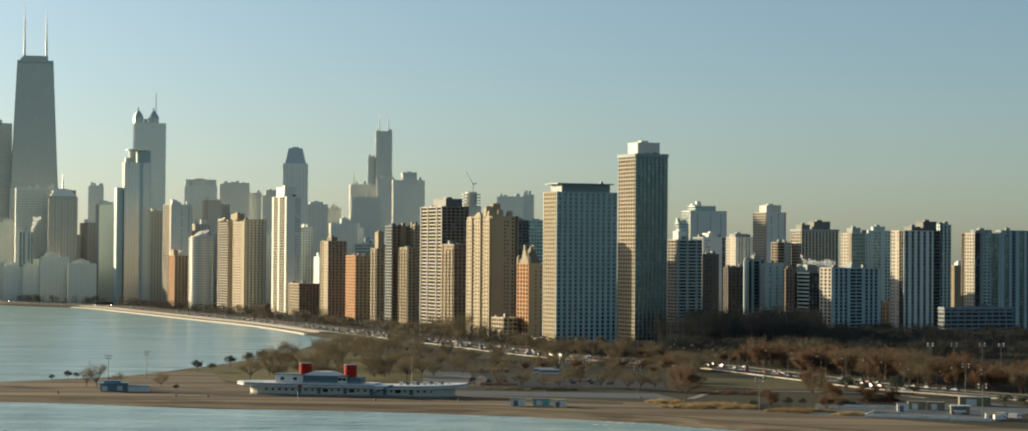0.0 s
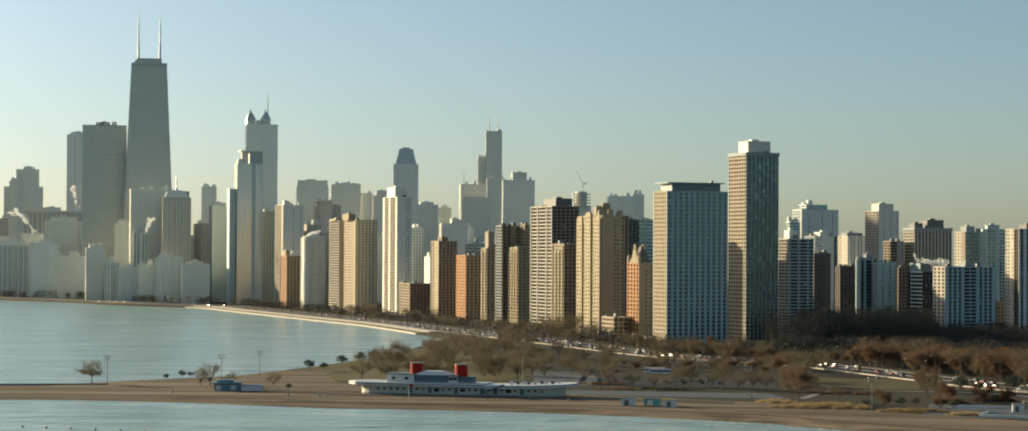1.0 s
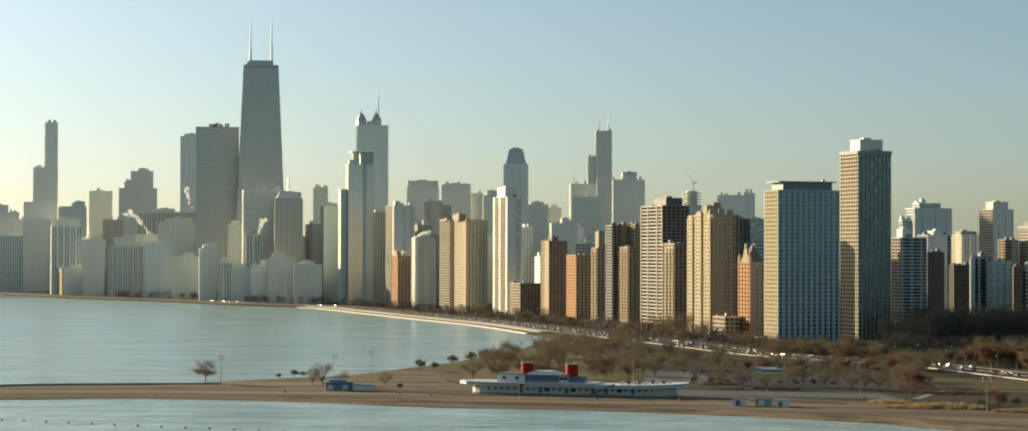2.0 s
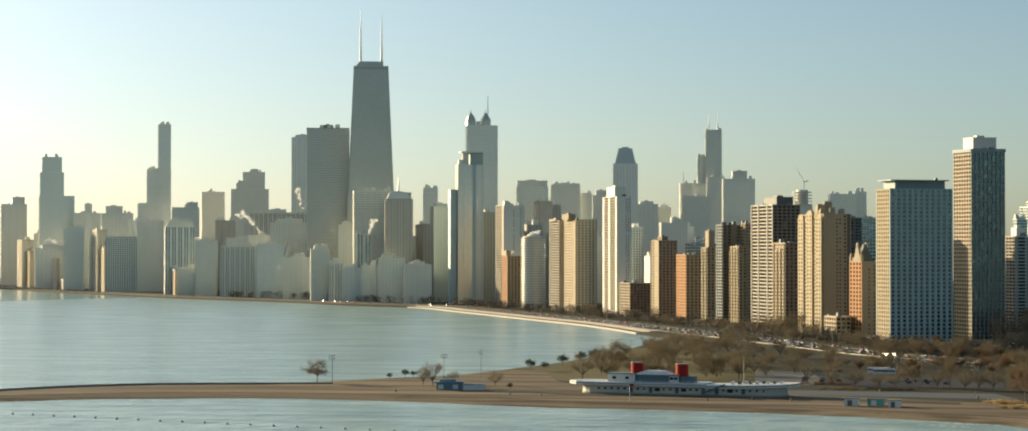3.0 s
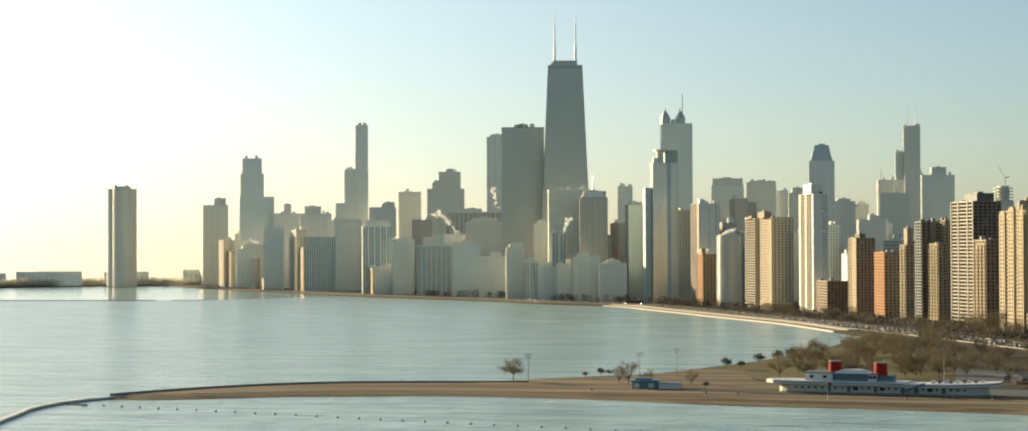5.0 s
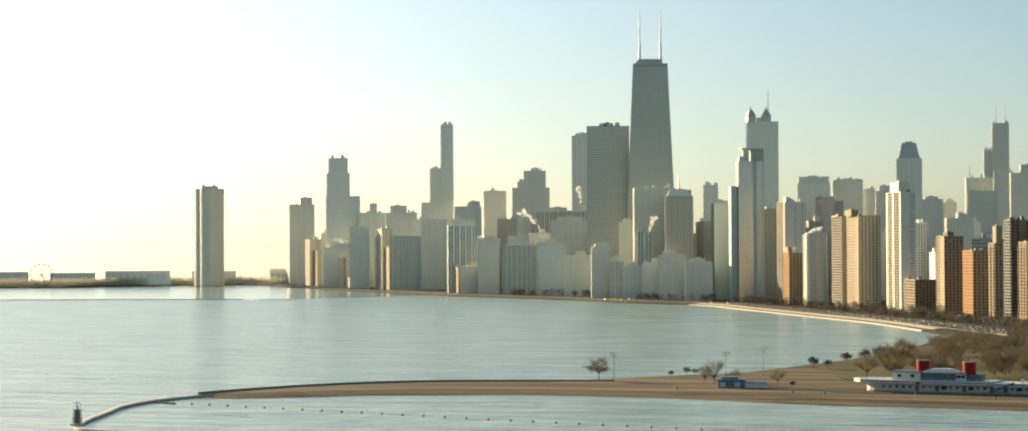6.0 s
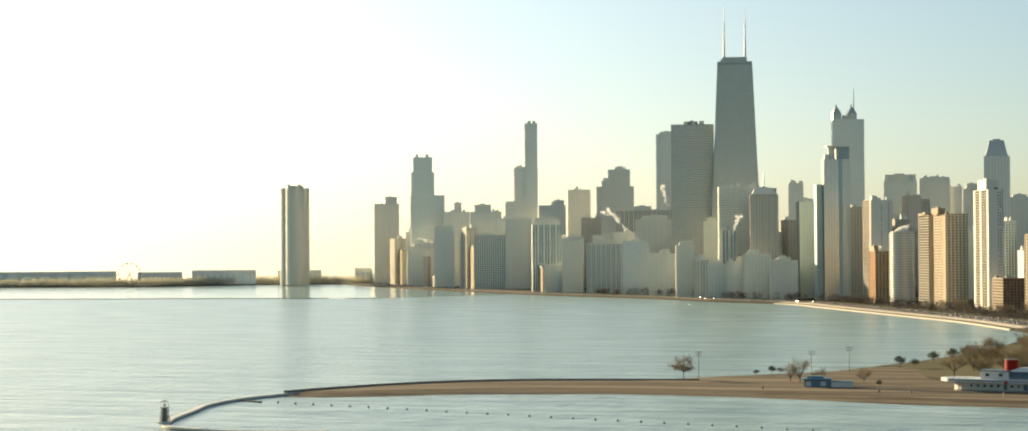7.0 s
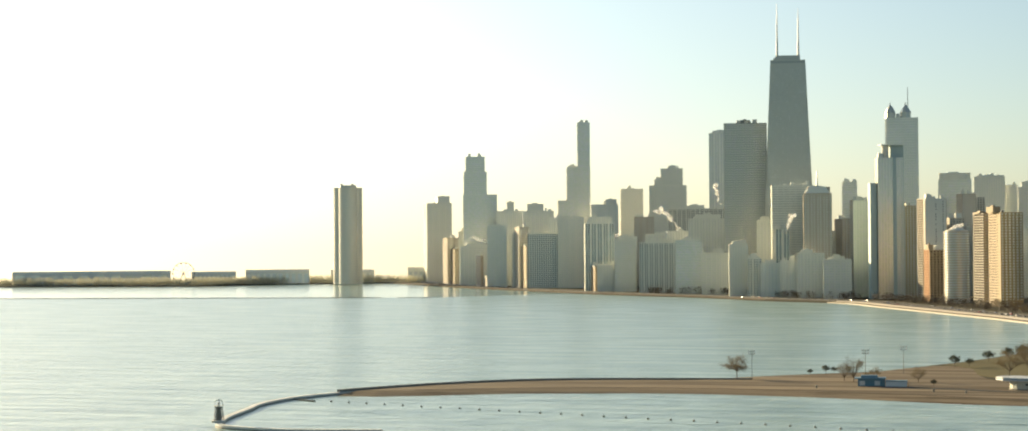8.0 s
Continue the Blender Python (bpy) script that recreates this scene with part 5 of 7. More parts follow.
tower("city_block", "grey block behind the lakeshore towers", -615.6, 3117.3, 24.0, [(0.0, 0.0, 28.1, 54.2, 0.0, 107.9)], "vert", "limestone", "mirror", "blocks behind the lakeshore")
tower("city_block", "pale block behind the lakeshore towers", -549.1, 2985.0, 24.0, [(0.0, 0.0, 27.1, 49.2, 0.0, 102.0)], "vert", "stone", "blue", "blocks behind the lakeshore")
tower("city_block", "grey block behind the lakeshore towers", -520.1, 3022.0, 24.0, [(0.0, 0.0, 19.1, 32.7, 0.0, 90.7)], "grid", "grey", "mirror", "blocks behind the lakeshore")
tower("city_block", "grey block behind the lakeshore towers", -483.3, 2961.8, 24.0, [(0.0, 0.0, 17.5, 28.9, 0.0, 111.3)], "vert", "pale", "mirror", "blocks behind the lakeshore")
tower("city_block", "grey block behind the lakeshore towers", -449.9, 2890.3, 24.0, [(0.0, 0.0, 14.0, 22.3, 0.0, 98.1)], "grid", "grey", "mirror", "blocks behind the lakeshore")
tower("city_block", "grey block behind the lakeshore towers", -428.5, 2901.3, 24.0, [(0.0, 0.0, 20.4, 31.8, 0.0, 104.5)], "vert", "limestone", "blue", "blocks behind the lakeshore")
tower("city_block", "pale block behind the lakeshore towers", -396.7, 2920.2, 24.0, [(0.0, 0.0, 25.2, 37.6, 0.0, 93.4)], "brick", "grey", "mirror", "blocks behind the lakeshore")
tower("city_block", "grey block behind the lakeshore towers", -368.4, 2940.9, 24.0, [(0.0, 0.0, 24.8, 35.6, 0.0, 92.9)], "grid", "limestone", "mirror", "blocks behind the lakeshore")
tower("city_block", "grey block behind the lakeshore towers", -324.4, 2829.6, 24.0, [(0.0, 0.0, 22.1, 30.5, 0.0, 88.7)], "grid", "grey", "mirror", "blocks behind the lakeshore")
tower("city_block", "pale block behind the lakeshore towers", -280.6, 2792.0, 24.0, [(0.0, 0.0, 25.7, 33.9, 0.0, 99.8)], "grid", "pale", "blue", "blocks behind the lakeshore")
tower("city_block", "grey block behind the lakeshore towers", -245.3, 2742.2, 24.0, [(0.0, 0.0, 18.0, 22.7, 0.0, 61.8)], "brick", "pale", "mirror", "blocks behind the lakeshore")
tower("city_block", "pale block behind the lakeshore towers", -213.2, 2780.0, 24.0, [(0.0, 0.0, 25.2, 30.8, 0.0, 100.2)], "brick", "grey", "mirror", "blocks behind the lakeshore")
tower("city_block", "pale block behind the lakeshore towers", -173.6, 2727.6, 24.0, [(0.0, 0.0, 26.7, 31.3, 0.0, 85.7)], "vert", "stone", "mirror", "blocks behind the lakeshore")
tower("city_block", "grey block behind the lakeshore towers", -134.3, 2681.7, 24.0, [(0.0, 0.0, 17.9, 20.0, 0.0, 61.1)], "grid", "limestone", "blue", "blocks behind the lakeshore")
tower("city_block", "pale block behind the lakeshore towers", -107.2, 2756.3, 24.0, [(0.0, 0.0, 26.7, 29.0, 0.0, 61.1)], "grid", "grey", "mirror", "blocks behind the lakeshore")
tower("city_block", "grey block behind the lakeshore towers", -69.7, 2651.9, 24.0, [(0.0, 0.0, 13.6, 14.1, 0.0, 78.6)], "grid", "limestone", "mirror", "blocks behind the lakeshore")
tower("city_block", "pale block behind the lakeshore towers", -45.0, 2712.5, 24.0, [(0.0, 0.0, 18.3, 18.6, 0.0, 89.0)], "brick", "grey", "mirror", "blocks behind the lakeshore")
tower("city_block", "grey block behind the lakeshore towers", -24.6, 2582.2, 24.0, [(0.0, 0.0, 13.9, 13.8, 0.0, 62.9)], "grid", "stone", "mirror", "blocks behind the lakeshore")
tower("city_block", "pale block behind the lakeshore towers", 0.8, 2622.8, 24.0, [(0.0, 0.0, 24.0, 23.3, 0.0, 79.0)], "brick", "grey", "mirror", "blocks behind the lakeshore")
tower("city_block", "pale block behind the lakeshore towers", 35.3, 2579.8, 24.0, [(0.0, 0.0, 25.6, 24.0, 0.0, 62.5)], "grid", "stone", "blue", "blocks behind the lakeshore")


def tapering_tower():
    """The tapering black tower with cross bracing and twin masts."""
    az = radians(-12.70)
    ob = thing("tapering_tower", pose(3175 * math.sin(az), 3175 * math.cos(az), 1.8, 0, 0, -math.degrees(az)), "tapering dark metal tower with twin white masts", "building", "towers of the city centre")
    H, w0, d0, w1, d1 = 343.0, 80.0, 50.0, 50.0, 31.0
    core, bands, piers, brace = Blocks(), Blocks(), Blocks(), Blocks()
    core.taper(0, 0, 0, H - 1, w0 - 0.8, d0 - 0.8, w1 - 0.8, d1 - 0.8)
    n = 96
    for i in range(n + 1):
        z = min(i * H / n, H - 1.4)
        k = z / H
        w, d = w0 + (w1 - w0) * k, d0 + (d1 - d0) * k
        bands.taper(0, 0, z, z + 1.2, w - 0.3, d - 0.3, w - 0.3, d - 0.3)
    for s in (-1, 1):
        for i in range(19):
            u = i / 18 - 0.5
            piers.limb((u * w0, s * d0 / 2, 0), (u * w1, s * d1 / 2, H), 0.9, 0.6, 4)
        for i in range(11):
            u = i / 10 - 0.5
            piers.limb((s * w0 / 2, u * d0, 0), (s * w1 / 2, u * d1, H), 0.9, 0.6, 4)
        for j in range(6):
            a, b = j / 6 * 0.96, (j + 1) / 6 * 0.96
            wa, wb = (w0 + (w1 - w0) * a) / 2, (w0 + (w1 - w0) * b) / 2
            da, db = (d0 + (d1 - d0) * a) / 2 + 0.7, (d0 + (d1 - d0) * b) / 2 + 0.7
            for q in (-1, 1):
                brace.limb((q * wa, s * da, a * H), (-q * wb, s * db, b * H), 0.35, 0.35, 4)
    # dark metal and glass lightened here, so the colour holds the haze
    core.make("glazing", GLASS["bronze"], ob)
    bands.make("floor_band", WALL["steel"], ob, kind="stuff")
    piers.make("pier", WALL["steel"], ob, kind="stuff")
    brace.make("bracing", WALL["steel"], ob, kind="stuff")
    crown = Blocks()
    crown.box(-w1 / 2 - 0.3, w1 / 2 + 0.3, -d1 / 2 - 0.3, d1 / 2 + 0.3, H - 5, H - 1.5)
    crown.make("crown_band", WALL["white"], ob, "pale metal crown band")
    house = Blocks()
    house.box(-18, 18, -10, 10, H, H + 7)
    house.box(-21, -10, -8, 8, H, H + 4)
    house.make("roof_house", WALL["steel"], ob)
    for x in (-15.5, 15.5):
        mast = Blocks()
        mast.ring(x, 0, H + 5, H + 30, 1.7, 1.5, 8)
        mast.ring(x, 0, H + 30, H + 62, 1.1, 0.9, 8)
        mast.ring(x, 0, H + 62, H + (84 if x < 0 else 77), 0.6, 0.3, 6)
        mast.make("mast", M_WHITE, ob, "white antenna mast")


tapering_tower()


def lobed_tower():
    """A lone tower of three rounded wings in bronze glass."""
    ob = thing("lobed_tower", pose(-1775.0, 3893.0, 1.8, 0, 0, 24.5), "bronze glass tower of three rounded wings by the shore", "building", "towers by the harbour")
    H = 190.0
    lobes = [(13.0 * math.cos(a), 13.0 * math.sin(a)) for a in (radians(-90), radians(30), radians(150))]
    core, bands = Blocks(), Blocks()
    for x, y in lobes + [(0, 0)]:
        core.ring(x, y, 0, H, 17.6 if x or y else 21.0, 17.6 if x or y else 21.0, 28)
    for i in range(64):
        z = i * H / 63
        for x, y in lobes + [(0, 0)]:
            bands.ring(x, y, z, z + 2.3, 18.0 if x or y else 21.4, 18.0 if x or y else 21.4, 28)
    core.make("glazing", GLASS["mirror"], ob)
    bands.make("floor_band", WALL["chalk"], ob, kind="stuff")
    top = Blocks()
    top.ring(0, 0, H, H + 7, 17, 17, 24)
    top.make("roof_house", WALL["steel"], ob)
    for x in (-12, 9):
        k = Blocks()
        k.ring(x, 0, H + 6, H + 10, 3, 3, 10)
        k.make("roof_tank", WALL["grey"], ob)


def round_tower():
    """A cream round apartment tower with ring balconies."""
    ob = thing("round_tower", pose(-376.0, 2567.0, 1.8), "round cream tower with ring balconies", "building", "towers along the lakeshore drive")
    core, rings = Blocks(), Blocks()
    core.ring(0, 0, 0, 84, 14.0, 14.0, 40)
    for i in range(28):
        rings.ring(0, 0, i * 3.05 + 0.8, i * 3.05 + 2.3, 15.6, 15.6, 40)
    core.make("glazing", GLASS["mirror"], ob)
    rings.make("balcony_ring", WALL["limestone"], ob, kind="stuff")
    cap = Blocks()
    cap.ring(0, 0, 84, 86.5, 13, 13, 32)
    cap.ring(0, 0, 86.5, 92, 10, 3, 32)
    cap.make("roof_drum", WALL["chalk"], ob)


lobed_tower()
round_tower()


# ---- the spit: curved breakwater, harbour light, swimming floats ----
hook = spline([(-262, 1072), (-311, 1063), (-346, 1054), (-375, 1038), (-400, 1011), (-420, 975), (-434, 940), (-441, 905), (-438, 866), (-428, 832), (-416, 790), (-407, 768), (-399, 754), (-386, 747), (-364, 742), (-328, 749)], 7)


def wall_along(name, line, width, z0, z1, mat, label, category, parent=None):
    v, f = [], []
    for i, q in enumerate(line):
        t = (line[min(i + 1, len(line) - 1)] - line[max(i - 1, 0)]).normalized()
        o = Vector((-t.y, t.x)) * width / 2
        v += [(q.x + o.x, q.y + o.y, z0), (q.x + o.x, q.y + o.y, z1), (q.x - o.x, q.y - o.y, z1), (q.x - o.x, q.y - o.y, z0)]
    for i in range(len(line) - 1):
        a, b = 4 * i, 4 * i + 4
        f += [(a + k, b + k, b + k + 1, a + k + 1) for k in range(3)]
    f += [(3, 2, 1, 0), tuple(len(v) - 4 + k for k in range(4))]
    ob = mesh_object(name, v, f, mat, parent, label)
    return tagged(ob, label, category)


breakwater = wall_along("breakwater", hook, 3.4, -2.5, 0.5, M_ROCK, "dark curved sheet-pile breakwater with grey concrete cap", "breakwater")
tagged(breakwater, kind="structure")
wall_along("cap", hook[40:], 3.0, 0.45, 1.3, M_CAP, "pale concrete walkway cap", "", breakwater)
wall_along("cap", hook[:43], 2.0, 0.45, 2.6, M_ROCK, "dark weathered wall along the spit", "", breakwater)
line_out = spline([(-1830, 2740), (-1500, 2800), (-1171, 2849)], 14)
outer = wall_along("outer_breakwater", line_out[0:26], 4, -2, 0.9, M_PAVE, "long low stone breakwater out in the lake", "breakwater")
wall_along("stretch", line_out[26:29], 4, -2, 0.7, M_PAVE, "", "", outer)
tagged(outer, kind="structure")
sheet("water", [(-6000, 2050)] + [(q.x, q.y) for q in line_out] + [(-1000, 3300), (-1250, 4200), (-6000, 6000)], 0.03, M_CALM, "calm bright water inside the outer breakwater", "lake")


groyne = wall_along("groyne", [Vector((-440, 903)), Vector((-432, 898)), Vector((-425, 894))], 1.0, -1.5, 0.7, M_ROCK, "short dark timber groyne inside the hook", "breakwater")
tagged(groyne, kind="structure")


def harbour_light():
    """A dark steel lattice tower with a pale open lamp frame."""
    ob = thing("harbour_light", pose(-404.0, 761.0, 1.4), "small steel lattice harbour light at the breakwater end", "lighthouse")
    b = Blocks()
    b.ring(0, 0, 0, 0.9, 2.9, 2.9, 16)
    b.make("base", M_CAP, ob, "round pale concrete base")
    corner = [(-1, -1), (1, -1), (1, 1), (-1, 1)]
    for x, y in corner:
        leg = Blocks()
        leg.limb((1.45 * x, 1.45 * y, 0.9), (1.0 * x, 1.0 * y, 6.4), 0.17, 0.13)
        leg.make("leg", M_METAL, ob)
    for j in range(3):
        z0, z1 = 0.9 + 1.83 * j, 0.9 + 1.83 * (j + 1)
        r0, r1 = 1.45 - 0.15 * j, 1.30 - 0.15 * j
        for i in range(4):
            (xa, ya), (xb, yb) = corner[i], corner[(i + 1) % 4]
            br = Blocks()
            br.limb((r0 * xa, r0 * ya, z0), (r1 * xb, r1 * yb, z1), 0.08, 0.08, 4)
            br.limb((r0 * xb, r0 * yb, z0), (r1 * xa, r1 * ya, z1), 0.08, 0.08, 4)
            br.limb((r1 * xa, r1 * ya, z1), (r1 * xb, r1 * yb, z1), 0.08, 0.08, 4)
            br.make("brace", M_METAL, ob)
    h = Blocks()
    h.taper(0, 0, 0.9, 6.4, 1.9, 1.9, 1.3, 1.3)
    h.make("shaft", M_ROCK, ob, "dark panelled shaft")
    p = Blocks()
    p.box(-1.5, 1.5, -1.5, 1.5, 6.4, 6.7)
    p.make("gallery", M_CAP, ob, "pale square gallery")
    for x, y in corner:
        q = Blocks()
        q.limb((1.2 * x, 1.2 * y, 6.7), (0.9 * x, 0.9 * y, 8.8), 0.08, 0.07, 5)
        q.make("lamp_frame", M_METAL, ob)
    q = Blocks()
    q.ring(0, 0, 6.7, 8.0, 0.45, 0.45, 10)
    q.make("lamp", M_WHITE, ob, "white signal lamp")
    t = Blocks()
    t.box(-1.05, 1.05, -1.05, 1.05, 8.8, 9.0)
    t.taper(0, 0, 9.0, 9.5, 0.9, 0.9, 0.2, 0.2)
    t.make("cap", M_CAP, ob)


harbour_light()


def swim_float():
    ob = thing("swim_float", pose(-417, 895, -0.2), "dark round float marking the swimming area", "float", "floats along the beach")
    b = Blocks()
    b.ring(0, 0, 0, 0.75, 0.6, 0.5, 10)
    b.make("buoy", M_ROCK, ob)
    r = Blocks()
    r.ring(0, 0, 0.75, 1.3, 0.1, 0.08, 6)
    r.make("rod", M_METAL, ob)
    return ob


buoy = swim_float()
for i in range(1, 27):
    k = i / 26
    copy_thing(buoy, pose(-417 + 275 * k, 895 - 92 * k - 8 * k * (1 - k), -0.2, 0, 0, 37 * i))


# ---- the beach house ----
def boathouse():
    """A beach house like a moored lake steamer: long white hull, blue decks, two red funnels."""
    ob = thing("boathouse", pose(-78.0, 1012.0, 1.9, 0, 0, -9.0), "white ship-shaped beach house with blue decks and two red funnels", "boathouse")
    L = 50.0

    def plank(name, outline, z0, z1, mat, label=""):
        bm = bmesh.new()
        lo = [bm.verts.new((x, y, z0)) for x, y in outline]
        hi = [bm.verts.new((x, y, z1)) for x, y in outline]
        bm.faces.new(lo[::-1])
        bm.faces.new(hi)
        for i in range(len(lo)):
            j = (i + 1) % len(lo)
            bm.faces.new((lo[i], lo[j], hi[j], hi[i]))
        return part(name, bm, mat, ob, label)

    def ship(l, y0, y1, n=9):
        """A long outline with rounded ends."""
        r, c = (y1 - y0) / 2, (y0 + y1) / 2
        out = [(l - r + r * math.sin(math.pi * i / n), c - r * math.cos(math.pi * i / n)) for i in range(n + 1)]
        return out + [(-l + r - r * math.sin(math.pi * i / n), c + r * math.cos(math.pi * i / n)) for i in range(n + 1)]

    plank("base_course", ship(L + 0.3, -0.3, 16.3), -0.4, 0.7, M_PAVE)
    hull = plank("hull", ship(L, 0, 16), 0.7, 4.2, M_HULL, "cream rendered ground floor with rounded ends")

    def decking(name, x0, x1, inset, z0, z1, mat, label=""):
        """A stretch of deck with one rounded end; the fore deck lies lower and rises to its tip."""
        k = Blocks()
        rows = 15
        for i in range(rows):
            x = x0 + (x1 - x0) * i / (rows - 1)
            end = max(0.0, (abs(x) - (L - 4)) / 10.5)
            half = (10.4 - inset) * math.sqrt(max(0.03, 1 - end * end))
            up = 0.25 * (x / L) ** 2 if x1 < 20 else -0.55 + 1.3 * ((x - 12) / 42) ** 2
            k.v += [(x, 8 - half, z0 + up), (x, 8 + half, z0 + up), (x, 8 + half, z1 + up), (x, 8 - half, z1 + up)]
            if i:
                n = 4 * i
                k.f += [(n - 4 + j, n - 4 + (j + 1) % 4, n + (j + 1) % 4, n + j) for j in range(4)]
        k.f += [(3, 2, 1, 0), tuple(4 * rows - 4 + j for j in range(4))]
        k.make(name, mat, ob, label)

    for x0, x1 in ((-L - 6, 11.9), (12.1, L + 5.5)):
        decking("deck", x0, x1, 0.0, 4.2, 4.75, M_WHITE, "white overhanging deck edge")
        decking("deck_rail", x0 + 0.2, x1 - 0.2, 0.6, 4.75, 5.2, M_BLUE, "blue band of the deck rail")
        decking("upper_deck", x0 + 0.1, x1 - 0.1, 0.9, 5.2, 5.65, M_WHITE)
    for i in range(22):
        post = Blocks()
        x = -L - 1 + i * 2.9
        post.limb((x, -1.2, 5.6), (x, -1.2, 6.7), 0.06, 0.06, 4)
        post.make("rail_post", M_WHITE, ob)
    top_rail = Blocks()
    top_rail.limb((-L - 1, -1.2, 6.7), (10, -1.2, 6.7), 0.06, 0.06, 4)
    top_rail.limb((-L - 1, -1.2, 6.2), (10, -1.2, 6.2), 0.04, 0.04, 4)
    top_rail.make("top_rail", M_WHITE, ob)
    r = random.Random(5)
    for i in range(26):
        x = -L + 10 + i * (2 * L - 20) / 25
        w = Blocks()
        if i in (5, 8, 12, 16, 18, 22):
            w.box(x - 0.9, x + 0.9, -0.08, 0.2, 0.9, 3.5)
            w.make("door", M_BLUE, hull, "blue door")
        elif i in (9, 13, 20):
            w.box(x - 1.3, x + 1.3, -0.06, 0.2, 1.7, 3.3)
            w.make("window", M_SCREEN, hull)
        else:
            k = r.uniform(0.35, 0.65)
            w.box(x - k, x + k, -0.06, 0.2, 2.2, 3.2)
            w.make("window", M_SCREEN, hull)
    for x0, x1, top in ((-36.5, -23.0, 9.4), (-6.0, -1.6, 8.9)):
        cab = plank("cabin", [(x0, 3), (x1, 3), (x1, 13), (x0, 13)], 5.75, top, M_WHITE, "white deck cabin")
        plank("cabin_roof", [(x0 - 0.7, 2.3), (x1 + 0.7, 2.3), (x1 + 0.7, 13.7), (x0 - 0.7, 13.7)], top, top + 0.4, M_BLUE)
        for k in (0.25, 0.72):
            w = Blocks()
            c = x0 + (x1 - x0) * k
            w.box(c - 0.9, c + 0.9, 2.9, 3.2, 7.0, 8.3)
            w.make("window", M_SCREEN, cab)
    plank("bridge", [(-22.5, 4), (-6.5, 4), (-6.5, 14), (-22.5, 14)], 5.75, 9.3, M_BLUE, "blue bridge house")
    r = Blocks()
    r.taper(-14.5, 9, 9.3, 11.0, 18, 12, 9, 8)
    r.make("bridge_roof", M_WHITE, ob)
    plank("stair_house", [(-0.8, 4), (5.4, 4), (5.4, 12), (-0.8, 12)], 5.7, 8.6, M_BLUE)
    s = Blocks()
    s.v, s.f = [(11, -2.6, 0.7), (22, -2.6, 5.2), (22, -1.3, 5.2), (11, -1.3, 0.7), (11, -2.6, 1.4), (22, -2.6, 6.0), (22, -1.3, 6.0), (11, -1.3, 1.4)], list(CUBE_F)
    s.make("outside_stair", M_BLUE, ob)
    for x, z in ((-23.0, 9.0), (-1.0, 8.6)):
        f = Blocks()
        f.ring(x, 8, z, z + 5.6, 3.1, 3.0, 22)
        fun = f.make("funnel", M_RED, ob, "round red funnel")
        rim = Blocks()
        rim.ring(x, 8, z + 5.6, z + 6.0, 3.15, 3.15, 22)
        rim.make("rim", M_ROCK, fun)
    for i in range(9):
        u = Blocks()
        x = 24 + i * 2.8
        u.box(x - 0.7, x + 0.7, 6 + (i % 3) * 2, 8 + (i % 3) * 2, 5.2, 6.7 + 0.3 * (i % 2))
        u.make("roof_unit", M_METAL if i % 2 else M_WHITE, ob)
    m = Blocks()
    m.limb((28.5, 10, 5.0), (28.5, 10, 18.5), 0.17, 0.08)
    m.make("mast", M_STONE, ob)


boathouse()


def kiosk():
    ob = thing("beach_kiosk", pose(-193.0, 1033.0, 1.9, 0, 0, 10), "small blue beach kiosk with flat roof", "kiosk")
    b = Blocks()
    b.box(-6.5, 6.5, 0, 7, 0, 3.6)
    b.make("body", M_KIOSK, ob)
    r = Blocks()
    r.box(-8.0, 7.0, -1.4, 8, 3.6, 4.1)
    r.box(-5.0, 3.0, 1, 6, 4.1, 5.2)
    r.make("roof", M_KIOSK, ob)
    for x in (-4.4, 2.8):
        w = Blocks()
        w.box(x - 1.3, x + 1.3, -0.12, 0.1, 0.4, 2.6)
        w.make("shutter", M_WHITE, ob, "pale shutter")
    ob = thing("store_shed", pose(-181.0, 1033.0, 1.9, 0, 0, 10), "low white store shed beside the kiosk", "shed")
    b = Blocks()
    b.box(-5, 5.2, 0, 5, 0, 2.5)
    b.make("body", M_WHITE, ob)
    r = Blocks()
    r.box(-5.2, 5.4, -0.2, 5.2, 2.5, 2.9)
    r.make("roof", M_KIOSK, ob)


kiosk()


def hut(name, label, x, y, w, d, h, wall, roof, turn=-6.0):
    ob = thing(name, pose(x, y, 1.9, 0, 0, turn), label, "hut", "huts on the beach")
    b = Blocks()
    b.box(-w / 2, w / 2, 0, d, 0, h)
    b.make("body", wall, ob)
    r = Blocks()
    r.box(-w / 2 - 0.25, w / 2 + 0.25, -0.3, d + 0.2, h, h + 0.3)
    r.make("roof", roof, ob)
    q = Blocks()
    q.box(-w * 0.28, w * 0.05, -0.06, 0.1, 0.1, h * 0.8)
    q.make("hatch", M_WHITE if wall != M_WHITE else M_METAL, ob)


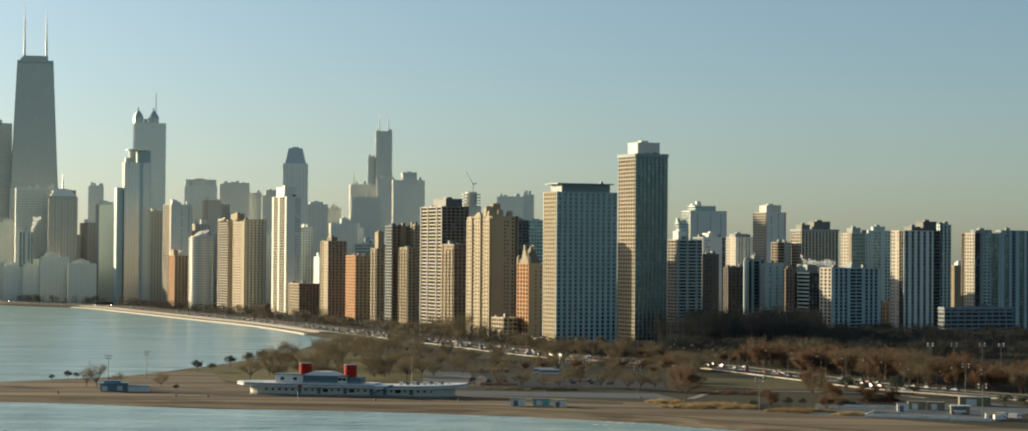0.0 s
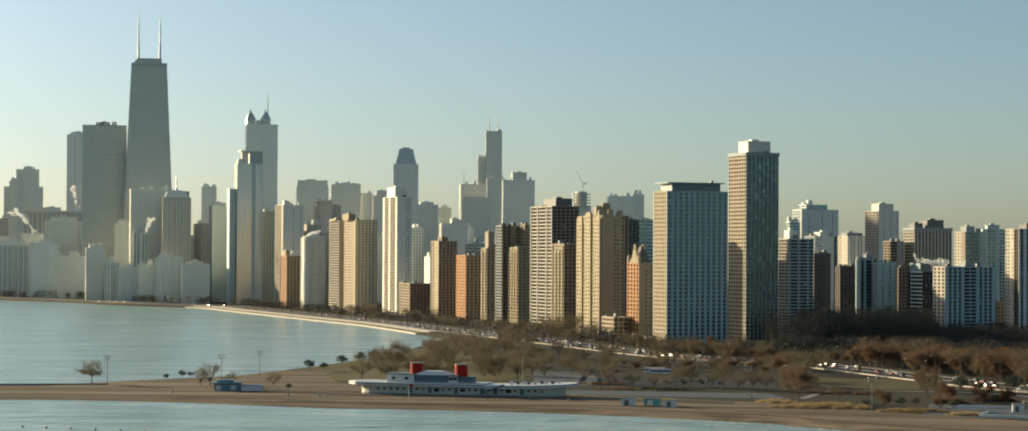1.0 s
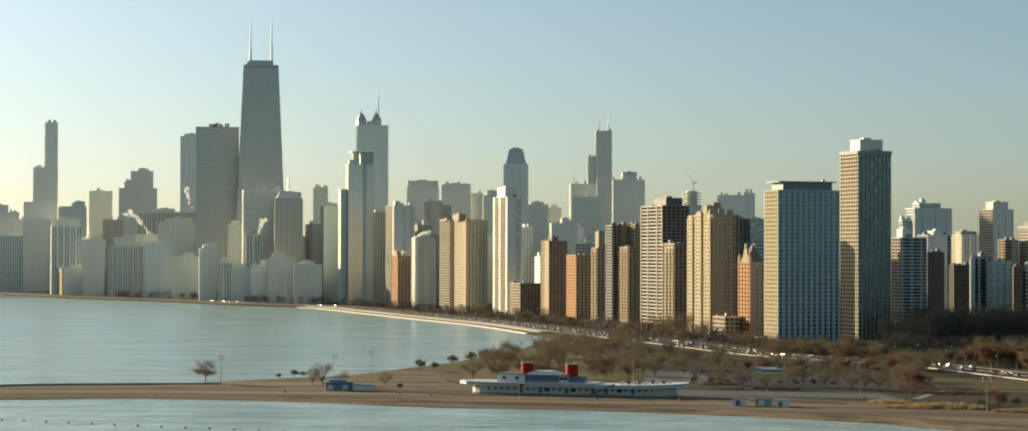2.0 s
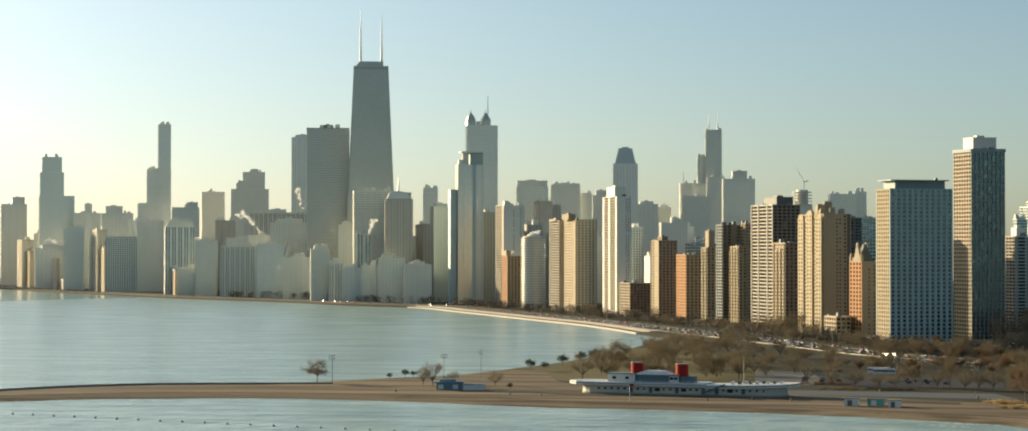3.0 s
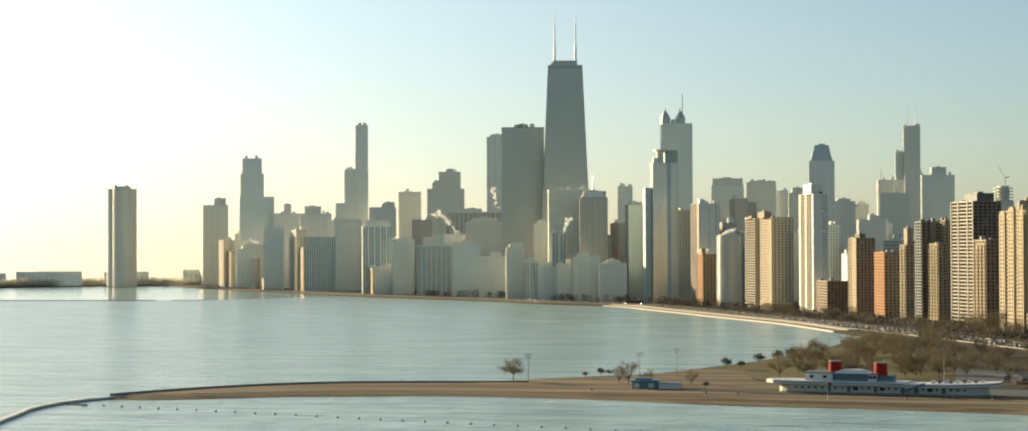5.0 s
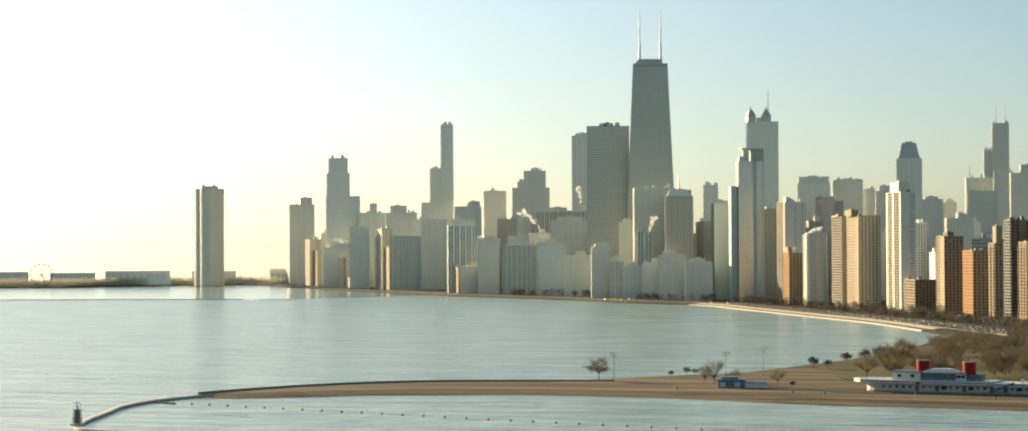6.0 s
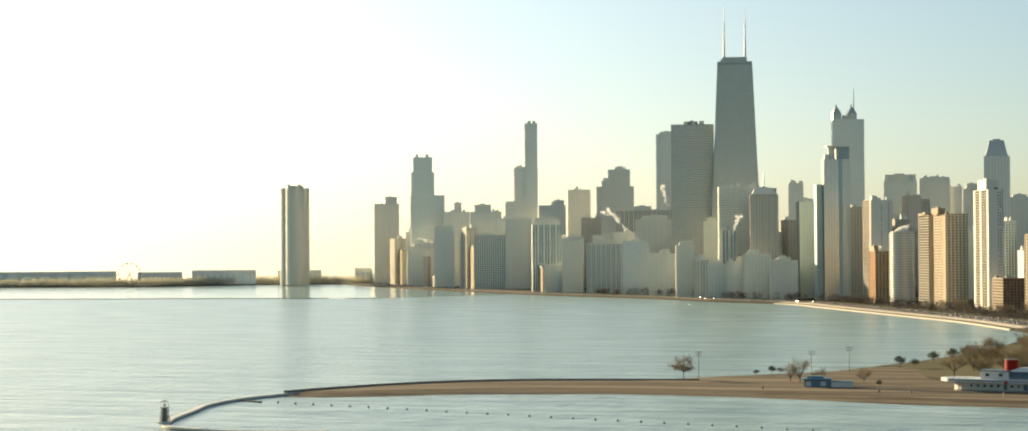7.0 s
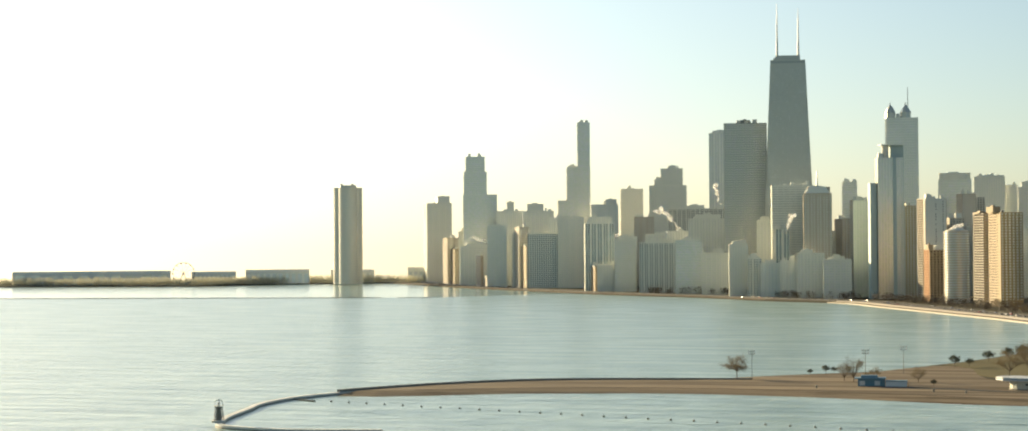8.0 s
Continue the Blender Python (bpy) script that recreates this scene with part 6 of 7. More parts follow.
hut("beach_hut", "white beach hut with blue roof", 2.0, 953, 6.2, 4, 3.2, M_WHITE, M_BLUE)
hut("beach_hut", "teal beach hut with pale roof", 12.6, 957, 7.2, 4, 2.9, M_TEAL, M_PAVE)
hut("beach_hut", "white box hut with ochre roof", 20.5, 947, 5.2, 4, 3.1, M_WHITE, M_OCHRE)
hut("service_container", "pale ochre service container", 179.5, 949, 7.6, 4, 3.4, M_OCHRE, M_PAVE)
hut("service_container", "pale ochre service container", 187.5, 946, 7.4, 4, 3.4, M_OCHRE, M_PAVE)
hut("service_shed", "low grey-roofed service shed", 211.0, 975, 14, 6, 3.8, M_OCHRE, M_ROOF)
hut("snack_hut", "snack hut with blue and white front panel", 193.0, 921, 8.0, 4, 3.6, M_OCHRE, M_WHITE)
hut("service_container", "small white container on the paving", 201.0, 893, 6.4, 3, 2.6, M_WHITE, M_OCHRE)
hut("service_container", "small white tank shed", 171.0, 936, 5.0, 3, 3.3, M_WHITE, M_PAVE)
panel = Blocks()
panel.box(189.9, 195.6, 920.2, 920.5, 2.9, 5.1)
sign = tagged(panel.make("sign_panel", M_BLUE), "blue sign panel on the snack hut", "sign")

banner = Blocks()
banner.box(190.2, 195.3, 920.0, 920.18, 3.0, 3.9)
tagged(banner.make("sign_panel", M_WHITE), "white lower sign panel on the snack hut", "sign")


def yard_wall(x0, y0, x1, y1, h):
    ob = thing("yard_wall", pose(x0, y0, 1.95, 0, 0, math.degrees(math.atan2(y1 - y0, x1 - x0))), "low pale concrete wall of the yard", "wall", "walls round the yard")
    n = max(1, round(math.hypot(x1 - x0, y1 - y0) / 4.0))
    step = math.hypot(x1 - x0, y1 - y0) / n
    for i in range(n):
        k = Blocks()
        k.box(i * step + 0.04, (i + 1) * step - 0.04, -0.2, 0.2, 0, h)
        k.box(i * step + 0.02, (i + 1) * step - 0.02, -0.26, 0.26, h, h + 0.12)
        k.make("wall_panel", M_CAP, ob)


for wall in ((150, 909, 186, 896, 0.9), (146, 962, 170, 955, 1.0), (150, 909, 157, 930, 0.8), (182, 888, 198, 884, 1.1)):
    yard_wall(*wall)


def van(x, y, turn):
    ob = thing("delivery_van", pose(x, y, 1.97, 0, 0, turn), "white delivery van parked at the yard", "van", "vehicles in the yard")
    b = Blocks()
    b.box(-2.7, 1.2, -0.95, 0.95, 0.45, 2.4)
    b.v += [(1.2, -0.95, 0.45), (2.7, -0.92, 0.45), (2.7, 0.92, 0.45), (1.2, 0.95, 0.45), (1.2, -0.95, 2.35), (1.75, -0.85, 2.0), (1.75, 0.85, 2.0), (1.2, 0.95, 2.35)]
    b.f += [tuple(i + 8 for i in q) for q in CUBE_F]
    b.make("body", M_WHITE, ob)
    g = Blocks()
    g.box(1.25, 1.95, -0.97, 0.97, 1.35, 1.95)
    g.make("window", M_SCREEN, ob)
    for wx in (-1.7, 1.8):
        for wy in (-0.85, 0.85):
            w = Blocks()
            w.limb((wx, wy - 0.12, 0.38), (wx, wy + 0.12, 0.38), 0.38, 0.38, 12)
            w.make("wheel", M_TYRE, ob)


van(207, 903, 20)
van(211, 897, -35)
van(203, 890, 10)

# paved yards, car parks and lawns
sheet("pavement", [(140, 985), (172, 974), (222, 1000), (240, 960), (200, 884), (150, 903), (128, 918)], 1.96, M_PLAZA, "pale concrete yard behind the beach", "paving", 0.3, 0.3)
sheet("pavement", [(-126, 1040), (-20, 1024), (40, 1012), (78, 1008), (70, 1046), (20, 1052), (-60, 1062), (-118, 1076)], 1.94, M_PLAZA, "worn asphalt terrace behind the boathouse", "paving", 0.3, 0.3)
sheet("pavement", [(-37, 1232), (24, 1158), (81, 1150), (78, 1088), (20, 1085), (-30, 1110)], 1.93, M_ROAD, "asphalt car park beside the drive", "car park", 0.3, 0.3)
sheet("pavement", [(-52, 1224), (-20, 1216), (-13, 1150), (-17, 1098), (-46, 1094)], 1.955, M_PAVE, "pale worn concrete court behind the boathouse", "paving", 0.3, 0.3)
sheet("pavement", [(-84, 1860), (-40, 1600), (-16, 1540), (-52, 1540), (-100, 1700), (-122, 1850)], 1.92, M_ROAD, "asphalt car park under the towers", "car park", 0.3, 0.3)
sheet("path", ribbon(spline([(-186, 1028), (-150, 1020), (-130, 1011), (-80, 1003), (-28, 994), (20, 984), (50, 976)], 5), 7), 1.98, M_ROAD, "grey asphalt path along the beach", "path", 0.2, 0.3)
sheet("path", ribbon(spline([(84, 1010), (104, 1070), (130, 1072), (176, 1062), (200, 1030)], 5), 4), 1.97, M_PAVE, "pale footpath through the shrubs", "path", 0.2, 0.3)
sheet("lawn", [(100, 1195), (150, 1166), (170, 1085), (104, 1086)], 1.9, M_GRASS, "worn winter lawn beside the drive", "lawn", 0.3, 0.3)
sheet("lawn", [(-183, 1190), (-150, 1124), (-118, 1082), (-60, 1068), (-38, 1112), (-42, 1232), (-60, 1330), (-112, 1500), (-122, 1500), (-160, 1300)], 1.895, M_GRASS, "dry winter lawn under the trees", "lawn", 0.3, 0.3)
sheet("lawn", [(-190, 1222), (-176, 1280), (-158, 1380), (-148, 1500), (-120, 1500), (-110, 1300), (-150, 1215)], 1.91, M_GRASS, "worn lawn along the bay", "lawn", 0.3, 0.3)


# low concrete barriers beside and between the lanes of the drive
for off in (-17.6,):
    barrier = wall_along("barrier", shifted(drive[66:124], off), 0.6, 1.9, 2.55, M_STONE, "low pale concrete barrier of the drive", "barrier")
    tagged(barrier, kind="structure")


# ---- cars ----
PAINT = [material("car_paint_white", (0.42, 0.42, 0.41), 0.28, 0, 3, 0.5, 0.05, spec=0.5), material("car_paint_silver", (0.30, 0.31, 0.32), 0.28, 0.2, 3, 0.5, 0.05, spec=0.5),
         material("car_paint_black", (0.03, 0.03, 0.035), 0.28, 0, 3, 0.5, 0.05, spec=0.5), material("car_paint_red", (0.28, 0.03, 0.03), 0.28, 0, 3, 0.5, 0.05, spec=0.5),
         material("car_paint_blue", (0.05, 0.09, 0.2), 0.28, 0, 3, 0.5, 0.05, spec=0.5)]
PAINT_NAME = ("white", "silver", "black", "red", "blue")


def make_car(i):
    ob = thing("car", pose(0, -500 - 10 * i, 2.0), PAINT_NAME[i] + " car on the lakeshore asphalt", "car", "cars on the drive")
    b = Blocks()
    v = [(-2.25, -0.88, 0.35), (2.25, -0.88, 0.35), (2.25, 0.88, 0.35), (-2.25, 0.88, 0.35), (-2.2, -0.86, 0.92), (2.1, -0.86, 0.86), (2.1, 0.86, 0.86), (-2.2, 0.86, 0.92)]
    b.v, b.f = v, list(CUBE_F)
    b.make("body", PAINT[i], ob)
    c = Blocks()
    c.v, c.f = [(-1.75, -0.80, 0.9), (1.2, -0.80, 0.87), (1.2, 0.80, 0.87), (-1.75, 0.80, 0.9), (-1.15, -0.66, 1.40), (0.5, -0.66, 1.42), (0.5, 0.66, 1.42), (-1.15, 0.66, 1.40)], list(CUBE_F)
    c.make("cabin_glass", M_SCREEN, ob)
    r = Blocks()
    r.box(-1.12, 0.48, -0.65, 0.65, 1.41, 1.47)
    r.make("roof_panel", PAINT[i], ob)
    for x in (-1.4, 1.4):
        for y in (-0.8, 0.8):
            w = Blocks()
            w.limb((x, y - 0.1, 0.33), (x, y + 0.1, 0.33), 0.33, 0.33, 10)
            w.make("wheel", M_TYRE, ob)
    return ob


CARS = [make_car(i) for i in range(5)]
rng = random.Random(7)
used = [False] * 5


def put_car(x, y, turn, z=2.02, paints=(0, 1, 1, 2, 2, 2, 3, 4)):
    i = rng.choice(paints)
    m = pose(x, y, z, 0, 0, turn)
    if used[i]:
        copy_thing(CARS[i], m)
    else:
        CARS[i].matrix_basis, used[i] = m, True


for i in range(20, len(drive) - 22):
    a, b = drive[i], drive[i + 1]
    t = (b - a).normalized()
    o = Vector((-t.y, t.x))
    lanes = rng.sample((-12.5, -9, -5.5, -2.2, 2.2, 5.5, 9, 12.5), 6 if 68 < i < 76 else (4 if 56 < i < 88 else (2 if i > 44 else 1)))
    for lane in lanes:
        q = a + (b - a) * rng.random() + o * lane
        put_car(q.x, q.y, math.degrees(math.atan2(t.y, t.x)) + (180 if lane > 0 else 0))
# cars too far off to tell apart
for paint in (0, 2):
    far_cars = Blocks()
    for i in range(len(far_drive) - 1):
        for lane in (-9, -4, 4, 9):
            q = far_drive[i].lerp(far_drive[i + 1], rng.random())
            x, y = q.x + lane, q.y
            far_cars.box(x - 1.2, x + 1.2, y - 2.0, y + 2.0, 2.3, 3.0)
            far_cars.taper(x, y, 3.0, 3.6, 2.2, 2.6, 1.7, 1.6)
    tagged(far_cars.make("far_cars", PAINT[paint]), PAINT_NAME[paint] + " cars far off along the shore drive", "cars", kind="stuff")
for i in range(8):
    for j in range(4):
        if rng.random() < 0.75:
            put_car(-62 - 5 * i + 9 * j, 1600 + 26 * i + 6 * j, 70 + rng.uniform(-4, 4), 1.95)
for i in range(9):
    for j in range(2):
        if rng.random() < 0.7:
            put_car(-22 + 9 * i, 1150 - 20 * j - 2 * i, 80 + rng.uniform(-4, 4), 1.96)
for i in range(8):
    put_car(-29 + 3.6 * i, 1223 - 0.3 * i, 84 + rng.uniform(-4, 4), 1.96, (0, 0, 1, 1, 2))


def coach(x, y, z, turn):
    ob = thing("coach", pose(x, y, z, 0, 0, turn), "long white touring coach with dark window band", "bus", "coaches by the drive")
    b = Blocks()
    b.box(-6.0, 6.0, -1.25, 1.25, 0.4, 1.7)
    b.box(-5.9, 5.9, -1.2, 1.2, 2.55, 3.2)
    b.box(-5.6, 5.6, -0.9, 0.9, 3.2, 3.38)
    for i in range(9):
        b.box(-5.95 + 1.47 * i, -5.81 + 1.47 * i, -1.23, 1.23, 1.7, 2.55)
    b.make("body", M_WHITE, ob)
    for i in range(8):
        g = Blocks()
        g.box(-5.79 + 1.47 * i, -4.5 + 1.47 * i, -1.19, 1.19, 1.72, 2.53)
        g.make("window", M_SCREEN, ob)
    for wx in (-3.9, 3.9):
        for wy in (-1.1, 1.1):
            w = Blocks()
            w.limb((wx, wy - 0.16, 0.5), (wx, wy + 0.16, 0.5), 0.5, 0.5, 12)
            w.make("wheel", M_TYRE, ob)


for q in ((-42.5, 1573, 2.02, 112), (17.5, 1210, 1.96, -4), (20.5, 1198, 1.96, -4)):
    coach(*q)


def gatehouse(x, y):
    ob = thing("gatehouse", pose(x, y, 1.9, 0, 0, 24), "small white flat-roofed gatehouse beside the slab tower", "building")
    b, r, d = Blocks(), Blocks(), Blocks()
    b.box(-4.0, 4.0, -2.6, 2.6, 0, 5.6)
    b.make("wall", M_WHITE, ob)
    r.box(-4.3, 4.3, -2.9, 2.9, 5.6, 6.0)
    r.make("roof", M_CAP, ob)
    d.box(-0.6, 0.6, -2.68, -2.5, 0, 2.2)
    d.make("door", M_SCREEN, ob)
    for wx in (-2.4, 2.4):
        w = Blocks()
        w.box(wx - 0.8, wx + 0.8, -2.68, -2.5, 3.2, 4.6)
        w.make("window", M_SCREEN, ob)


gatehouse(19, 1592)
rail = wall_along("barrier", [Vector((19, 1130)), Vector((32, 1135)), Vector((46, 1139))], 0.5, 1.9, 2.7, M_STONE, "low pale concrete barrier of the car park", "barrier")
tagged(rail, kind="structure")


# ---- lamps ----
def mast_light():
    """A tall pole with a cross arm and paired floodlights."""
    ob = thing("mast_light", pose(107, 928, 1.9), "tall steel mast with paired floodlights", "street lamp", "mast lights in the park")
    p = Blocks()
    p.limb((0, 0, 0), (0, 0, 15), 0.17, 0.11, 8)
    p.make("pole", M_METAL, ob)
    a = Blocks()
    a.box(-1.7, 1.7, -0.08, 0.08, 14.3, 14.5)
    a.box(-1.7, 1.7, -0.08, 0.08, 12.9, 13.1)
    a.make("cross_arm", M_METAL, ob)
    for x in (-1.6, 1.6):
        for z in (14.5, 13.1):
            h = Blocks()
            h.taper(x, -0.2, z, z + 0.55, 0.6, 0.5, 0.45, 0.35)
            h.make("floodlight", M_WHITE, ob, "white floodlight head")
    return ob


masts = mast_light()
for x, y in ((25, 1081), (37, 1082), (59, 1016), (197, 896), (256, 1311), (271, 1313), (289, 1316), (301, 1317), (225, 1062), (-262, 1073), (-207, 1092), (-195, 1136)):
    copy_thing(masts, pose(x, y, 1.85, 0, 0, (x * 7) % 40 - 20))


def street_lamp():
    ob = thing("street_lamp", pose(0, 0, 2.0), "slim steel street lamp with curved arm", "street lamp", "street lamps along the drive")
    p = Blocks()
    p.limb((0, 0, 0), (0, 0, 10.5), 0.11, 0.07, 6)
    p.make("pole", M_METAL, ob)
    a = Blocks()
    a.limb((0, 0, 10.4), (1.2, 0, 11.2), 0.08, 0.07, 5)
    a.limb((1.2, 0, 11.2), (2.6, 0, 11.4), 0.07, 0.06, 5)
    a.make("arm", M_METAL, ob)
    h = Blocks()
    h.box(2.3, 3.1, -0.18, 0.18, 11.3, 11.5)
    h.make("lamp_head", M_WHITE, ob)
    return ob


lamp = street_lamp()
first = True
for i in range(24, len(drive) - 18, 2):
    t = (drive[i + 1] - drive[i]).normalized()
    o = Vector((-t.y, t.x))
    for side in (-18, 18):
        q = drive[i] + o * side
        m = pose(q.x, q.y, 1.8, 0, 0, math.degrees(math.atan2(o.y, o.x)) + (180 if side > 0 else 0))
        if first:
            lamp.matrix_basis, first = m, False
        else:
            copy_thing(lamp, m)


# ---- trees ----
def leaf_strip(k, rng, c, length, width):
    """One twig or leaf: a thin bent strip."""
    d = Vector((rng.gauss(0, 1), rng.gauss(0, 1), rng.gauss(0.35, 0.8))).normalized()
    s = d.cross(Vector((rng.gauss(0, 1), rng.gauss(0, 1), rng.gauss(0, 1)))).normalized() * width / 2
    n = len(k.v)
    e = c + d * length
    k.v += [tuple(c - s), tuple(c + s), tuple(e)]
    k.f.append((n, n + 1, n + 2))


def make_tree(seed, height, spread, mat, name, label, group, twigs, length, width, forks=6, low=0.28, dome=False):
    r = random.Random(seed)
    ob = thing(name, pose(0, -600 - 30 * seed, 1.8), label, "tree", group)
    trunk, crown = Blocks(), Blocks()
    fork = height * low
    trunk.limb((0, 0, -0.3), (r.uniform(-0.2, 0.2), r.uniform(-0.2, 0.2), fork), height * 0.022, height * 0.016, 8)
    tips = []
    for i in range(forks):
        a = 2 * math.pi * (i + r.uniform(-0.3, 0.3)) / forks
        reach = spread * r.uniform(0.35, 0.62)
        top = height * r.uniform(0.42, 0.95)
        mid = Vector((math.cos(a) * reach * 0.5, math.sin(a) * reach * 0.5, fork + (top - fork) * 0.5))
        end = Vector((math.cos(a) * reach, math.sin(a) * reach, top))
        trunk.limb((0, 0, fork * r.uniform(0.8, 1.0)), mid, height * 0.012, height * 0.008)
        trunk.limb(mid, end, height * 0.008, height * 0.003)
        for j in range(4):
            b = mid.lerp(end, r.uniform(0.0, 0.8))
            e = b + Vector((r.gauss(0, 1), r.gauss(0, 1), r.uniform(0.1, 1.2))).normalized() * spread * r.uniform(0.18, 0.34)
            trunk.limb(b, e, height * 0.005, height * 0.002, 4)
            tips.append((b, e))
        tips.append((mid, end))
    trunk.limb((0, 0, fork), (r.uniform(-0.5, 0.5), r.uniform(-0.5, 0.5), height * 0.86), height * 0.012, height * 0.003)
    tips.append((Vector((0, 0, fork * 1.4)), Vector((0, 0, height * 0.9))))
    for _ in range(twigs if dome else 0):
        u = Vector((r.gauss(0, 1), r.gauss(0, 1), r.gauss(0, 1))).normalized() * r.random() ** 0.4
        c = Vector((u.x * spread * 0.5, u.y * spread * 0.5, height * 0.68 + u.z * height * 0.30))
        if noise.noise(c * 0.6 + Vector((seed, 0, 0))) > 0.02 and u.z > -0.75:
            leaf_strip(crown, r, c, length * r.uniform(0.5, 1.2), width * r.uniform(0.6, 1.3))
    for _ in range(0 if dome else twigs):
        b, e = r.choice(tips)
        c = b.lerp(e, r.uniform(0.25, 1.1)) + Vector((r.gauss(0, 1), r.gauss(0, 1), r.gauss(0, 0.8))) * spread * 0.07
        if c.z < fork * 0.8:
            continue
        leaf_strip(crown, r, c, length * r.uniform(0.5, 1.3), width * r.uniform(0.6, 1.3))
    trunk.make("trunk", M_BARK, ob)
    crown.make("crown", mat, ob)
    return ob


TREES = {
    "bare": [make_tree(1, 14, 13, M_TWIG, "bare_tree", "bare brown winter tree in the park", "park trees", 1900, 1.6, 0.085, 9, 0.2),
             make_tree(2, 12, 12, M_TWIG, "bare_tree", "bare brown winter tree in the park", "park trees", 1700, 1.5, 0.085, 9, 0.16),
             make_tree(3, 16, 12, M_TWIG, "bare_tree", "bare brown winter tree in the park", "park trees", 1900, 1.6, 0.085, 10, 0.2)],
    "rust": [make_tree(4, 13, 11, M_RUST, "russet_tree", "tree with russet leaves still hanging", "park trees", 4600, 0.9, 0.24, 10, 0.17),
             make_tree(5, 11, 10, M_RUST, "russet_tree", "tree with russet leaves still hanging", "park trees", 4400, 0.9, 0.24, 10, 0.15)],
    "ever": [make_tree(6, 7, 7, M_EVER, "shore_tree", "small dark round-headed tree near the shore", "shore trees", 2600, 0.6, 0.26, 6, 0.38, True),
             make_tree(7, 5, 6, M_EVER, "dark_shrub", "low dark evergreen shrub", "shore trees", 2000, 0.5, 0.26, 7, 0.15, True)],
}
TREES["solo"] = [make_tree(9, 15, 12, M_RUST, "russet_tree", "open-crowned russet tree behind the dune grass", "park trees", 2400, 1.0, 0.13, 10, 0.30)]
TREES["lone"] = [make_tree(8, 12.5, 11, M_TWIG, "bare_tree", "lone bare tree at the end of the spit", "shore trees", 3000, 1.1, 0.12, 9, 0.36)]
placed = set()
trng = random.Random(11)


def plant(kind, x, y, size=None, i=None):
    proto = TREES[kind][trng.randrange(len(TREES[kind])) if i is None else i]
    s = size or trng.uniform(0.75, 1.2)
    m = pose(x, y, 1.8, 0, 0, trng.uniform(0, 360))
    if proto.name not in placed:
        placed.add(proto.name)
        proto.scale = (s, s, s)
        proto.matrix_basis = m @ Matrix.Diagonal((s, s, s, 1))
    else:
        new_tree = copy_thing(proto, m)
        new_tree.scale = (s, s, s * trng.uniform(0.9, 1.1))


plant("lone", -271, 1077, 1.0, 0)
plant("solo", 80, 991, 1.1, 0)
for x, y, s in ((-241, 1115, 0.5), (-235, 1128, 0.7), (-231, 1130, 0.6), (-178, 1204, 1.0), (-171, 1211, 0.8), (-167, 1261, 1.1), (-159, 1284, 1.1), (-153, 1300, 1.15), (-164, 1039, 0.5)):
    plant("ever", x, y, s, 0)
for x, y, s in ((-208, 1066, 0.8), (-214, 1072, 0.6), (-176, 1068, 0.6), (-140, 1279, 0.9), (-145, 1375, 1.0), (-125, 1245, 0.8), (-200, 1075, 0.7)):
    plant("bare", x, y, s)


def drive_x(y):
    best = min(drive, key=lambda q: abs(q.y - y))
    return best.x


# trees between the boathouse and the drive
n = 0
while n < 64:
    y = trng.uniform(1110, 1640)
    x = trng.uniform(-150, 20)
    edge = -190 + (y - 1222) * 0.13 + 28
    if edge < x < drive_x(y) - 24 and not (-50 < x < 85 and 1075 < y < 1240) and not (-125 < x < -14 and y > 1535) and not (x > -62 and y > 1235):
        plant("bare", x, y, trng.uniform(0.7, 1.05))
        n += 1
for x, y, size in ((-88, 1330, 1.35), (-70, 1395, 1.5), (-58, 1352, 1.25), (-100, 1420, 1.4), (-42, 1380, 1.2), (-112, 1290, 1.2), (-30, 1300, 1.15), (22, 1310, 1.3), (-10, 1262, 1.1)):
    plant("bare", x, y, size)
for x, y in ((30, 1100), (34, 1094), (24, 1090), (50, 1075), (58, 1080), (64, 1070), (-20, 1110), (-8, 1120)):
    plant("bare", x, y, 0.8)
# thin young trees on the open ground between the car park and the drive
n = 0
while n < 40:
    y = trng.uniform(1075, 1400)
    x = trng.uniform(-60, 100)
    if x < drive_x(y) - 24 and not (-40 < x < 82 and 1085 < y < 1200):
        plant("bare", x, y, trng.uniform(0.45, 0.85))
        n += 1
# low young trees between the coach park and the drive
n = 0
while n < 34:
    y = trng.uniform(1226, 1325)
    x = trng.uniform(-18, 92)
    if x < drive_x(y) - 24:
        plant("rust" if trng.random() < 0.25 else "bare", x, y, trng.uniform(0.35, 0.55))
        n += 1
# the park west of the drive, densest along its edge
n = 0
while n < 230:
    y = trng.uniform(1060, 1560)
    x = drive_x(y) + 24 + abs(trng.gauss(0, 1)) * 32
    if x < 0.275 * y:
        low = y > 1330 and x < 0.115 * y
        plant("rust" if trng.random() < (0.2 if low else 0.55) else "bare", x, y, trng.uniform(0.45, 0.7) if low else trng.uniform(0.8, 1.2))
        n += 1
# garden strip in front of the towers
for i in range(40):
    a = drive[44 + i % 40]
    plant("bare", a.x + trng.uniform(22, 48), a.y + trng.uniform(-10, 25), trng.uniform(0.65, 1.05))
for x, y in ((-62, 1752), (-53, 1728), (-46, 1738), (-40, 1706), (-26, 1690), (-72, 1775)):
    plant("bare", x, y, 1.35)
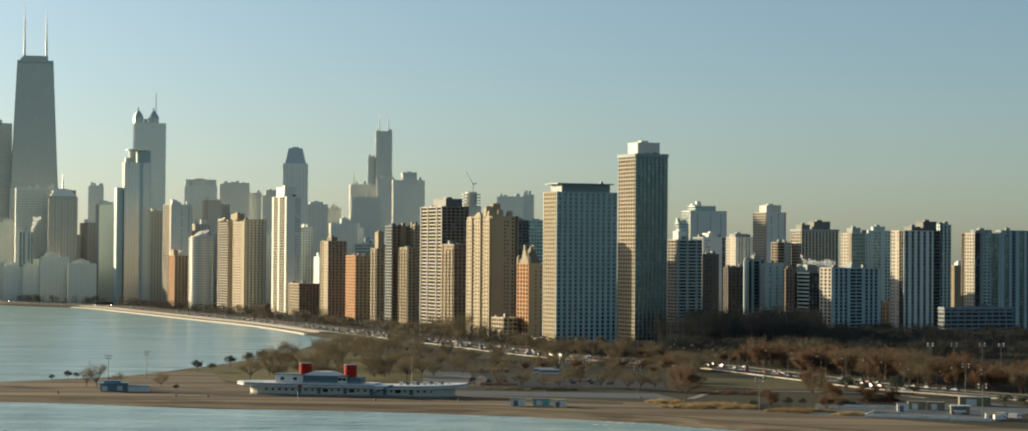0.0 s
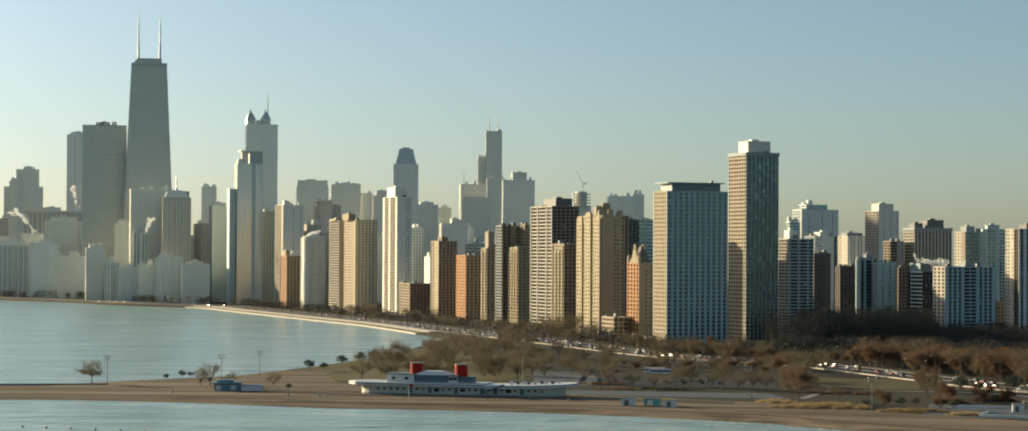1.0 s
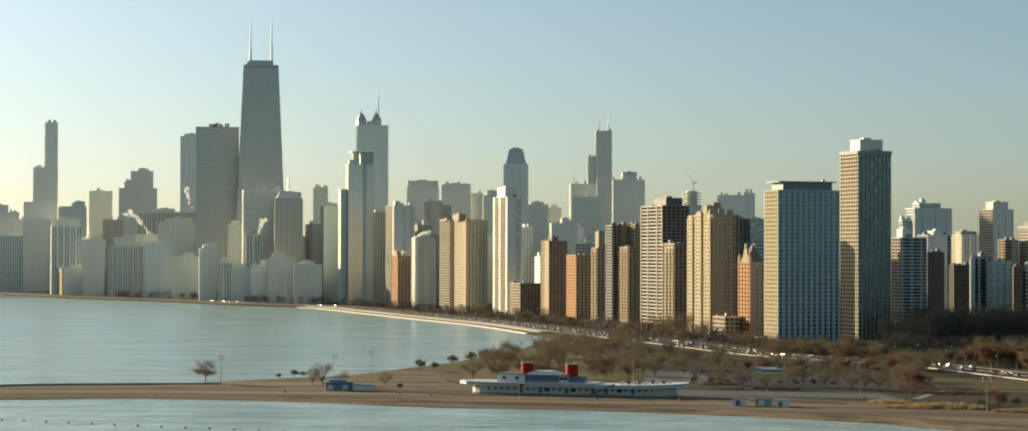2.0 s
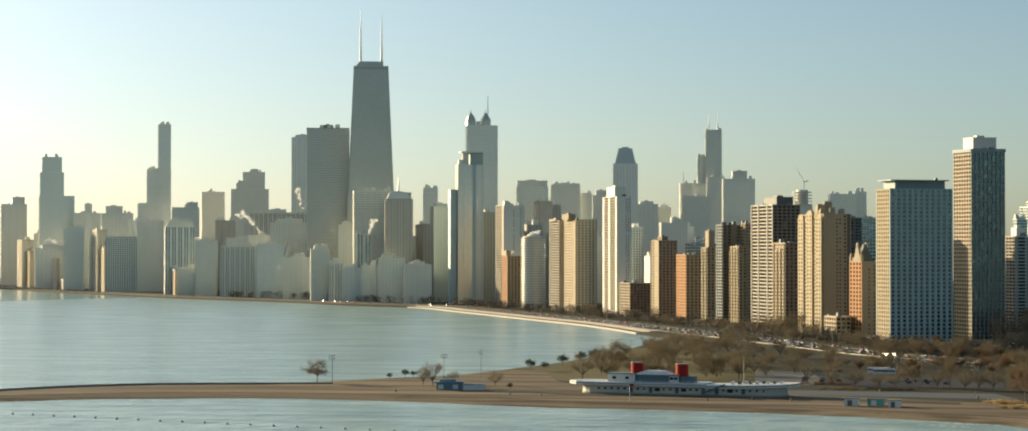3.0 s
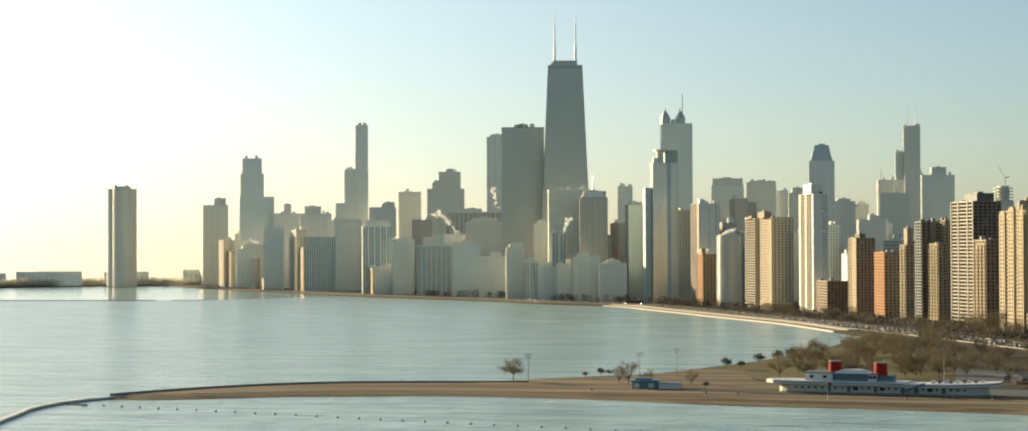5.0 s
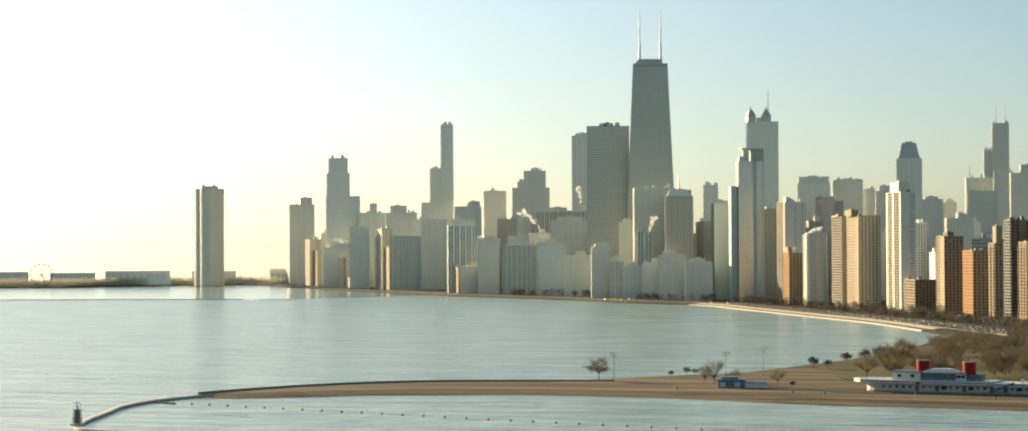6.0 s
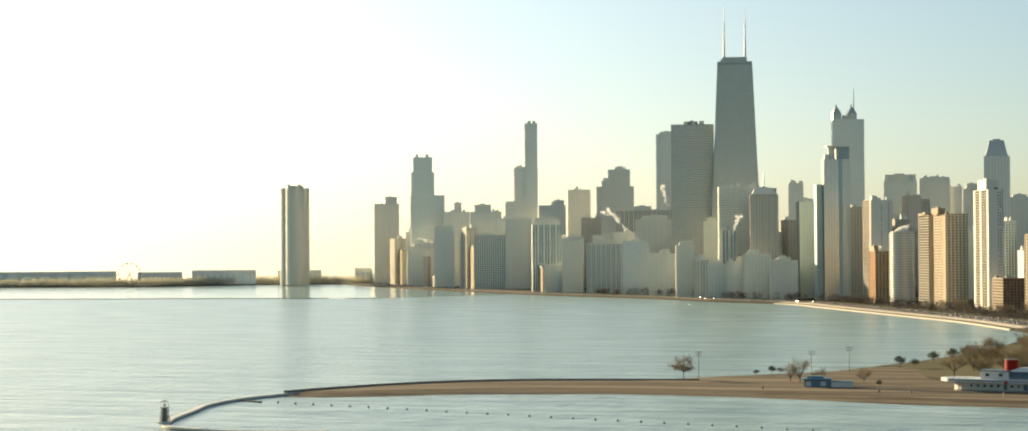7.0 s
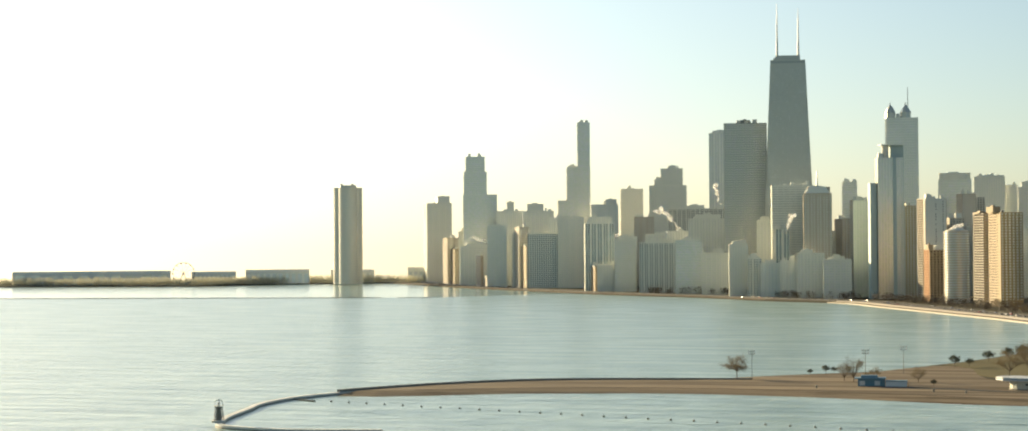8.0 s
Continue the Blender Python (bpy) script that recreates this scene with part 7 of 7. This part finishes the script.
# scattered trees on the slope between the beach and the drive
n = 0
while n < 30:
    y = trng.uniform(1000, 1290)
    x = trng.uniform(84, 240)
    if x < drive_x(y) - 22 and not (100 < x < 172 and 1085 < y < 1195) and y > 1000 + max(0, 130 - x) * 0.5 and not (125 < x < 240 and y < 1006) and not (84 < x < 140 and y < 1090) and x < 0.158 * y:
        plant("bare" if trng.random() < 0.6 else "rust", x, y, trng.uniform(0.5, 0.95))
        n += 1
# shrubs and small trees behind the beach
for x, y in ((108, 955), (116, 962), (122, 950), (130, 960), (138, 940), (145, 948), (165, 990), (172, 1000), (178, 1004), (150, 1000), (230, 950), (238, 958), (246, 940)):
    plant("ever" if trng.random() < 0.5 else "rust", x, y, trng.uniform(0.55, 0.8))


for x, y, s in ((167, 1066, 1.3), (175, 1062, 1.0), (188, 1047, 1.35), (195, 1040, 1.1), (223, 968, 1.2), (232, 972, 1.0), (151, 1020, 0.9), (118, 1010, 0.8)):
    plant("ever", x, y, s)


def bank(name, label, x, y, w, d, h, mat, count, seed):
    """Low planting: many tufts of thin blades on an uneven mound."""
    r = random.Random(seed)
    k = Blocks()
    tufts = [(r.uniform(0, 6.28), math.sqrt(r.random()), r.uniform(0.5, 1.2)) for _ in range(max(12, count // 60))]
    for _ in range(count):
        a, q, size = r.choice(tufts)
        top = h * (1 - 0.7 * q * q) * size
        p = Vector((x + math.cos(a) * q * w + r.gauss(0, 0.8), y + math.sin(a) * q * d + r.gauss(0, 0.8), 1.85 + top * r.uniform(0.0, 0.75)))
        leaf_strip(k, r, p, 1.1, 0.22)
    tagged(k.make(name, mat), label, "planting", kind="stuff")


bank("dune_grass", "straw-coloured dune grass behind the beach", 88, 955, 22, 12, 3.0, M_STRAW, 9000, 1)
bank("dune_grass", "straw-coloured dune grass beside the yard", 126, 932, 15, 7, 2.2, M_STRAW, 4500, 2)
bank("dune_grass", "straw-coloured dune grass beside the path", 70, 985, 9, 8, 1.6, M_STRAW, 2200, 6)
bank("dune_grass", "thin dune grass along the yard wall", 146, 915, 9, 4, 1.8, M_STRAW, 2000, 7)
bank("red_shrubs", "dark reddish shrubs behind the yard", 172, 1004, 9, 6, 4.5, M_RUST, 3600, 8)
bank("red_shrubs", "dark reddish shrubs beside the lawn", 150, 985, 7, 6, 4.0, M_RUST, 3000, 9)
bank("red_shrubs", "low reddish-brown shrubs behind the dune grass", 108, 1050, 22, 10, 2.2, M_RUST, 3200, 3)
bank("red_shrubs", "low brown shrub border behind the terrace", 10, 1070, 26, 6, 1.6, M_TWIG, 2600, 4)
bank("red_shrubs", "low shrub border along the car park", -18, 1108, 20, 5, 1.6, M_RUST, 2000, 5)


def woods():
    """Dense bare trees deep in the park and below the towers."""
    r = random.Random(21)
    trunk, crown = Blocks(), Blocks()
    n = 0
    while n < 520:
        y = r.uniform(1330, 1800)
        x = r.uniform(100, 500)
        if x < drive_x(y) + 40 or x > 0.285 * y or (x < 135 and y > 1560):
            continue
        n += 1
        h = r.uniform(9, 14) if y < 1480 or x > 0.143 * y else r.uniform(19, 28)
        trunk.limb((x, y, 1.5), (x, y, h * 0.7), 0.25, 0.08, 5)
        for _ in range(520):
            c = Vector((x + r.gauss(0, 3.1), y + r.gauss(0, 3.1), 1.8 + h * min(1.0, max(0.2, r.gauss(0.66, 0.2)))))
            leaf_strip(crown, r, c, 1.7, 0.26)
    for _ in range(230):
        y = r.uniform(1570, 1775)
        x, h = y * r.uniform(0.082, 0.142), r.uniform(17, 25)
        trunk.limb((x, y, 1.5), (x, y, h * 0.7), 0.25, 0.08, 5)
        for _ in range(420):
            c = Vector((x + r.gauss(0, 3.6), y + r.gauss(0, 3.1), 1.8 + h * min(1.0, max(0.1, r.gauss(0.6, 0.24)))))
            leaf_strip(crown, r, c, 1.7, 0.30)
    tagged(trunk.make("wood_trunks", M_BARK), "dark trunks of the dense park woods", "woods", kind="stuff")
    # crowns take the darkened twigs, shade included in the colour
    tagged(crown.make("wood_crowns", M_SHADE), "dense bare crowns of the park woods, darkened for shade", "woods", kind="stuff")


woods()


def far_trees(name, label, line, count, spread, h0, h1, seed, mat=M_TWIG):
    r = random.Random(seed)
    k = Blocks()
    for _ in range(count):
        i = r.randrange(len(line) - 1)
        q = line[i].lerp(line[i + 1], r.random())
        x, y, h = q.x + r.gauss(0, spread), q.y + r.gauss(0, spread), r.uniform(h0, h1)
        for _ in range(60):
            c = Vector((x + r.gauss(0, 2.2), y + r.gauss(0, 2.2), 1.8 + h * r.uniform(0.15, 1.0)))
            leaf_strip(k, r, c, 2.2, 0.7)
    tagged(k.make(name, mat), label, "trees", kind="stuff")


city_side = [q + Vector((34, 12)) for q in drive[10:82]]
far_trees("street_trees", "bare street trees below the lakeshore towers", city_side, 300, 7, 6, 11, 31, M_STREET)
# these distant trees get the pale twigs with haze in their colour
far_trees("harbour_trees", "low trees along the harbour shore, colour paled for haze", [Vector((-1700, 4090)), Vector((-1930, 4010)), Vector((-2040, 3790)), Vector((-2300, 3730)), Vector((-2620, 3720))], 1500, 14, 7, 17, 32, M_HAZE_TWIG)


# ---- harbour halls and wheel ----
def hall(x, y, w, d, h, turn, label):
    ob = thing("exhibition_hall", pose(x, y, 1.8, 0, 0, turn), label, "building", "halls on the pier")
    b = Blocks()
    b.box(-w / 2, w / 2, -d / 2, d / 2, 0, h * 0.8)
    b.make("body", WALL["pale"], ob)
    r = Blocks()
    for i in range(8):
        a0 = i / 8 - 0.5
        r.box(-w / 2, w / 2, a0 * d, (a0 + 0.125) * d, h * 0.8, h * (0.8 + 0.2 * math.cos(a0 * 2.6)))
    r.make("vaulted_roof", WALL["pale"], ob)
    for i in range(10):
        c = Blocks()
        q = -w / 2 + (i + 0.5) * w / 10
        c.box(q - w / 34, q + w / 34, -d / 2 - 0.3, -d / 2 + 0.3, 2, h * 0.7)
        c.make("window_bay", GLASS["mirror"], ob)


hall(-2330, 3840, 320, 50, 28, 30, "long pale vaulted exhibition hall on the pier")
hall(-2080, 3900, 90, 44, 26, 28, "pale vaulted hall beside the wheel")
hall(-1965, 3960, 130, 44, 29, 27, "pale hall with twin domed towers")
hall(-1850, 4080, 90, 40, 27, 25, "low pale hall among harbour trees")
hall(-1690, 4140, 110, 40, 31, 22, "low pale harbour building with flat roof")


def ferris_wheel():
    ob = thing("ferris_wheel", pose(-2040, 3700, 1.8, 0, 0, 29), "white observation wheel standing on the pier", "ferris wheel")
    rim = Blocks()
    R, c = 21.0, 25.0
    for i in range(28):
        a, b = 2 * math.pi * i / 28, 2 * math.pi * (i + 1) / 28
        rim.limb((R * math.cos(a), 0, c + R * math.sin(a)), (R * math.cos(b), 0, c + R * math.sin(b)), 0.5, 0.5, 4)
    rim.make("rim", M_METAL, ob)
    for i in range(14):
        a = 2 * math.pi * i / 14
        s = Blocks()
        s.limb((0, 0, c), (R * math.cos(a), 0, c + R * math.sin(a)), 0.22, 0.22, 4)
        s.make("spoke", M_METAL, ob)
        g = Blocks()
        g.box(R * math.cos(a) - 1.2, R * math.cos(a) + 1.2, -1.2, 1.2, c + R * math.sin(a) - 2.6, c + R * math.sin(a))
        g.make("gondola", M_BLUE, ob)
    for x in (-11, 11):
        leg = Blocks()
        leg.limb((x, 2, 0), (0, 2, c), 0.7, 0.5, 5)
        leg.make("leg", M_METAL, ob)


ferris_wheel()


# ---- steam from roof vents ----
def steam_material():
    m = bpy.data.materials.new("steam")
    m.use_nodes = True
    n, l = m.node_tree.nodes, m.node_tree.links
    n.remove(n["Principled BSDF"])
    thin, lit, back, both, mix = [n.new("ShaderNode" + k) for k in ("BsdfTransparent", "BsdfDiffuse", "BsdfTranslucent", "MixShader", "MixShader")]
    lit.inputs["Color"].default_value = back.inputs["Color"].default_value = (0.95, 0.95, 0.93, 1)
    both.inputs[0].default_value, mix.inputs[0].default_value = 0.6, 0.24
    l.new(lit.outputs[0], both.inputs[1])
    l.new(back.outputs[0], both.inputs[2])
    l.new(thin.outputs[0], mix.inputs[1])
    l.new(both.outputs[0], mix.inputs[2])
    l.new(mix.outputs[0], n["Material Output"].inputs["Surface"])
    return m


M_STEAM = steam_material()


def steam(x, y, z, dx, dz, size, seed):
    r = random.Random(seed)
    bm = bmesh.new()
    for i in range(26):
        k = i / 25
        c = Vector((x + dx * k + r.gauss(0, size * 0.25), y + r.gauss(0, size * 0.2), z + dz * k ** 0.7 + r.gauss(0, size * 0.22)))
        s = size * (0.16 + 0.42 * k) * r.uniform(0.6, 1.2)
        made = bmesh.ops.create_icosphere(bm, subdivisions=2, radius=1.0)["verts"]
        for v in made:
            v.co = c + v.co * s * (1 + 0.35 * noise.noise(v.co * 1.7 + c * 0.1))
    me = bpy.data.meshes.new("steam_plume")
    bm.to_mesh(me)
    bm.free()
    me.materials.append(M_STEAM)
    me.shade_smooth()
    tagged(new("steam_plume", me), "white steam drifting from a roof vent", "steam", kind="stuff")


for i, (x, y, z, dx, dz, s) in enumerate(((-940, 3371, 92, -34, 40, 6), (-958, 3390, 118, -30, 12, 5), (-631, 2779, 88, 10, 24, 4.5), (-1410, 3638, 92, 40, -12, 7), (-1012, 3298, 85, -26, 8, 5),
                                          (-955, 3678, 145, -6, 34, 7), (-180, 2544, 78, 22, 10, 5), (250, 1866, 68, 26, -6, 5.5), (-372, 2493, 88, 14, 6, 3))):
    steam(x, y, z, dx, dz, s, 50 + i)


# ---- small things on the beach ----
def flagpole():
    ob = thing("flagpole", pose(-98, 972, 1.8), "white beach flagpole with a faded red flag", "flagpole")
    p = Blocks()
    p.limb((0, 0, 0), (0, 0, 8), 0.12, 0.07, 6)
    p.make("pole", M_WHITE, ob)
    f = Blocks()
    f.box(0.1, 1.9, -0.03, 0.03, 6.6, 7.8)
    f.make("flag", M_RED, ob)


flagpole()


def litter_bin():
    ob = thing("litter_bin", pose(-158, 1001, 1.85), "dark round litter bin on the sand", "bin", "bins along the beach")
    b = Blocks()
    b.ring(0, 0, 0, 1.15, 0.42, 0.48, 12)
    b.make("drum", M_ROCK, ob)
    k = Blocks()
    k.ring(0, 0, 1.15, 1.4, 0.5, 0.25, 12)
    k.make("lid", M_METAL, ob)
    return ob


can = litter_bin()
for x, y in ((-216, 1014), (60, 1011), (-43, 988), (-25, 980), (-63, 976), (-142, 994), (16, 1052), (92, 950)):
    copy_thing(can, pose(x, y, 1.85))
